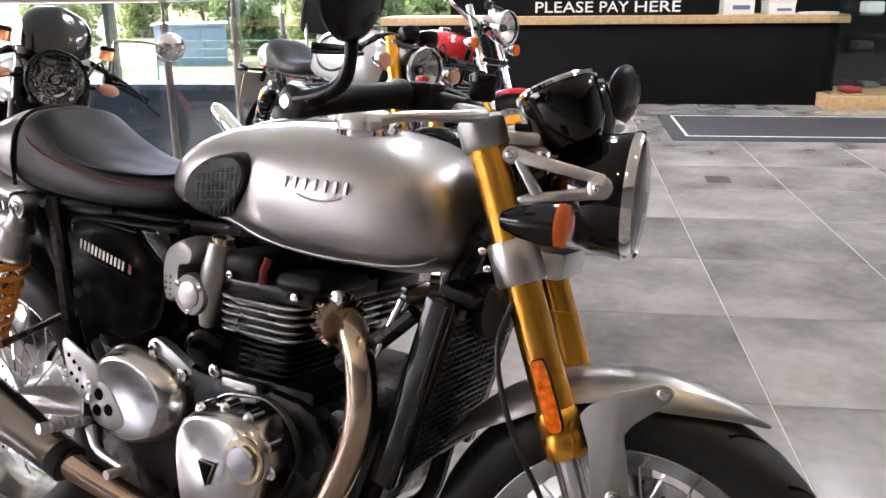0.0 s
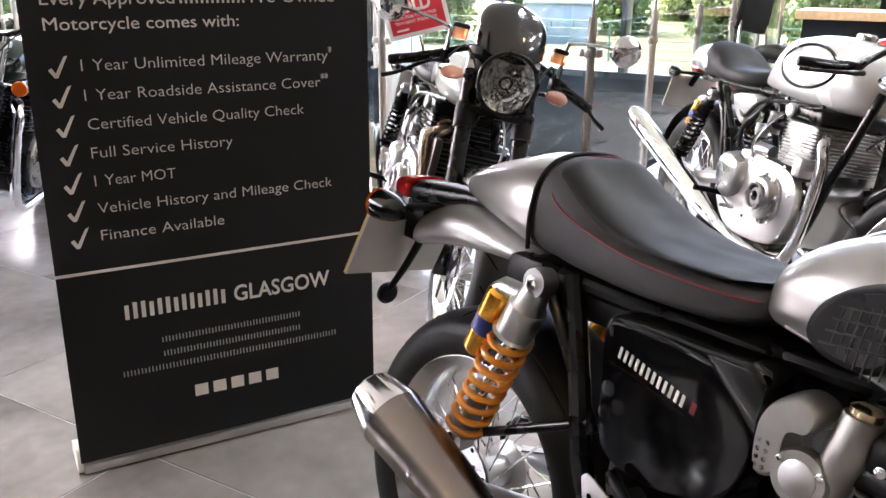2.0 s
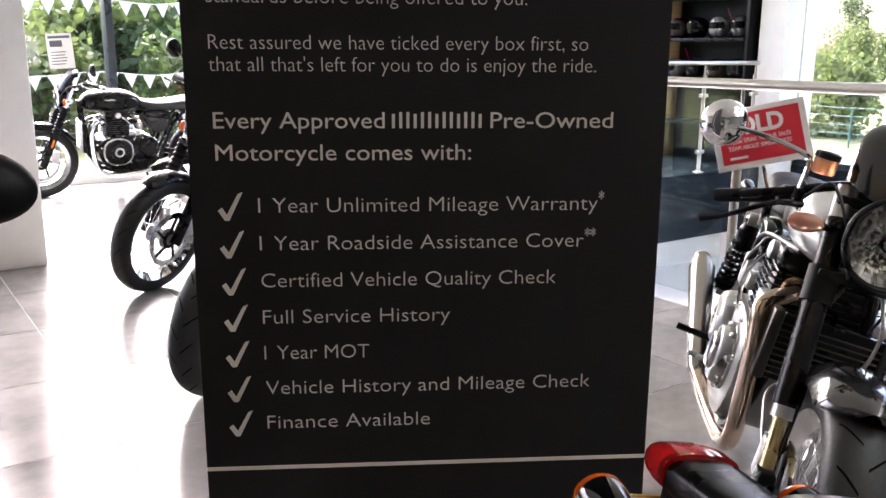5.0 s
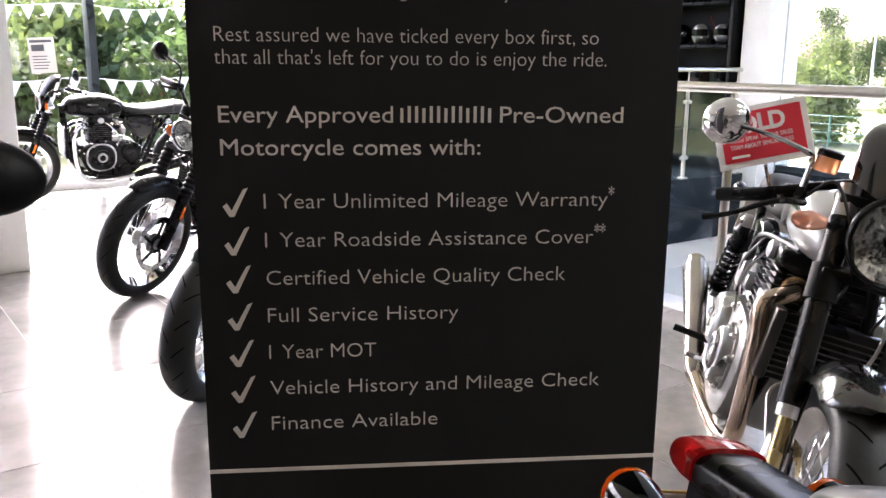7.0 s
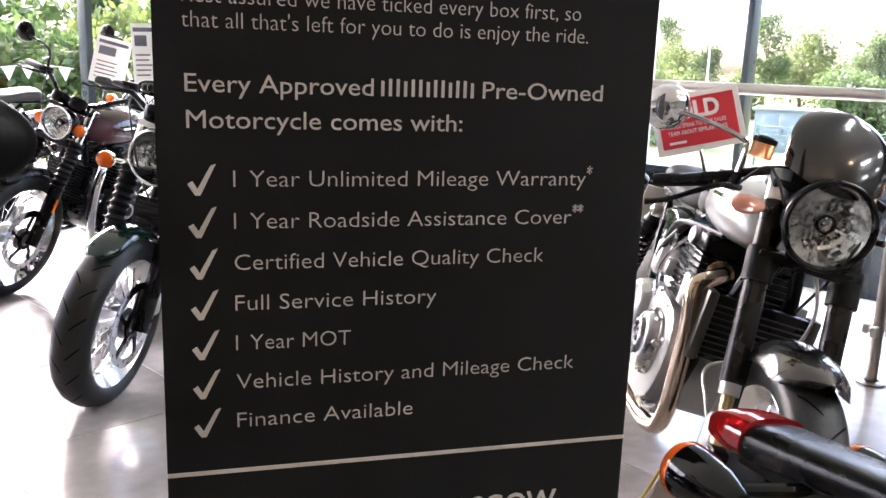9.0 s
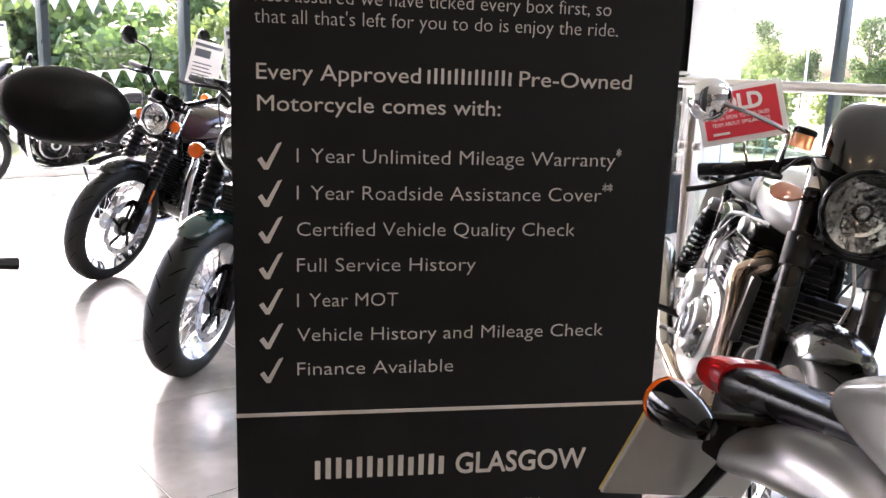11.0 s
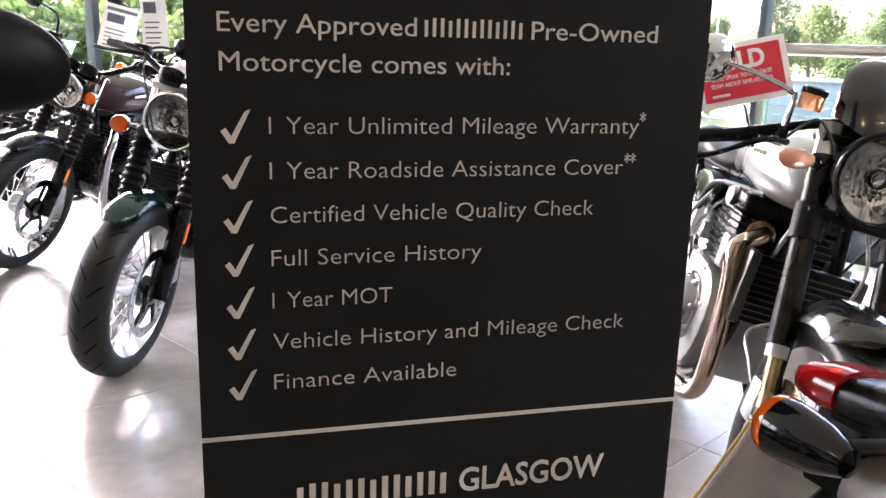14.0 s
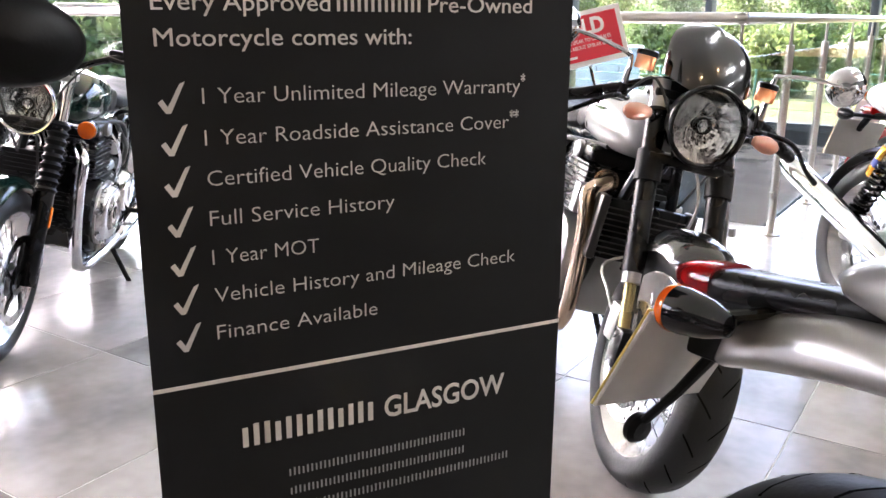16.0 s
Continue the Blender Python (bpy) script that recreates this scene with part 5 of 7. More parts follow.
# the front end is steered a little
column = Vector((TOPX - BOTX, 0, 0.658)).normalized()
foot = Vector((BOTX - 0.030, 0, 0.307))
STEER = Matrix.Translation(foot) @ Matrix.Rotation(radians(10.5), 4, column) @ Matrix.Translation(-foot)
for ob in [front_wheel] + [o for o in hero.children if o not in fixed]:
    ob.matrix_basis = STEER @ ob.matrix_basis
for s in (-1, 1):
    bar = part("clip_on_bar", tube(curve([(1.052, s * 0.13, 0.985), (1.025, s * 0.19, 1.001), (0.990, s * 0.29, 0.990), (0.972, s * 0.40, 0.977)], 5), 0.011, 12), SATIN, hero)
    g0, g1 = Vector((1.006, s * 0.245, 0.996)), Vector((0.974, s * 0.388, 0.9785))
    part("grip", tube([g0, g0.lerp(g1, 0.05), g0.lerp(g1, 0.1), g1.lerp(g0, 0.05), g1], [0.019, 0.019, 0.0165, 0.0165, 0.018], 18), PLASTIC, bar, "black rubber grip")
    part("switch_box", box(-0.02, 0.02, -0.022, 0.022, -0.022, 0.022, 0.008), PLASTIC, bar, m=Matrix.Translation((1.02, s * 0.215, 0.992)))
    part("start_switch", box(-0.006, 0.006, -0.008, 0.008, 0.0, 0.008, 0.002), REDPAINT, bar, m=Matrix.Translation((1.015, s * 0.215, 1.013)))
    part("lever", tube(curve([(1.070, s * 0.215, 0.980), (1.118, s * 0.246, 0.978), (1.108, s * 0.290, 0.974), (1.076, s * 0.342, 0.970), (1.053, s * 0.368, 0.963)], 5), [0.011, 0.009, 0.007, 0.006, 0.006], 10), CAST, bar, "alloy hand lever")
    part("lever_ball", lathe([(0.0, -0.011), (0.008, -0.008), (0.011, 0.0), (0.008, 0.008), (0.0, 0.011)], (1.050, s * 0.371, 0.962), (0, 0, 1), 16), CAST, bar)
    part("lever_perch", tube([(1.022, s * 0.205, 0.99), (1.075, s * 0.205, 0.985)], [0.017, 0.012], 12), PLASTIC, bar)
    part("bar_end", lathe([(0.0, -0.012), (0.016, -0.010), (0.019, 0.0), (0.019, 0.018), (0.012, 0.022), (0.0, 0.022)], (0.972, s * 0.396, 0.977), (-0.15, s, 0), 20), SATIN, bar)
    part("mirror_arm", tube(curve([(0.972, s * 0.408, 0.979), (1.006, s * 0.412, 0.985), (1.036, s * 0.414, 0.998), (1.048, s * 0.416, 1.022), (1.052, s * 0.42, 1.058 if s < 0 else 1.03)], 5), [0.012, 0.010, 0.009, 0.0075, 0.007], 12), SATIN, bar)
    part("end_cap", lathe([(0.0, 0.003), (0.007, 0.003), (0.009, 0.0), (0.009, -0.002), (0.0, -0.002)], (0.968, s * 0.419, 0.977), (-0.15, s, 0), 16), CAST, bar)
    mz = 1.098 if s < 0 else 1.035
    mir = part("mirror", lathe([(0.053, 0.006), (0.057, 0.0), (0.055, -0.010), (0.044, -0.019), (0.023, -0.023), (0.0, -0.024)], (1.050 if s < 0 else 1.06, s * 0.425, mz), (-0.95, s * 0.1, 0.1), 36), SATIN, bar, "round black bar-end mirror")
    part("mirror_glass", lathe([(0.0, 0.004), (0.052, 0.004), (0.052, 0.006), (0.0, 0.006)], (1.050 if s < 0 else 1.06, s * 0.425, mz), (-0.95, s * 0.1, 0.1), 32), CHROME, mir)
res = part("fluid_reservoir", lathe([(0.0, 0.0), (0.014, 0.0), (0.017, 0.005), (0.017, 0.024)], (1.075, -0.165, 0.995), (0, 0, 1), 20), PLASTIC, hero)
part("reservoir_lid", lathe([(0.019, 0.024), (0.019, 0.032), (0.015, 0.035), (0.0, 0.035)], (1.075, -0.165, 0.995), (0, 0, 1), 20), SATIN, res)

# foot controls
hp = part("heel_plate", slab([(a - 0.018, b) for a, b in [(0.328, 0.540), (0.336, 0.548), (0.350, 0.545), (0.412, 0.520), (0.420, 0.508), (0.430, 0.458), (0.424, 0.444), (0.392, 0.442), (0.352, 0.466), (0.345, 0.478)]], -0.2085, -0.204, 0.0018), CAST, hero, "drilled alloy heel plate")
for a, b in ((0.348, 0.520), (0.362, 0.510), (0.376, 0.500), (0.355, 0.488), (0.370, 0.478), (0.384, 0.470)):
    spot(hp, "drilled_hole", a - 0.018, -0.2082, b, 0.0042, HOLLOW_SHADE, 0.0012)
for a, b in ((0.405, 0.480), (0.404, 0.456)):
    bolt(hp, a - 0.018, -0.209, b, 1.0)
part("footrest_hanger", join(tube(curve([(0.31, -0.15, 0.50), (0.335, -0.17, 0.44), (0.352, -0.185, 0.405)], 4), 0.014, 10), rod((0.30, -0.13, 0.52), (0.41, -0.19, 0.50), 0.010)), SATIN, hero)
for s in (-1, 1):
    fp = part("footrest", rod((0.352, s * 0.185, 0.402), (0.340, s * 0.275, 0.406), 0.0095, n=14), CAST, hero, "knurled alloy footrest")
    for k in range(7):
        part("knurl", lathe([(0.0098, -0.003), (0.0112, 0.0), (0.0098, 0.003)], (0.351 - 0.0015 * k, s * (0.200 + 0.011 * k), 0.4025 + 0.0005 * k), (-0.14, s, 0.04), 12), CAST, fp)
part("brake_pedal", tube(curve([(0.365, -0.190, 0.39), (0.40, -0.205, 0.365), (0.46, -0.215, 0.358), (0.50, -0.225, 0.360)], 5), [0.010, 0.008, 0.007, 0.007], 10), CAST, hero)
part("pedal_tip", rod((0.495, -0.220, 0.360), (0.493, -0.262, 0.362), 0.008), CAST, hero)
part("master_cylinder", rod((0.325, -0.165, 0.50), (0.375, -0.175, 0.41), 0.012), SATIN, hero)
part("side_stand", tube([(0.50, 0.13, 0.26), (0.46, 0.28, 0.02), (0.45, 0.31, -0.045)], [0.011, 0.010, 0.012], 10), SATIN, hero)
part("chain", tube(ring_pts(-0.07, 0.10, 0.315, 0.085, 20, math.pi / 2, 3 * math.pi / 2) + [(0.45, 0.10, 0.41), (0.49, 0.10, 0.45), (0.45, 0.10, 0.49)], 0.007, 6, True), SATIN, hero)


# ---------------------------------------------------------------- the other motorcycles
def screen_shell(x, z, w, h):
    """A small fly screen over a lamp: upright sides, a round top, swept back."""
    rings = []
    for side in (0, 1):
        for i in range(15):
            f = (i if side == 0 else 14 - i) / 14
            ww = w * (1.0 - 0.97 * f ** 4.2) ** 0.5 - side * 0.003
            ring = []
            for j in range(25):
                a = radians(-88 + 176 * j / 24)
                ring.append((x - 0.085 - 0.075 * f * f + (0.090 - 0.035 * f) * math.cos(a) - side * 0.003, ww * math.sin(a), z + h * f - 0.035 * (1 - f) * math.cos(a) ** 2 + 0.03 * (1 - f)))
            rings.append(ring)
    return loft(rings, caps=False, closed=False)


def bellows(a, b, r, n=9):
    pts, rs = [], []
    a, b = Vector(a), Vector(b)
    for k in range(2 * n + 1):
        pts.append(a.lerp(b, k / (2 * n)))
        rs.append(r if k % 2 else r * 0.74)
    return tube(pts, rs, 18)


def bike(m, label, c):
    """A parked motorcycle; x runs forward from the rear contact, the front contact lies at 1.42."""
    g = c.get
    b = thing("motorcycle", m, label, "motorcycle", "motorcycles")
    RF, WF = g("rf", 0.315), g("wf", 0.115)
    paint, seat_m, eng = g("paint", BLACK), g("seat", LEATHERTOP), g("engine", SATIN)
    wheel(b, 0.0, 0.312, 0.312, 0.14, 0.212, 28, rim=g("rim"), hub=g("hub"), disc_y=(0.09,), disc_r=0.11, name="rear_wheel")
    wheel(b, 1.42, RF, RF, WF, RF - 0.082, 32, rim=g("rim"), hub=g("hub"), disc_y=g("discs", (0.07,)), disc_r=0.15, name="front_wheel")
    top, bot = Vector((1.145, 0, 0.96)), Vector((1.405, 0, RF))
    at = lambda z, y: tuple(bot.lerp(top, (z - RF) / (0.96 - RF)) + Vector((0, y, 0)))
    style = g("fork", "gaiter")
    for s in (-1, 1):
        y = s * 0.10
        if style == "gold":
            f = part("fork_leg", rod(at(0.96, y), at(0.52, y), 0.027, n=18), GOLD, b, "gold fork tube")
            part("stanchion", rod(at(0.54, y), at(RF, y), 0.020), CHROME, f)
            part("clamp", rod(at(0.80, y), at(0.73, y), 0.036), ALU, f)
        elif style == "dark":
            f = part("fork_leg", rod(at(0.90, y), at(0.50, y), 0.027, n=18), SATIN, b, "satin black fork tube")
            part("clamp", rod(at(g("clamp_z")[0], y), at(g("clamp_z")[1], y), 0.035), PLASTIC, f)
            part("upper_tube", rod(at(0.97, y), at(0.80, y), 0.025), CAST, f)
            part("collar", rod(at(0.505, y), at(0.475, y), 0.024), CAST, f)
            part("stanchion", rod(at(0.50, y), at(RF, y), 0.016), mat_gold_dull, f, "dull gold lower tube")
            part("axle_block", box(-0.03, 0.03, -0.02, 0.02, -0.05, 0.05, 0.008), SATIN, f, m=Matrix.Translation(at(RF + 0.02, y)))
        elif style == "chrome":
            f = part("fork_leg", rod(at(1.06, y), at(0.54, y), 0.021, n=18), CHROME, b, "long chrome fork tube")
            part("slider", tube([at(0.58, y), at(0.57, y), at(0.54, y), at(RF - 0.02, y)], [0.024, 0.029, 0.029, 0.027], 18), POLISH, f, "polished fork slider")
            part("clamp", rod(at(0.80, y), at(0.76, y), 0.030), CHROME, f)
        else:
            f = part("fork_leg", rod(at(0.60, y), at(RF - 0.02, y), 0.030, n=18), SATIN, b, "black fork slider")
            part("gaiter", bellows(at(0.80, y), at(0.57, y), 0.036), PLASTIC, f, "ribbed rubber gaiter")
            part("upper_tube", rod(at(0.97, y), at(0.80, y), 0.022), CHROME, f)
            part("reflector", moved(box(-0.008, 0.008, -0.003, 0.003, -0.035, 0.035, 0.0025, 1), Matrix.Translation(at(0.50, y + s * 0.032)) @ Matrix.Rotation(radians(-22), 4, "Y")), REFLECT, f, "amber reflector")
        part("caliper", box(-0.03, 0.03, -0.025, 0.025, -0.05, 0.05, 0.012), CAST, b, m=Matrix.Translation((1.31, s * 0.085, RF + 0.06)))
        iz = g("ind_z", 0.865)
        if g("leaf"):
            ind = part("indicator", moved(lathe([(0.0, -0.046), (0.014, -0.040), (0.024, -0.018), (0.027, 0.006), (0.023, 0.028), (0.010, 0.042), (0.0, 0.044)], (0, 0, 0), (0, s, -0.12), 24), Matrix.Translation((1.238, s * g("ind_y", 0.19), iz)) @ Matrix.Diagonal((0.68, 0.86, 0.84, 1))), CLEARAMBER, b, "pale amber indicator")
            part("stalk", tube([(1.17, s * 0.09, iz - 0.01), (1.225, s * (g("ind_y", 0.19) - 0.035), iz)], 0.008, 10), SATIN, ind)
            part("bulb", lathe([(0.0, -0.014), (0.010, -0.006), (0.010, 0.006), (0.0, 0.014)], (1.235, s * (g("ind_y", 0.19) + 0.008), iz - 0.002), (1, 0, 0), 14), AMBER, ind)
        else:
            indicator(b, (1.17, s * 0.09, iz - 0.005), (1.225, s * g("ind_y", 0.19), iz), (1, 0, 0), g("ind_r", 0.030), g("ind", AMBER), g("ind_shell", CHROME), 0.06)
        indicator(b, (-0.14, s * 0.05, 0.76), (-0.19, s * 0.15, 0.755), (-1, 0, 0), 0.026, g("ind", AMBER), SATIN, 0.06)
        shock(b, (0.20, s * 0.14, 0.70), (0.03, s * 0.14, 0.40), g("spring", SATIN), s, g("can", False), False)
        part("swingarm", tube([(0.42, s * 0.11, 0.40), (0.0, s * 0.115, 0.312), (-0.04, s * 0.115, 0.308)], [0.028, 0.022, 0.018], 10), g("arm", SATIN), b)
    part("lower_yoke", box(1.17, 1.25, -0.12, 0.12, 0.77, 0.80, 0.01), SATIN, b)
    part("top_yoke", box(1.10, 1.18, -0.12, 0.12, 0.93, 0.955, 0.008), g("yoke", SATIN), b)
    fg = part("front_mudguard", arc_guard(1.42, RF, RF + 0.012 - g("fg_drop", 0.0), g("fg0", 150), g("fg1", 62), g("fg_hw", 0.060), 22, g("fg_taper", 0.55), g("fg_crown", 0.022)), g("guard", paint), b, sharp=70)
    for s in (-1, 1):
        part("mudguard_stay", rod((1.42 - 0.02, s * 0.09, RF + 0.02), (1.42 + (RF + 0.012) * math.cos(radians(118)), s * 0.060, RF + (RF + 0.012) * math.sin(radians(118))), 0.006), g("stay", SATIN), fg)
    part("rear_mudguard", arc_guard(0.0, 0.312, 0.335, 165, 60, 0.075, 20, 0.3, 0.02), g("rguard", paint), b)
    # body work
    t0, ts = g("tank_top", 0.94), g("tank_shift", 0.0)
    k_s = (0.565 + ts) / 0.565
    tk = part("fuel_tank", body([(x + ts * (1.075 - x) / 0.525, za, zb, w) for x, za, zb, w in [(0.55, 0.79, 0.82, 0.04), (0.57, 0.775, 0.86, 0.085), (0.64, 0.76, t0 - 0.035, 0.115), (0.72, 0.75, t0 - 0.01, 0.13), (0.82, 0.745, t0, 0.140), (0.92, 0.745, t0 - 0.005, 0.138), (1.01, 0.755, t0 - 0.03, 0.118), (1.06, 0.78, t0 - 0.075, 0.075), (1.075, 0.81, t0 - 0.10, 0.03)]], g("tank_power", 2.5), 36, 0.42), paint, b)
    part("fuel_cap", lathe([(0.036, -0.004), (0.036, 0.012), (0.030, 0.018), (0.0, 0.020)], (0.88, 0, t0 - 0.002), (0, 0, 1), 24), CHROME, tk)
    for s in (-1, 1):
        if g("stripe"):
            zm = 0.745 + 0.42 * (t0 - 0.745)
            oval = []
            for k in range(40):
                cc, sn = math.cos(2 * math.pi * k / 40), math.sin(2 * math.pi * k / 40)
                z = t0 - 0.118 + 0.074 * sn
                u = (z - zm) / (t0 - zm if z > zm else zm - 0.745)
                oval.append((0.825 + ts * 0.45 + 0.165 * cc, s * ((0.141 - (0.022 if cc < 0 else 0.010) * cc * cc) * (1 - abs(u) ** 2.5) ** 0.4 + 0.001), z))
            part("tank_stripe", tube(oval, 0.0060, 8, True), BLACK, tk, "black oval outline")
        else:
            part("tank_badge", slab([(0.80, 0.855), (0.90, 0.855), (0.895, 0.868), (0.805, 0.868)], s * 0.132, s * 0.1415, 0.002, 1), CHROME, tk, "plain metal emblem")
            part("knee_pad", dome(smooth_outline([(0.61, 0.80), (0.62, 0.86), (0.70, 0.87), (0.72, 0.81), (0.68, 0.78)], 4), s * 0.105, 0.022, 4, 0.3, s), PLASTIC, tk)
        part("side_panel", dome(smooth_outline(g("panel", [(0.33, 0.74), (0.55, 0.75), (0.56, 0.66), (0.48, 0.56), (0.36, 0.58)]), 3), s * 0.10, 0.045, 5, 0.2, s), g("panel_paint", BLACK), b)
        part("frame_tube", tube(curve([(1.08, s * 0.03, 0.84), (1.04, s * 0.09, 0.55), (0.95, s * 0.12, 0.27), (0.60, s * 0.12, 0.23), (0.42, s * 0.12, 0.36), (0.32, s * 0.12, 0.60), (0.18, s * 0.11, 0.75)], 5), 0.016, 10), SATIN, b)
        part("seat_rail", tube([(1.05, s * 0.04, 0.84), (0.56, s * 0.07, 0.765), (0.0, s * 0.09, 0.76)], 0.014, 10), SATIN, b)
        part("frame_brace", rod((0.28, s * 0.125, 0.74), (0.44, s * 0.125, 0.42), 0.014), g("brace", SATIN), b)
    hump = g("hump", 0.0)
    st = part("seat", body([(x * k_s, za, zb, w) for x, za, zb, w in [(-0.02, 0.765, 0.81 + hump, 0.10), (0.02, 0.76, 0.84 + hump, 0.118), (0.12, 0.76, 0.852 + hump * 0.6, 0.125), (0.25, 0.76, 0.845, 0.13), (0.40, 0.76, 0.832, 0.128), (0.50, 0.765, 0.836, 0.11), (0.565, 0.785, 0.845, 0.075)]], 3.0, 32, 0.45), seat_m, b)
    if g("cowl"):
        part("seat_cowl", body([(-0.24, 0.82, 0.85, 0.03), (-0.20, 0.80, 0.88, 0.07), (-0.10, 0.775, 0.905, 0.105), (0.02, 0.765, 0.91, 0.122), (0.05, 0.765, 0.90, 0.122)], 2.4, 32, 0.4), g("cowl"), b)
    part("tail_lamp", body([(-0.20, 0.765, 0.80, 0.03), (-0.25, 0.762, 0.802, 0.035), (-0.275, 0.77, 0.795, 0.028)], 2.6, 20), RED, b)
    pl = part("number_plate", box(-0.003, 0.003, -0.105, 0.105, -0.08, 0.08, 0.001, 1), PLATEBACK, b, "number plate with a yellow face", m=pose(-0.30, 0, 0.66, 0, 16, 0))
    part("plate_face", box(-0.0052, -0.0033, -0.105, 0.105, -0.08, 0.08), YELLOW, pl, "yellow reflective face")
    part("plate_bar", box(-0.0064, -0.0054, -0.085, 0.085, -0.04, 0.04), PLASTIC, pl, "plain dark bar")
    part("plate_hanger", tube([(-0.12, 0, 0.77), (-0.24, 0, 0.76), (-0.29, 0, 0.70)], 0.014, 8), PLASTIC, b)
    # engine
    cr = part("crankcase", slab(smooth_outline([(0.44, 0.40), (0.48, 0.51), (0.66, 0.54), (0.88, 0.53), (0.96, 0.46), (0.95, 0.34), (0.86, 0.25), (0.60, 0.23), (0.47, 0.30)], 3), -0.16, 0.16, 0.014), eng, b)
    bx = g("block_x", 0.0)
    finned_block(b, 0.68 + bx, 0.90 + bx, 0.15, 0.54, 0.70, g("fins", 9), g("block", eng), g("fin", SATIN))
    hd = part("cylinder_head", box(0.685 + bx, 0.895 + bx, -0.14, 0.14, 0.70, 0.755, 0.016, 3), g("head", eng), b)
    for s in (-1, 1):
        cr_ = g("cover_r", 0.118)
        cv = part("engine_cover", dome(ellipse(0.80, 0.405, cr_, cr_ * 0.95, 36, 2.4), s * 0.155, 0.046, 6, 0.16, s), g("covers", POLISH), cr)
        part("cover_flange", slab(ellipse(0.80, 0.405, cr_ * 1.09, cr_ * 1.04, 36, 2.4), s * 0.152, s * 0.168, 0.003), CAST, cr)
        part("cover_ring", lathe([(cr_ * 0.60, 0.0), (cr_ * 0.60, 0.012), (cr_ * 0.54, 0.016), (cr_ * 0.48, 0.012), (cr_ * 0.48, 0.0)], (0.80, s * 0.199, 0.41), (0, s, 0), 32, True), g("covers", POLISH), cv)
        spot(cv, "cover_disc", 0.80, s * 0.199, 0.41, cr_ * 0.36, CAST, 0.008, s)
        spot(cv, "cover_centre", 0.80, s * 0.206, 0.41, cr_ * 0.22, SATIN, 0.004, s)
        for k in range(5):
            aa = 2 * math.pi * (k + 0.15) / 5
            part("cover_rib", rod((0.80 + cr_ * 0.62 * math.cos(aa), s * 0.200, 0.41 + cr_ * 0.60 * math.sin(aa)), (0.80 + cr_ * 0.93 * math.cos(aa), s * 0.178, 0.41 + cr_ * 0.88 * math.sin(aa)), 0.0045, n=8), g("covers", POLISH), cv)
        for k in range(8):
            aa = 2 * math.pi * (k + 0.3) / 8
            part("bolt_boss", lathe([(0.011, -0.018), (0.011, 0.004), (0.0, 0.006)], (0.80 + cr_ * 1.02 * math.cos(aa), s * 0.172, 0.405 + cr_ * 0.97 * math.sin(aa)), (0, s, 0), 12), CAST, cv)
            bolt(cv, 0.80 + cr_ * 1.02 * math.cos(aa), s * 0.178, 0.405 + cr_ * 0.97 * math.sin(aa), 1.2, s)
        for x, z, w, h in g("boxes", ()):
            part("ancillary", box(x - w / 2, x + w / 2, s * 0.135 - 0.03, s * 0.135 + 0.03, z - h / 2, z + h / 2, 0.010, 2), CAST, b)
        part("oil_line", tube(curve([(0.66, s * 0.155, 0.50), (0.645, s * 0.17, 0.58), (0.70, s * 0.165, 0.66), (0.76, s * 0.15, 0.715)], 5), 0.006, 8), CHROME, b)
        part("breather_hose", tube(curve([(0.50, s * 0.14, 0.54), (0.53, s * 0.16, 0.62), (0.60, s * 0.15, 0.69), (0.57, s * 0.11, 0.74)], 5), 0.010, 8), CABLE, b)
        part("wiring_loom", tube(curve([(0.40, s * 0.125, 0.70), (0.50, s * 0.15, 0.66), (0.62, s * 0.15, 0.735), (0.90, s * 0.10, 0.76)], 5), 0.008, 8), CABLE, b)
        part("float_bowl", lathe([(0.0, -0.03), (0.020, -0.028), (0.026, -0.01), (0.026, 0.02), (0.0, 0.022)], (0.605, s * 0.125, 0.63), (0, 0, 1), 18), CAST, b)
        spot(b, "carburettor_cap", 0.605, s * 0.145, 0.675, 0.024, POLISH, 0.010, s)
        part("starter_motor", rod((0.60, s * 0.11, 0.555), (0.70, s * 0.11, 0.555), 0.028, n=16), CAST, b)
        part("rocker_cap", lathe([(0.026, 0.0), (0.026, 0.014), (0.018, 0.020), (0.0, 0.020)], (0.79, s * 0.138, 0.728), (0, s, 0), 18), CAST, hd)
        part("engine_plate", slab([(0.93, 0.50), (1.00, 0.52), (1.01, 0.42), (0.95, 0.40)], s * 0.118, s * 0.128, 0.003), SATIN, b)
        bolt(b, 0.97, s * 0.129, 0.47, 1.6, s)
        bolt(b, 0.46, s * 0.16, 0.36, 2.0, s)
        part("sprocket_cover", dome(smooth_outline([(0.46, 0.50), (0.56, 0.53), (0.63, 0.49), (0.62, 0.38), (0.52, 0.34), (0.46, 0.40)], 3), s * 0.140, 0.055, 5, 0.3, s), g("covers", POLISH), cr)
        for x, z in ((0.67, 0.52), (0.76, 0.548), (0.88, 0.535), (0.945, 0.45), (0.87, 0.335), (0.70, 0.31)):
            bolt(cr, x, s * 0.170, z, 1.2, s)
        part("carburettor", tube([(0.60, s * 0.08, 0.62), (0.605, s * 0.08, 0.70)], [0.028, 0.024], 14), CAST, b)
        part("intake", rod((0.58, s * 0.08, 0.655), (0.70, s * 0.08, 0.665), 0.022), SATIN, b)
        hx = g("pipe_y", 0.125)
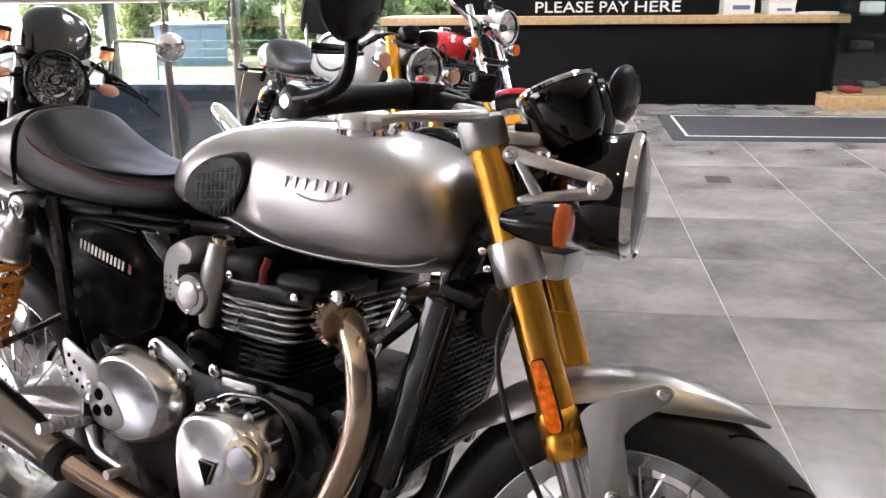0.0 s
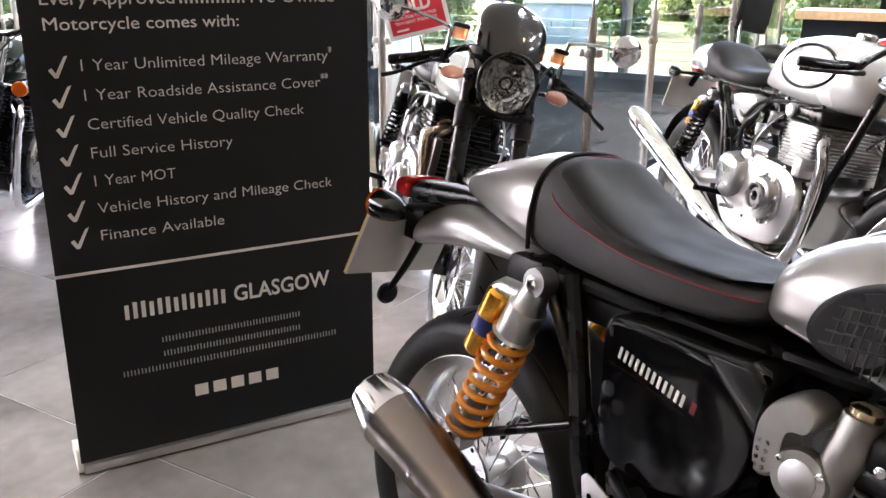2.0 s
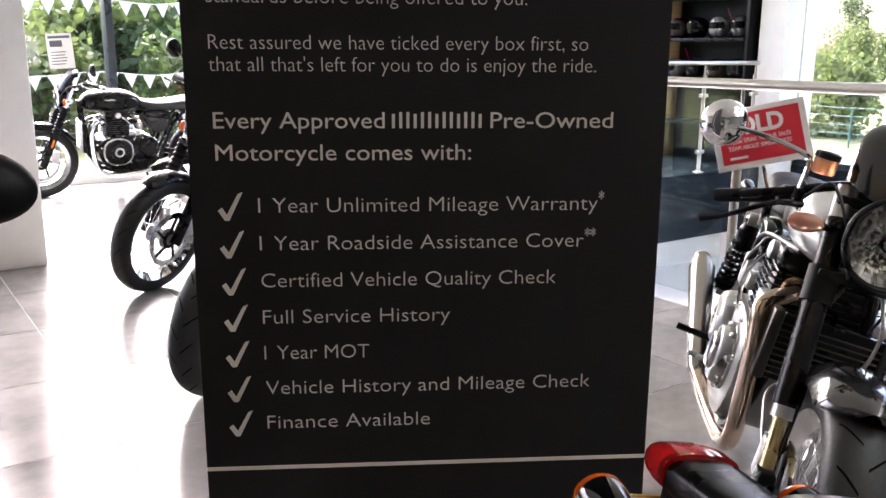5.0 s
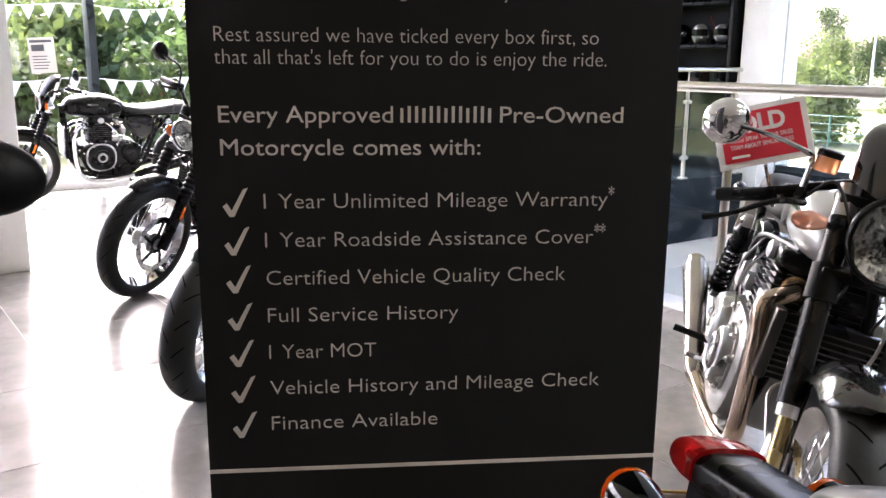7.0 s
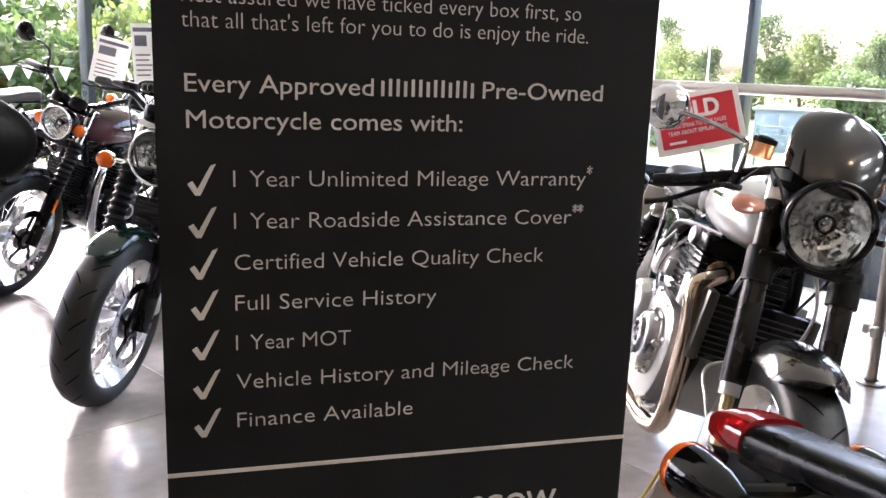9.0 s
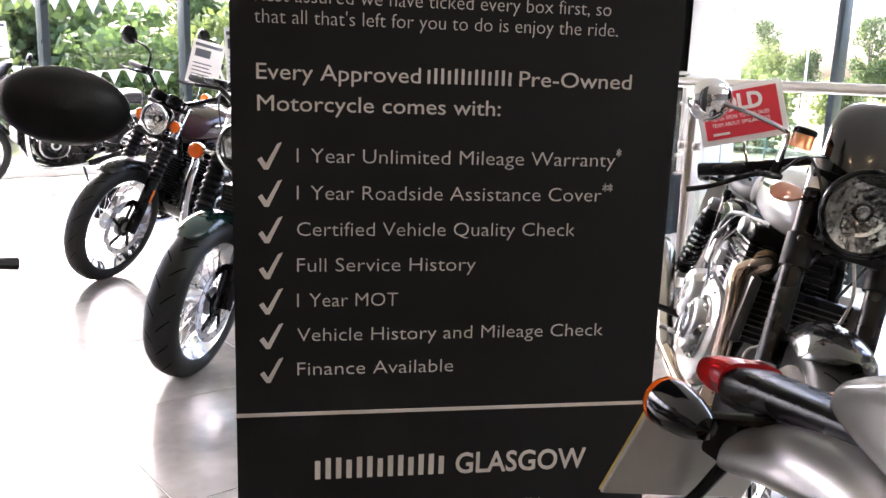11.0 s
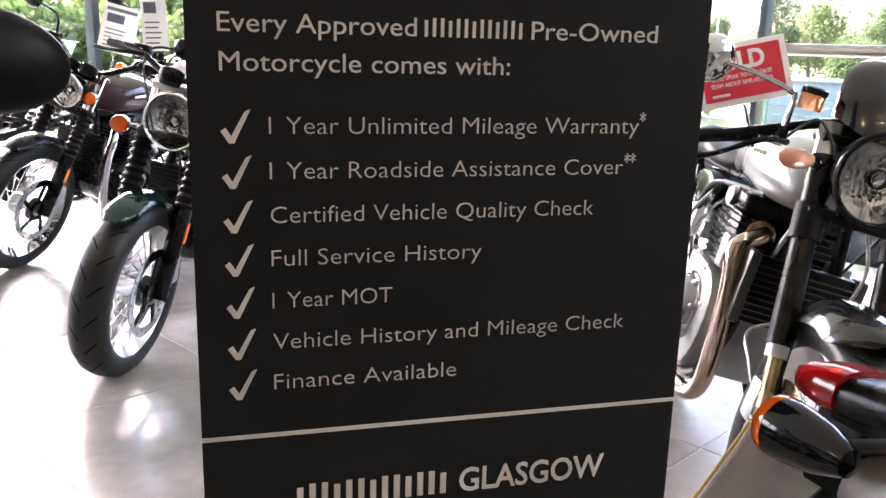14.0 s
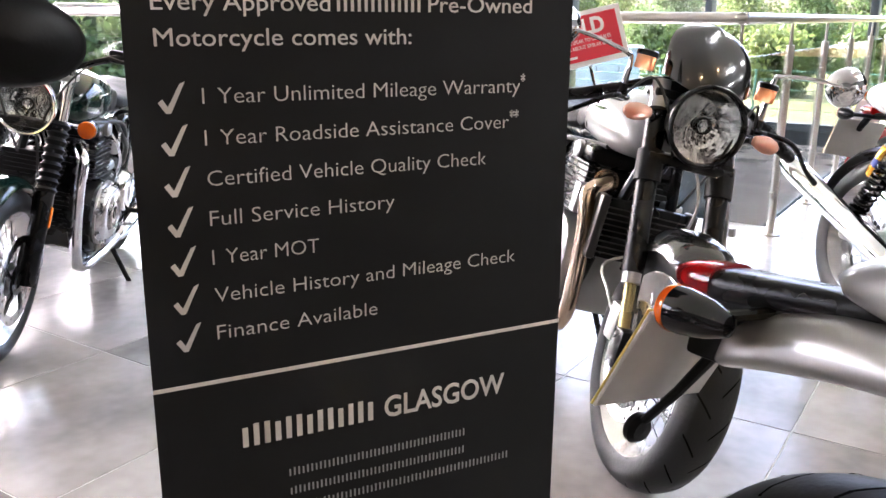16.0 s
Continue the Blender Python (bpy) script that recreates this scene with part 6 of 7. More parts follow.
        if s in g("pipes", (-1, 1)):
            pxx, fl = g("pipe_x", 0.0), g("flare", 0.0)
            ex = part("exhaust", tube(curve([(0.895, s * 0.075, 0.66), (0.95 + pxx * 0.5, s * 0.095, 0.665), (0.995 + pxx, s * (hx - fl * 0.15), 0.63), (1.015 + pxx, s * (hx + fl * 0.1), 0.54), (1.005 + pxx, s * (hx + fl * 0.55), 0.40), (0.975 + pxx, s * (hx + fl * 0.95), 0.27), (0.90, s * (hx + fl), 0.20), (0.70, s * (hx + fl * 0.6 + 0.01), 0.195), (0.50, s * (hx + 0.03), 0.23)], 6), g("pipe_r", 0.022), 16), g("pipe", BRONZE), b)
            a0, a1 = Vector((0.52, s * (hx + 0.03), 0.225)), Vector(g("muf_end", (-0.18, 0, 0.40)))
            a1 = Vector((a1.x, s * (hx + 0.07), a1.z))
            f = lambda t: tuple(a0.lerp(a1, t))
            mu = part("silencer", tube([f(0), f(0.05), f(0.18), f(0.90), f(0.97), f(1.0), f(0.985)], [0.022, 0.030, g("muf_r", 0.042), g("muf_r", 0.042) * g("muf_flare", 1.1), g("muf_r", 0.042) * 0.95, 0.034, 0.028], 22), g("muffler", CHROME), ex)
            part("end_hole", tube([f(0.97), f(0.99)], 0.026, 16), HOLLOW_SHADE, mu)
            part("clamp", lathe([(0.024, -0.01), (0.037, -0.009), (0.037, 0.009), (0.024, 0.01)], (0.91, s * 0.08, 0.662), (1, s * 0.2, 0), 18), g("pipe", BRONZE), ex)
        fr = part("footrest", rod((0.52, s * 0.13, 0.35), (0.51, s * 0.29, 0.36), 0.011), PLASTIC, b)
        part("pedal", tube([(0.50, s * 0.17, 0.34), (0.62, s * 0.19, 0.32), (0.66, s * 0.20, 0.33), (0.66, s * 0.25, 0.335)], 0.008, 8), g("covers", POLISH), b)
    if g("radiator", True):
        r0, r1 = g("rad_z", (0.40, 0.66))
        rd = part("radiator", box(1.055, 1.085, -0.13, 0.13, r0, r1, 0.006), SATIN, b)
        for k in range(int((r1 - r0 - 0.02) / 0.016)):
            part("cooling_fin", box(1.0855, 1.090, -0.115, 0.115, r0 + 0.015 + 0.016 * k, r0 + 0.0185 + 0.016 * k), g("rad_fin", CAST), rd)
        if g("rad_z"):
            for s in (-1, 1):
                part("end_tank", box(1.045, 1.095, s * 0.13 - 0.014, s * 0.13 + 0.014, r0 - 0.006, r1 + 0.006, 0.008), g("rad_fin", CAST), rd)
    # lamp, bars and mirrors
    lx, lz = g("lamp_x", 1.262), g("lamp_z", 0.86)
    headlamp(b, lx, lz, g("lamp_r", 0.090), g("lamp_shell", SATIN), g("lamp_ring", CHROME), depth=0.13)
    for s in (-1, 1):
        part("lamp_ear", tube([(1.18, s * 0.10, 0.90), (1.20, s * 0.105, lz), (1.18, s * 0.10, 0.82)], 0.010, 8), g("ears", SATIN), b)
    if g("screen"):
        part("fly_screen", screen_shell(lx - 0.022, lz + 0.070, g("screen_w", 0.120), g("screen_h", 0.175)), g("screen"), b, "glossy carbon fibre fly screen", sharp=60)
    for s in (-1, 1):
        d = Vector((-0.4, 0, 0.9))
        pod = part("instrument", lathe([(0.0, -0.05), (0.034, -0.046), (0.042, -0.03), (0.042, 0.0), (0.038, 0.004), (0.0, 0.003)], (1.125 if g("screen") else 1.18, s * 0.05, 0.965 if g("screen") else 1.0), d, 24), g("pods", SATIN), b)
    if g("steer"):
        axis = (top - bot).normalized()
        turn = Matrix.Translation(bot + Vector((g("reach", 0.0), 0, 0))) @ Matrix.Rotation(radians(g("steer")), 4, axis) @ Matrix.Translation(-bot)
        for ob in b.children:
            if ob.name.split(".")[0] in ("front_wheel", "fork_leg", "caliper", "lower_yoke", "top_yoke", "front_mudguard", "headlamp", "lamp_ear", "instrument") or ob.name.startswith("indicator") and ob.bound_box[0][0] > 0.5:
                ob.matrix_basis = turn @ ob.matrix_basis
    lvx = g("lever_x", 0.0)
    hb, hz, bw, dz = g("bar_x", 1.0), g("bar_z", 1.02), g("bar_w", 0.37), g("droop", 0.0)
    br = part("handlebar", tube(curve([(hb, -bw, hz - dz), (hb + 0.06, -0.24, hz + 0.005), (1.13, -0.09, 0.975), (1.135, 0, 0.972), (1.13, 0.09, 0.975), (hb + 0.06, 0.24, hz + 0.005), (hb, bw, hz - dz)], 6), 0.011, 12), g("bar", SATIN), b)
    for s in (-1, 1):
        g0, g1 = Vector((hb + 0.04, s * (bw - 0.12), hz + 0.003 - dz * 0.15)), Vector((hb, s * (bw + 0.005), hz - dz))
        part("grip", tube([g0, g0.lerp(g1, 0.06), g0.lerp(g1, 0.07), g1.lerp(g0, 0.04), g1], [0.020, 0.020, 0.0165, 0.0165, 0.014], 16), PLASTIC, br, "black rubber grip")
        part("switch_box", box(-0.02, 0.02, -0.025, 0.025, -0.02, 0.022, 0.008), PLASTIC, br, m=Matrix.Translation((hb + 0.05, s * (bw - 0.15), hz + 0.003)))
        part("lever", tube(curve([(hb + 0.085, s * (bw - 0.17), hz - 0.004), (hb + 0.10 + lvx, s * (bw - 0.10), hz - 0.010), (hb + 0.075 + lvx, s * (bw - 0.02), hz - 0.018 - dz), (hb + 0.055 + lvx, s * (bw + 0.03), hz - 0.020 - dz * 1.5)], 5), [0.009, 0.007, 0.006, 0.008], 8), g("lever", SATIN), br)
        if g("reservoir", False) and s < 0 or g("both_res"):
            rs = part("fluid_reservoir", lathe([(0.0, 0.0), (0.024, 0.0), (0.026, 0.004), (0.026, 0.034)], (hb + 0.10, s * (bw - 0.185), hz + 0.006 + g("res_up", 0)), (0, 0, 1), 20), FLUID, b, "amber brake fluid pot")
            part("reservoir_lid", lathe([(0.028, 0.034), (0.028, 0.046), (0.022, 0.050), (0.0, 0.050)], (hb + 0.10, s * (bw - 0.185), hz + 0.006 + g("res_up", 0)), (0, 0, 1), 20), SATIN, rs)
        mz = g("mirror_z", 1.13)
        if g("mirror") == "round":
            round_mirror(b, (hb + 0.06, s * (bw - 0.16), hz + 0.02), (hb + 0.045, s * (bw - 0.13), mz - 0.04), (hb + 0.03, s * (bw + g("mirror_out", 0.02)), mz), (-1, 0, 0.12), 0.052, g("mirror_mat", CHROME))
        elif g("mirror") == "stalk":
            mx, my, mr, ml = g("mirror_at")
            c = (mx, s * my, mr if s < 0 else ml)
            mi = part("mirror", lathe([(0.046, 0.006), (0.052, 0.003), (0.054, -0.004), (0.051, -0.016), (0.040, -0.030), (0.022, -0.040), (0.0, -0.043)], c, (-1, s * 0.12, 0.12), 40), g("mirror_mat", CHROME), b, "round chrome mirror on a bent stalk")
            part("mirror_glass", lathe([(0.0, 0.003), (0.046, 0.003), (0.046, 0.006), (0.0, 0.006)], c, (-1, s * 0.12, 0.12), 36), CHROME, mi)
            part("arm", tube(curve([(hb + 0.07, s * 0.196, hz + 0.02), (hb + 0.072, s * 0.198, c[2] - 0.035), (hb + 0.073, s * 0.216, c[2] - 0.018), (hb + 0.080, s * 0.30, c[2] - 0.004), (mx + 0.035, s * (my - 0.012), c[2])], 6), [0.0085, 0.0065, 0.0062, 0.0055, 0.005], 10), g("mirror_mat", CHROME), mi)
            part("swivel", lathe([(0.0, -0.014), (0.010, -0.010), (0.012, 0.0), (0.010, 0.010), (0.0, 0.014)], (mx + 0.036, s * my, c[2]), (1, 0, 0), 16), CHROME, mi)
            part("clamp_nut", lathe([(0.0, 0.0), (0.013, 0.0), (0.013, 0.022), (0.009, 0.028), (0.0, 0.028)], (hb + 0.07, s * 0.196, hz), (0, 0, 1), 12), SATIN, mi)
        elif g("mirror") == "oval":
            mm = Matrix.Translation((hb + 0.03, s * 0.40, mz)) @ Matrix.Diagonal((1, 1.48, 0.92, 1))
            mr = part("mirror", moved(lathe([(0.046, 0.004), (0.050, 0.0), (0.049, -0.010), (0.042, -0.026), (0.026, -0.040), (0.0, -0.046)], (0, 0, 0), (-1, 0, 0.05), 36), mm), PLASTIC, b, "matt black oval mirror")
            part("mirror_glass", moved(lathe([(0.0, 0.002), (0.046, 0.002), (0.046, 0.004), (0.0, 0.004)], (0, 0, 0), (-1, 0, 0.05), 32), mm), CHROME, mr)
            part("arm", tube(curve([(hb + 0.07, s * (bw - 0.16), hz + 0.01), (hb + 0.07, s * (bw - 0.10), mz - 0.055), (hb + 0.04, s * (bw - 0.045), mz - 0.018)], 5), [0.009, 0.011, 0.016], 10), PLASTIC, mr)
    for s in (-1, 1):
        part("cable", tube(curve([(hb + 0.06, s * (bw - 0.16), hz - 0.01), (1.20, s * 0.14, 0.97), (1.25, s * 0.06, 0.80), (1.12, s * 0.06, 0.66)], 6), 0.0038, 7), g("cable", CABLE), b)
    part("brake_hose", tube(curve([(1.22, 0.02, 0.80), (1.25, 0.05, 0.68), (1.20, 0.03, 0.56), (1.12, -0.09, 0.47), (1.24, -0.11, 0.42), (1.31, -0.10, 0.37)], 6), 0.0042, 7), g("hose", CABLE), b)
    part("side_stand", tube([(0.56, 0.12, 0.24), (0.53, 0.24, 0.03), (0.525, 0.27, -0.035)], [0.011, 0.010, 0.012], 8), SATIN, b)
    return b


DARKFIN = mat("dark_fin", (0.10, 0.095, 0.09), 0.35, 0.9, vary=0.1)
MIDSILVER = mat("mid_grey_silver_paint", (0.34, 0.335, 0.33), 0.30, 0.55, vary=0.04, coat=1.0, rough_vary=0.03)
mat_gold_dull = mat("dull_gold_tube", (0.50, 0.40, 0.20), 0.25, 1.0, vary=0.08)


def by_front(x, y, heading, lean):
    return pose(x, y, 0, 0, 0, heading) @ pose(0, 0, 0, -lean) @ Matrix.Translation((-1.42, 0, 0))


def by_rear(x, y, heading, lean):
    return pose(x, y, 0, 0, 0, heading) @ pose(0, 0, 0, -lean)


carbon_bike = bike(by_front(1.284, 2.889, -109.3, 14.3), "grey motorcycle with a carbon fly screen, standing by the banner",
                   dict(rf=0.305, wf=0.125, paint=MIDSILVER, fork="dark", guard=CARBON, stay=CARBON, rguard=SATIN, screen=CARBON, screen_w=0.118, screen_h=0.178, lamp_ring=SATIN, lamp_shell=SATIN, lamp_x=1.272, lamp_z=0.889,
                        lamp_r=0.102, res_up=0.068, pipe_r=0.0235, pipe_x=0.032, flare=-0.040, cover_r=0.088, boxes=((0.92, 0.60, 0.05, 0.09), (0.66, 0.60, 0.06, 0.05), (0.52, 0.60, 0.08, 0.10)), ind=CLEARAMBER, leaf=True, ind_y=0.178, ind_z=0.883, clamp_z=(0.795, 0.720), engine=BRACKET, block=SATIN, rad_fin=DARKFIN, rad_z=(0.470, 0.640),
                        covers=FIN, head=SATIN, pipe=BRONZE, pipes=(-1,), pipe_y=0.155, muffler=BRUSHED, muf_end=(-0.10, 0, 0.46), muf_r=0.032, muf_flare=1.5, mirror="stalk", mirror_mat=CHROME, mirror_at=(1.138, 0.400, 1.035, 1.080),
                        bar_x=1.07, bar_z=0.912, bar_w=0.355, droop=0.05, lever_x=0.055, both_res=True, hose=GREYCABLE, discs=(-0.075, 0.075), fg0=152, fg1=66, fg_hw=0.086, fg_crown=0.068, fg_drop=0.040, fg_taper=0.8, hump=0.03))
white_bike = bike(by_rear(2.875, 3.46, -108.9, 9.0), "pearl white cafe racer with a black oval tank line",
                  dict(paint=PEARL, cowl=PEARL, fork="gold", rguard=SATIN, guard=SATIN, stripe=True, tank_shift=-0.09, tank_top=1.005, steer=13, reach=0.045, block_x=0.07, fins=13, engine=CAST, covers=FIN, cover_r=0.085, boxes=((0.60, 0.52, 0.07, 0.05), (0.93, 0.55, 0.05, 0.07)), head=SATIN, block=BRACKET, fin=FIN, can=True, pipe=CHROME, muffler=CHROME, muf_end=(-0.42, 0, 0.52), muf_r=0.044,
                       lamp_ring=CHROME, ind=CLEARAMBER, panel=[(0.36, 0.73), (0.56, 0.74), (0.47, 0.62)], panel_paint=PEARL, arm=CAST, yoke=CAST, hump=0.085, brace=SATIN, radiator=False, discs=(-0.075, 0.075), bar_z=0.90, bar_x=1.10))
for s in (-1, 1):
    part("frame_triangle", tube([(0.30, s * 0.15, 0.755), (0.475, s * 0.15, 0.555), (0.66, s * 0.14, 0.76)], 0.013, 10), SATIN, white_bike, "black triangular frame tubes")
red_bike = bike(by_front(3.67, 2.50, -91, 9.0), "red motorcycle with chrome forks behind the white one",
                dict(paint=REDPAINT, fork="chrome", lamp_z=0.96, lamp_x=1.30, guard=REDPAINT, rim=CHROME, bar=CHROME, bar_z=1.10, bar_x=0.95, lamp_ring=CHROME, lamp_shell=CHROME, engine=CAST, pipe=CHROME, pods=CHROME, mirror="round", mirror_z=1.24))
part("backrest", box(-0.17, -0.12, -0.12, 0.12, 0.90, 1.12, 0.022, 3), LEATHERTOP, red_bike, "black padded backrest")
for s in (-1, 1):
    part("backrest_stay", rod((-0.10, s * 0.10, 0.76), (-0.13, s * 0.10, 0.95), 0.010), CHROME, red_bike)
green_bike = bike(by_front(-0.150, 4.41, -111.8, 10.8), "dark green classic motorcycle with fork gaiters on the tiled floor",
                  dict(paint=GREENPAINT, guard=GREENPAINT, rf=0.300, wf=0.125, engine=SATIN, covers=POLISH, pipe=CHROME, lamp_r=0.098, lamp_z=0.845, ind_y=0.193, ind_z=0.792, rad_fin=SATIN, yoke=CAST, ears=CAST, bar_z=1.03, discs=(0.075, -0.075), fg0=135, fg1=55))
plum_bike = bike(by_front(-0.756, 5.876, -118.6, 15.9), "plum and black classic motorcycle with fork gaiters",
                 dict(paint=PLUM, guard=SATIN, rf=0.321, wf=0.10, rim=CHROME, engine=SATIN, covers=SATIN, pipe=CHROME, lamp_r=0.082, lamp_z=0.875, ind_y=0.11, rad_fin=SATIN, mirror="round", mirror_mat=SATIN, mirror_z=1.20, bar_z=1.05, fg0=128, fg1=60, bar_w=0.40))
# The paler seat vinyl puts the sky's reflection into its colour.
far_bike = bike(by_rear(-1.22, 9.70, 210, 8.0), "black roadster motorcycle with a small screen by the window",
                dict(paint=SATIN, seat=LEATHER, guard=SATIN, rguard=PEARL, engine=SATIN, covers=SATIN, pipe=CHROME, muffler=SATIN, screen=SATIN, lamp_r=0.085, mirror="round", mirror_mat=SATIN, mirror_z=1.16, hump=0.02))
tagged_bike = bike(by_front(-0.42, 7.25, 240, 9.0), "silver grey motorcycle with paper price cards on its bars",
                   dict(paint=SILVER, guard=SILVER, engine=SATIN, pipe=CHROME, bar=CHROME, lamp_shell=CHROME, bar_z=1.08, mirror="round", mirror_z=1.26, mirror_mat=SATIN))
near_bike = bike(by_front(-0.448, 1.80, 285, 8.0), "black motorcycle with matt oval mirrors beside the banner",
                 dict(paint=SATIN, guard=SATIN, engine=SATIN, covers=SATIN, mirror="oval", mirror_z=1.168, bar_w=0.335, bar_x=1.02, bar_z=1.0, lever=SATIN))

# ---------------------------------------------------------------- cards and signs on the bikes
SOLDRED = mat("sold_red", (0.62, 0.022, 0.045), 0.45, vary=0.03)
CARD = mat("white_card", (0.80, 0.80, 0.79), 0.5, vary=0.02)
CARDINK = mat("card_ink", (0.10, 0.11, 0.14), 0.6, vary=0.1)


def frame3(bl, br, tl):
    bl, br, tl = Vector(bl), Vector(br), Vector(tl)
    x = (br - bl).normalized()
    z = (tl - bl)
    y = z.cross(x).normalized()
    z = x.cross(y)
    return Matrix(((x.x, y.x, z.x, bl.x), (x.y, y.y, z.y, bl.y), (x.z, y.z, z.z, bl.z), (0, 0, 0, 1)))


sold = thing("sold_sign", frame3((1.264, 3.234, 0.981), (1.458, 3.178, 1.026), (1.249, 3.270, 1.110)), "red and white sold card clipped to the grey motorcycle", "sign")
part("card", box(0.0, 0.210, 0.0, 0.003, 0.0, 0.140, 0.001, 1), CARD, sold)
part("red_panel", box(0.014, 0.196, -0.0012, 0.0, 0.014, 0.128), SOLDRED, sold, "red printed panel")
words("lettering", "SOLD", 0.055, CARD, sold, pose(0.034, -0.0014, 0.080), 0.002, 0.125)
words("lettering", "PLEASE SPEAK TO OUR SALES", 0.014, CARD, sold, pose(0.030, -0.0014, 0.060), 0.0, 0.140)
words("lettering", "TEAM ABOUT SIMILAR BIKES", 0.014, CARD, sold, pose(0.030, -0.0014, 0.044), 0.0, 0.140)
part("logo_bar", box(0.030, 0.070, -0.0016, -0.0012, 0.023, 0.029), CARD, sold, "plain white bar")
part("clip", rod((0.10, 0.006, -0.10), (0.10, 0.006, 0.05), 0.004, n=8), CHROME, sold)


def price_card(x, y, z, turn, w, h, tilt=8):
    c = thing("price_card", pose(x, y, z, 0, tilt, turn), "white printed price card on a motorcycle's bars", "card", "price cards")
    part("card", box(-w / 2, w / 2, 0, 0.002, 0, h), CARD, c)
    part("picture", box(-w * 0.38, w * 0.1, -0.001, 0, h * 0.62, h * 0.80), CARDINK, c, "dark printed picture")
    part("heading", box(-w * 0.42, w * 0.42, -0.001, 0, h * 0.86, h * 0.93), CARDINK, c, "plain dark bar")
    for k in range(5):
        part("text_bar", box(-w * 0.38, w * (0.15 + 0.05 * (k % 3)), -0.001, 0, h * (0.12 + 0.085 * k), h * (0.145 + 0.085 * k)), CARDINK, c, "plain grey bar")
    part("clip_wire", rod((0, 0.004, -0.16), (0, 0.004, h * 0.3), 0.003, n=6), CHROME, c)
    return c


price_card(-0.38, 7.30, 0.98, 8, 0.21, 0.29, 14)
price_card(-0.12, 7.15, 1.00, 8, 0.15, 0.36, -2)
price_card(-2.25, 9.20, 1.10, 10, 0.21, 0.30, -3)

# ---------------------------------------------------------------- helmets on the corner shelves
shelves = thing("shelf_unit", HALL, "dark shelf unit with rows of helmets against the corner wall", "shelf unit")
part("back_panel", box(9.80, 9.88, 7.10, 9.5, 0.0, 2.7), BLACKWALL, shelves)
part("wood_panel", box(9.44, 9.79, 8.36, 8.44, 0.0, 2.7, 0.003), OAK, shelves, "oak upright")
for v in (7.10, 9.46):
    part("side_panel", box(9.44, 9.79, v, v + 0.04, 0.0, 2.7, 0.003), BLACKWALL, shelves)
for z in (0.42, 0.92, 1.40, 1.88, 2.36):
    part("shelf", box(9.42, 9.79, 7.15, 9.45, z, z + 0.035, 0.003), SATIN, shelves)
SLASH = mat("red_graphic", (0.4, 0.01, 0.02), 0.4)
for k in range(7):
    v, z = 7.22 + 0.30 * k, 1.02 + 0.46 * (k % 3)
    part("back_graphic", rod((9.797, v, z), (9.797, v + 0.16, z + 0.30), 0.006, n=6), SLASH, shelves, "thin red slash graphic")


def helmet(m, shell):
    h = thing("helmet", m, "glossy full-face motorcycle helmet on the shelf", "helmet", "helmets on the shelves")
    rings = []
    for i in range(13):
        t = math.pi * i / 12
        z, r = 0.125 + 0.125 * -math.cos(t), math.sin(t) ** 0.75
        rings.append([(0.135 * r * math.cos(a) * (1.06 if math.cos(a) > 0 else 1.0), 0.115 * r * math.sin(a), max(0.01, z)) for a in [2 * math.pi * k / 24 for k in range(24)]])
    part("shell", loft(rings), shell, h)
    part("visor", loft([[(0.128 * math.cos(a) + 0.022, 0.112 * math.sin(a), 0.105 + 0.075 * j) for a in [radians(-62 + 124 * k / 14) for k in range(15)]] for j in (0, 0.5, 1)] , False, False), BLACK, h, "dark visor")
    return h


shells = [BLACK, mat("helmet_grey", (0.10, 0.10, 0.105), 0.2, coat=1.0), mat("helmet_bronze", (0.055, 0.035, 0.03), 0.25, coat=1.0), mat("helmet_silver", (0.26, 0.26, 0.27), 0.3, 0.6, coat=0.6), SATIN]
for row, z in enumerate((0.955, 1.435, 1.915)):
    for k in range(7):
        helmet(HALL @ pose(9.60, 7.32 + 0.31 * k, z, 0, 0, 180 + 14 * ((k + row) % 3 - 1)), shells[(k * 2 + row) % 5])


# ---------------------------------------------------------------- outdoors
GRASS = mat("rough_grass", (0.105, 0.112, 0.028), 0.95, vary=0.45, scale=0.35, bump=0.6, bump_scale=6)
ASPHALT = mat("asphalt", (0.06, 0.06, 0.06), 0.9, vary=0.2, scale=2)
LEAF = mat("leaf", (0.075, 0.115, 0.034), 0.6, vary=0.4, scale=0.9, spec=0.3)
LEAF2 = mat("leaf_light", (0.115, 0.150, 0.042), 0.6, vary=0.4, scale=0.9, spec=0.3)
BARK = mat("bark", (0.10, 0.075, 0.05), 0.9, vary=0.3, scale=8, bump=0.8, bump_scale=30)
for m_ in (LEAF, LEAF2):      # leaves let light through
    n_, l_ = links_of(m_)
    tr, mx_ = n_.new("ShaderNodeBsdfTranslucent"), n_.new("ShaderNodeMixShader")
    p_ = n_["Principled BSDF"]
    l_.new(p_.inputs["Base Color"].links[0].from_socket, tr.inputs[0])
    mx_.inputs[0].default_value = 0.45
    l_.new(p_.outputs[0], mx_.inputs[1])
    l_.new(tr.outputs[0], mx_.inputs[2])
    l_.new(mx_.outputs[0], n_["Material Output"].inputs[0])
solid("ground", ([(-900, -900, -1.35), (900, -900, -1.35), (900, 900, -1.35), (-900, 900, -1.35)], [(0, 1, 2, 3)]), GRASS, "rough yellow-green grass reaching far off", "ground", None, "", "structure")
solid("road", box(-40, 70, 30.0, 37.0, -1.36, -1.335), ASPHALT, "grey asphalt road beyond the grass", "road", HALL, "", "structure")


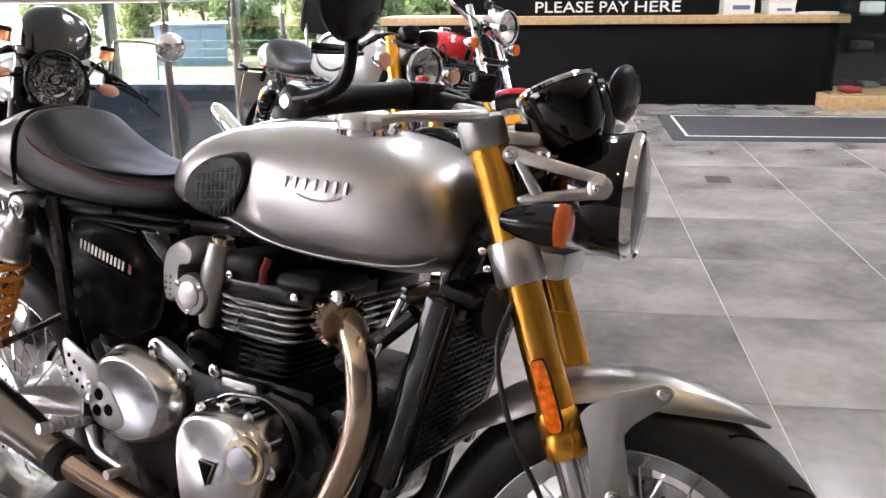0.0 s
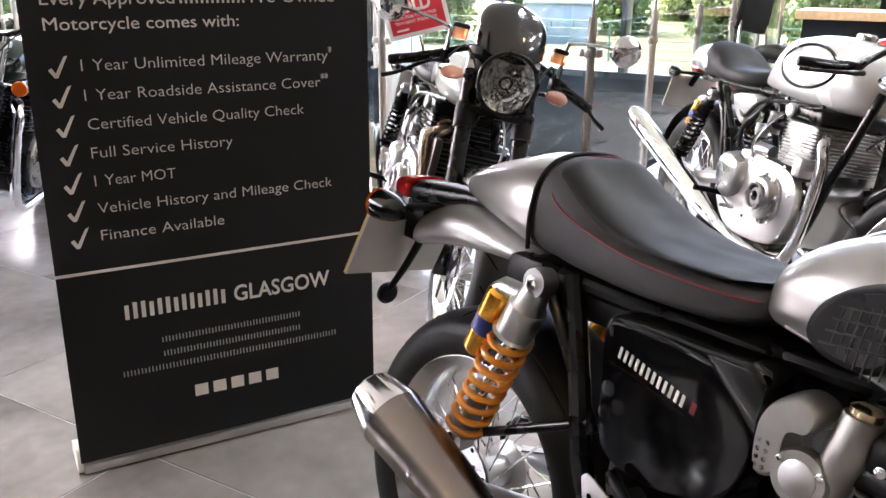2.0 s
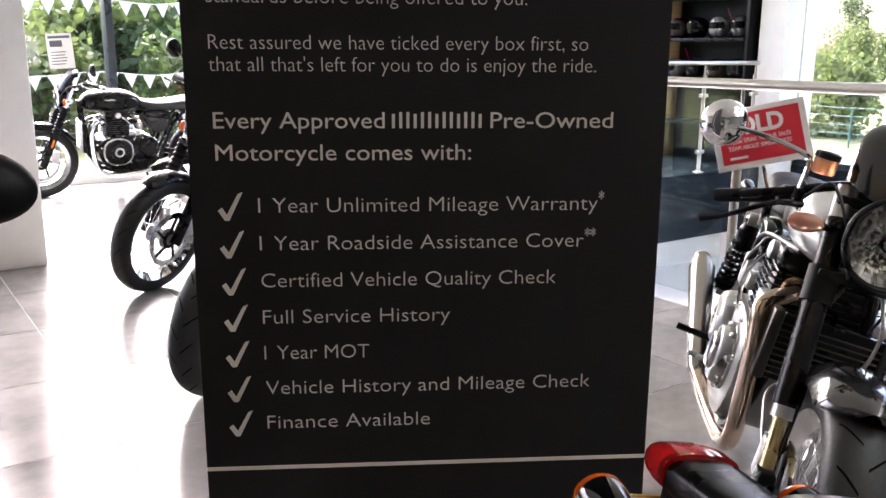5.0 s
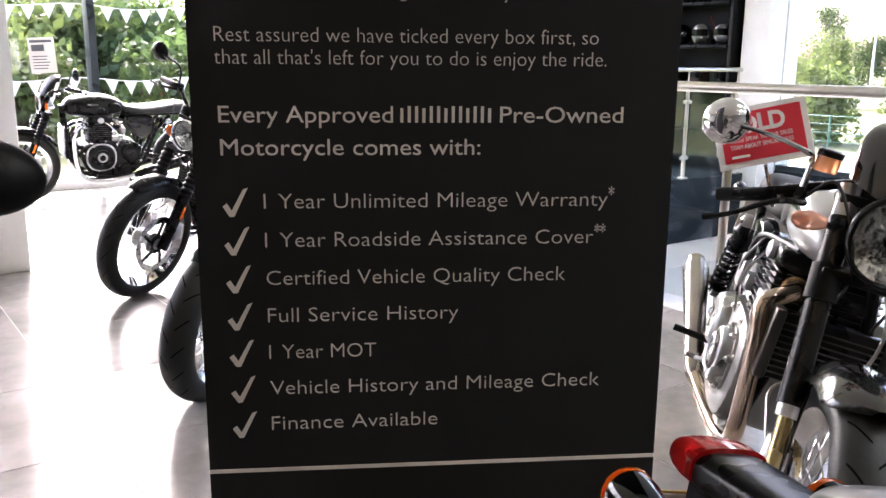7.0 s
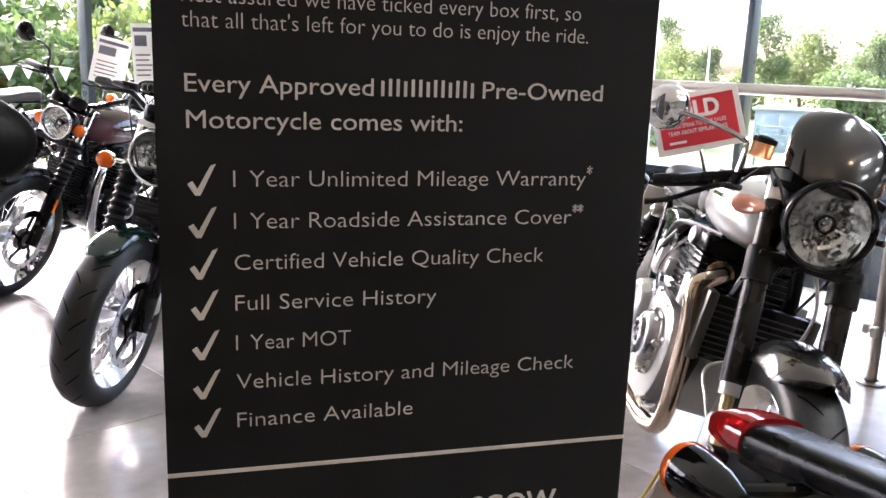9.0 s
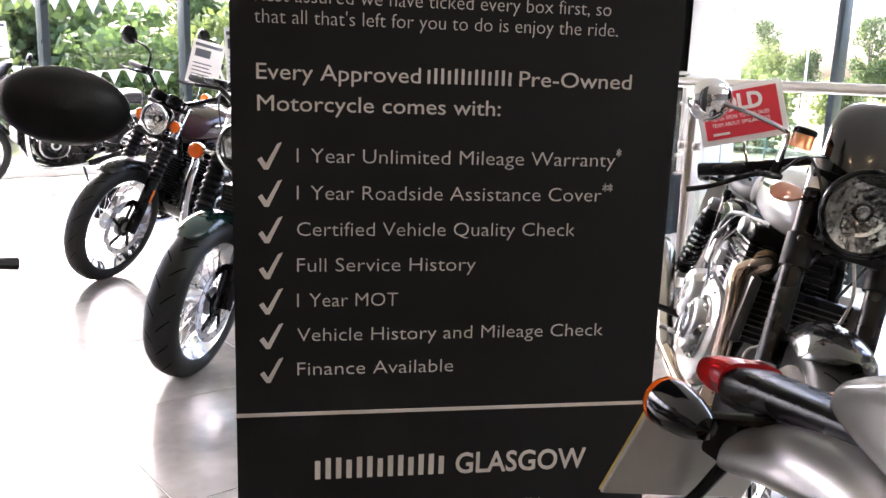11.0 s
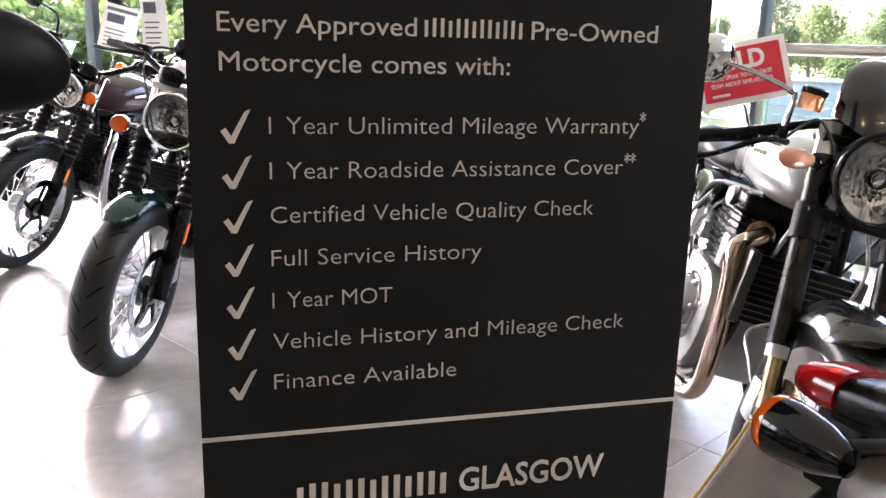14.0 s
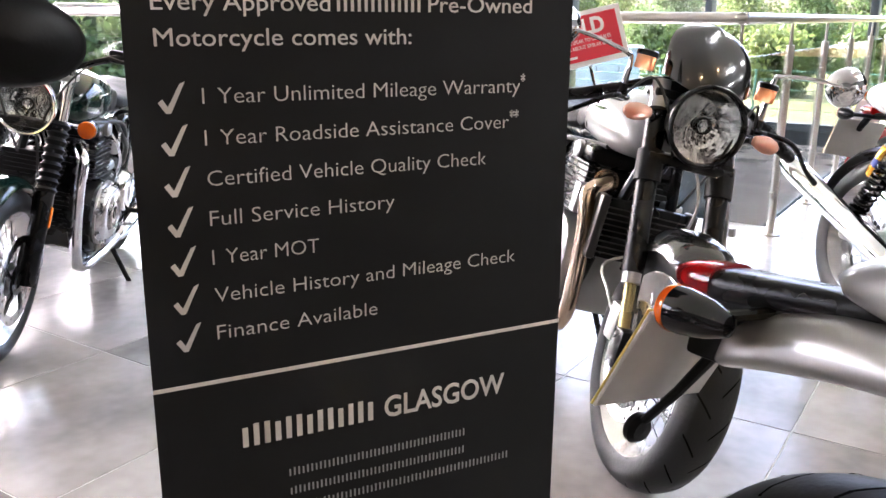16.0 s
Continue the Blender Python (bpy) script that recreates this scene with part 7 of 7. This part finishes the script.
def crown(seed, w, h, leaves, lobes):
    """Leaf quads gathered in uneven clumps."""
    rnd = random.Random(seed)
    cl = []
    for _ in range(lobes):
        a, r, z = rnd.uniform(0, 2 * math.pi), w * 0.5 * math.sqrt(rnd.random()) * 0.8, rnd.random()
        r *= 1.05 - 0.7 * abs(z - 0.4)
        cl.append((r * math.cos(a), r * math.sin(a), h * z, rnd.uniform(0.13, 0.26) * w))
    vs, fs = [], []
    for _ in range(leaves):
        x, y, z, s = rnd.choice(cl)
        d = Vector((rnd.gauss(0, 1), rnd.gauss(0, 1), rnd.gauss(0, 0.8))).normalized() * s * rnd.uniform(0.55, 1.0)
        c = Vector((x, y, z)) + d
        a = Vector((rnd.gauss(0, 1), rnd.gauss(0, 1), rnd.gauss(0, 1))).normalized()
        b = a.cross(Vector((rnd.gauss(0, 1), rnd.gauss(0, 1), rnd.gauss(0, 1)))).normalized()
        k = rnd.uniform(0.10, 0.22) * (0.6 + 0.08 * w)
        i = len(vs)
        vs += [tuple(c - a * k), tuple(c + b * k * 0.6), tuple(c + a * k), tuple(c - b * k * 0.6)]
        fs.append((i, i + 1, i + 2, i + 3))
    return vs, fs


def tree(seed, w, h, stem, leaf):
    rnd = random.Random(seed)
    t = thing("tree", pose(0, 0, 0), "leafy green deciduous tree outside the window", "tree", "trees outside")
    limbs = [tube(curve([(0, 0, 0), (0.1, 0.05, stem), (0.0, 0.1, stem + h * 0.7)]), [0.035 * h, 0.024 * h, 0.006 * h], 8)]
    for k in range(6):
        a, z = k * 1.1 + rnd.random(), stem * 0.9 + h * 0.08 * k
        limbs.append(tube(curve([(0, 0, z), (math.cos(a) * w * 0.2, math.sin(a) * w * 0.2, z + h * 0.12), (math.cos(a) * w * 0.38, math.sin(a) * w * 0.38, z + h * 0.3)], 4), [0.012 * h, 0.009 * h, 0.003 * h], 6))
    part("trunk", join(*limbs), BARK, t)
    part("crown", moved(crown(seed, w, h, 5200, 46), Matrix.Translation((0, 0, stem * 0.75))), leaf, t, sharp=180)
    return t


def bush(seed, w, h, leaf):
    t = thing("bush", pose(0, 0, 0), "dense green bush outside the window", "bush", "bushes outside")
    part("stems", join(*[tube([(0.1 * math.cos(k), 0.1 * math.sin(k), -0.1), (w * 0.3 * math.cos(k), w * 0.3 * math.sin(k), h * 0.6)], 0.03, 5) for k in range(6)]), BARK, t)
    part("foliage", moved(crown(seed, w, h, 3600, 34), Matrix.Translation((0, 0, 0.1))), leaf, t, sharp=180)
    return t


t1, t2, t3 = tree(3, 6.0, 6.5, 2.0, LEAF), tree(8, 5.0, 8.0, 2.5, LEAF), tree(12, 7.0, 6.0, 1.6, LEAF2)
b1, b2 = bush(21, 3.6, 2.4, LEAF2), bush(25, 4.4, 3.0, LEAF)
rnd = random.Random(5)


def out(u, v):
    q = HALL @ Vector((u, v, 0))
    return q.x, q.y


first = {id(o): True for o in (t1, t2, t3, b1, b2)}


def plant(o, u, v, s=1.0):
    m = pose(*out(u, v), -1.35, 0, 0, rnd.uniform(0, 360)) @ Matrix.Scale(s, 4)
    if first.pop(id(o), None):
        o.matrix_basis = m
        return o
    c = copy_thing(o, m)
    c.matrix_basis = m
    return c


for k in range(17):       # bank of bushes and trees beyond the long window
    plant((b1, b2, b1)[k % 3], -20 + 2.9 * k + rnd.uniform(-0.6, 0.6), 25 + rnd.uniform(-1, 2.5), rnd.uniform(0.85, 1.15))
for k in range(12):
    plant((t1, t2, t3)[k % 3], -24 + 4.6 * k + rnd.uniform(-1, 1), 36 + rnd.uniform(-2, 3), rnd.uniform(0.55, 0.75))
for k in range(9):        # beyond the far window, with gaps of open grass
    plant((b1, b2)[k % 2], 30 + rnd.uniform(-3, 6), -10 + 4.6 * k + rnd.uniform(-1, 1), rnd.uniform(0.6, 0.95))
for k in range(15):
    plant((t1, t2, t3)[k % 3], 54 + rnd.uniform(-4, 8), -30 + 5.6 * k + rnd.uniform(-2, 2), rnd.uniform(0.42, 0.72))

for k in range(16):       # a second, taller row closes the view on both sides
    plant((t3, t1, t2)[k % 3], -30 + 4.4 * k + rnd.uniform(-1, 1), 43 + rnd.uniform(-2, 3), rnd.uniform(0.6, 0.85))
for k in range(12):
    plant((b2, b1)[k % 2], -18 + 3.6 * k + rnd.uniform(-0.8, 0.8), 29.0 + rnd.uniform(-0.8, 1.2), rnd.uniform(1.15, 1.5))
for k in range(17):
    plant((t3, t1, t2)[k % 3], 70 + rnd.uniform(-3, 6), -34 + 5.4 * k + rnd.uniform(-1.5, 1.5), rnd.uniform(0.5, 0.85))
for k in range(14):
    plant((b1, b2)[k % 2], 46 + rnd.uniform(-2, 5), -22 + 4.6 * k + rnd.uniform(-1.5, 1.5), rnd.uniform(0.5, 0.95))

# bunting, cabinet, fence, posts and a parked van outside
FLAG = mat("white_flag_cloth", (0.8, 0.8, 0.8), 0.8, vary=0.03)
for z, n_f in ((2.0, 46), (0.95, 46)):
    bt = thing("bunting", HALL, "string of small white triangular flags outside the window", "bunting", "buntings")
    part("cord", tube([(-6 + 0.27 * k, 14.5, z - 0.06 * math.sin(k * 0.5) ** 2) for k in range(n_f + 1)], 0.006, 5), FLAG, bt)
    fm = mesh_of("flag", slab([(-0.095, 0.0), (0.095, 0.0), (0.0, -0.20)], -0.002, 0.002), FLAG)
    for k in range(n_f):
        same_part("flag", fm, bt, Matrix.Translation((-6 + 0.27 * (k + 0.5), 14.5, z - 0.06 * math.sin(k * 0.5 + 0.25) ** 2 - 0.005)))
CABINET = mat("grey_green_cabinet", (0.19, 0.235, 0.245), 0.5, vary=0.08)
cab = thing("utility_cabinet", HALL @ pose(30, 13.3, -1.35, 0, 0, 20), "grey-green metal utility cabinet on the grass", "cabinet")
part("body", box(-0.6, 1.2, -1.2, 1.2, 0, 1.35, 0.02), CABINET, cab)
part("lid", box(-0.7, 1.3, -1.3, 1.3, 1.35, 1.45, 0.03), CABINET, cab)
for k in range(3):
    dr = part("door", box(-0.615, -0.601, -1.15 + 0.78 * k, -0.42 + 0.78 * k, 0.1, 1.27, 0.005), CABINET, cab)
    part("handle", box(-0.64, -0.616, -0.52 + 0.78 * k, -0.48 + 0.78 * k, 0.6, 0.78, 0.004), MULLION, dr)
WIRE = mat("green_fence_wire", (0.05, 0.14, 0.10), 0.5, vary=0.1)
fence = thing("fence", HALL, "low green mesh fence across the grass", "fence")
for k in range(13):
    part("post", rod((24.5, -14 + 2.6 * k, -1.35), (24.5, -14 + 2.6 * k, -0.2), 0.03, n=8), WIRE, fence)
for z in (-1.2, -0.95, -0.7, -0.45, -0.22):
    part("wire", rod((24.5, -14, z), (24.5, 17.2, z), 0.012, n=5), WIRE, fence)
for u, v in ((58, 12.0), (60, 13.2), (57, 31), (44, 40)):
    lp = thing("street_lamp", pose(*out(u, v), -1.35), "tall pale street lamp post by the road", "street lamp", "street lamps")
    part("pole", rod((0, 0, 0), (0, 0, 6.5), 0.09, 0.05, 10), FLAG, lp)
    part("head", box(-0.1, 0.7, -0.1, 0.1, 6.45, 6.58, 0.03), FLAG, lp)
van = thing("van", pose(*out(62, 14.5), -1.3, 0, 0, 60), "white van parked beyond the road", "van")
part("body", box(-2.3, 1.4, -0.95, 0.95, 0.35, 2.2, 0.12, 3), FLAG, van)
part("cab", body([(1.38, 0.4, 2.1, 0.95), (1.9, 0.4, 1.9, 0.93), (2.3, 0.4, 1.2, 0.9), (2.75, 0.45, 1.0, 0.82)], 6.0, 24), FLAG, van)
for x in (-1.4, 1.9):
    for y in (-0.93, 0.93):
        part("tyre", lathe([(0.33, -0.1), (0.36, -0.06), (0.36, 0.06), (0.33, 0.1), (0.15, 0.1), (0.15, -0.1)], (x, y, 0.36), n=20, ring=True), BARK, van)


# ---------------------------------------------------------------- small things on the counter
PAPER = mat("white_paper", (0.78, 0.78, 0.76), 0.7, vary=0.03)
PAPERBLUE = mat("blue_print", (0.10, 0.14, 0.30), 0.6, vary=0.05)
for k, (v, w, h) in enumerate(((-1.62, 0.30, 0.16), (-2.02, 0.26, 0.10))):
    bx = thing("cardboard_box", HALL @ pose(9.30, v, 0.87, 0, 0, 6 * k), "white printed box on the counter", "box", "boxes on the counter")
    part("body", box(-0.12, 0.12, -w / 2, w / 2, 0, h, 0.004), PAPER, bx)
    part("lid", box(-0.125, 0.125, -w / 2 - 0.005, w / 2 + 0.005, h, h + 0.03, 0.004), PAPER, bx)
    part("print_bar", box(-0.1265, -0.1252, -w * 0.35, w * 0.2, h * 0.3, h * 0.55), PAPERBLUE, bx, "plain blue bar")
papers = thing("paper_stack", HALL @ pose(9.20, -2.38, 0.87, 0, 0, 9), "loose stack of white papers on the counter", "paper")
for k in range(5):
    part("sheet", moved(box(-0.105, 0.105, -0.15, 0.15, 0.004 * k, 0.004 * k + 0.0038), Matrix.Rotation(radians(7 * (k % 3) - 6), 4, "Z")), PAPER, papers)


# ---------------------------------------------------------------- ceiling lamps
# Long panels are added out of view to brighten the floor by the counter.
PANEL_FILL = glow("lamp_glass", (1.0, 0.97, 0.94), 5.2)
lamp = thing("ceiling_light", HALL @ Matrix.Translation((0, 0, TOP)), "long white light panel added on the unseen ceiling to brighten the counter side", "ceiling light", "ceiling lights")
part("frame", box(-0.62, 0.62, -0.17, 0.17, -0.06, -0.001, 0.01), WHITE, lamp)
part("diffuser", box(-0.58, 0.58, -0.13, 0.13, -0.068, -0.061), PANEL_FILL, lamp)
SPOTS = [(u, v) for u in (4.4, 7.4) for v in (-5.4, -2.6, 0.2)]
for u, v in SPOTS[1:]:
    copy_thing(lamp, HALL @ Matrix.Translation((u, v, TOP)))
lamp.matrix_basis = HALL @ Matrix.Translation((*SPOTS[0], TOP))
WARM = glow("warm_lamp_glass", (1.0, 0.66, 0.34), 16.0)
down = thing("downlight", HALL @ Matrix.Translation((0, 0, TOP)), "small round warm downlight set in the ceiling", "ceiling light", "downlights")
part("bezel", lathe([(0.078, 0.0), (0.102, 0.0), (0.104, -0.006), (0.098, -0.012), (0.078, -0.010)], (0, 0, -0.001), (0, 0, 1), 28, True), WHITE, down)
part("lamp_face", lathe([(0.0, -0.004), (0.074, -0.004), (0.074, 0.0), (0.0, 0.0)], (0, 0, -0.002), (0, 0, 1), 24), WARM, down)
DOWNS = [(0.8, -1.5), (-1.4, 0.4), (3.0, -1.9), (-0.6, -3.4), (-3.0, 3.0)]
for u, v in DOWNS[1:]:
    copy_thing(down, HALL @ Matrix.Translation((u, v, TOP)))
down.matrix_basis = HALL @ Matrix.Translation((*DOWNS[0], TOP))


# ---------------------------------------------------------------- floor tiles, one by one
P = 0.70
tile_meshes = {}


def tile_mesh(a, b):
    key = (round(a, 3), round(b, 3))
    if key not in tile_meshes:
        g = 0.0022
        tile_meshes[key] = mesh_of("floor_tile", box(g, a - g, g, b - g, -0.0021, 0.0, 0.0008, 1), TILE)
    return tile_meshes[key]


for i in range(-10, 13):
    for j in range(-16, 10):
        u, v = 1.65 + P * i, 3.65 + P * j
        u1, v1 = min(u + P, FAR_U), min(v + P, LEFT_V - 0.16)
        if u < U0 or v < V0 or u1 - u < 0.1 or v1 - v < 0.1:
            continue
        if v > RAIL_V + 0.06 - 0.01:
            u1 = min(u1, RAIL_U + 0.06)
        elif v1 > RAIL_V + 0.06 and u >= RAIL_U + 0.06:
            v1 = RAIL_V + 0.06
        if u1 - u < 0.05 or v1 - v < 0.05 or (u > RAIL_U + 0.06 and v > RAIL_V + 0.06):
            continue
        same_part("floor_tile", tile_mesh(u1 - u, v1 - v), floor, Matrix.Translation((u, v, 0)))
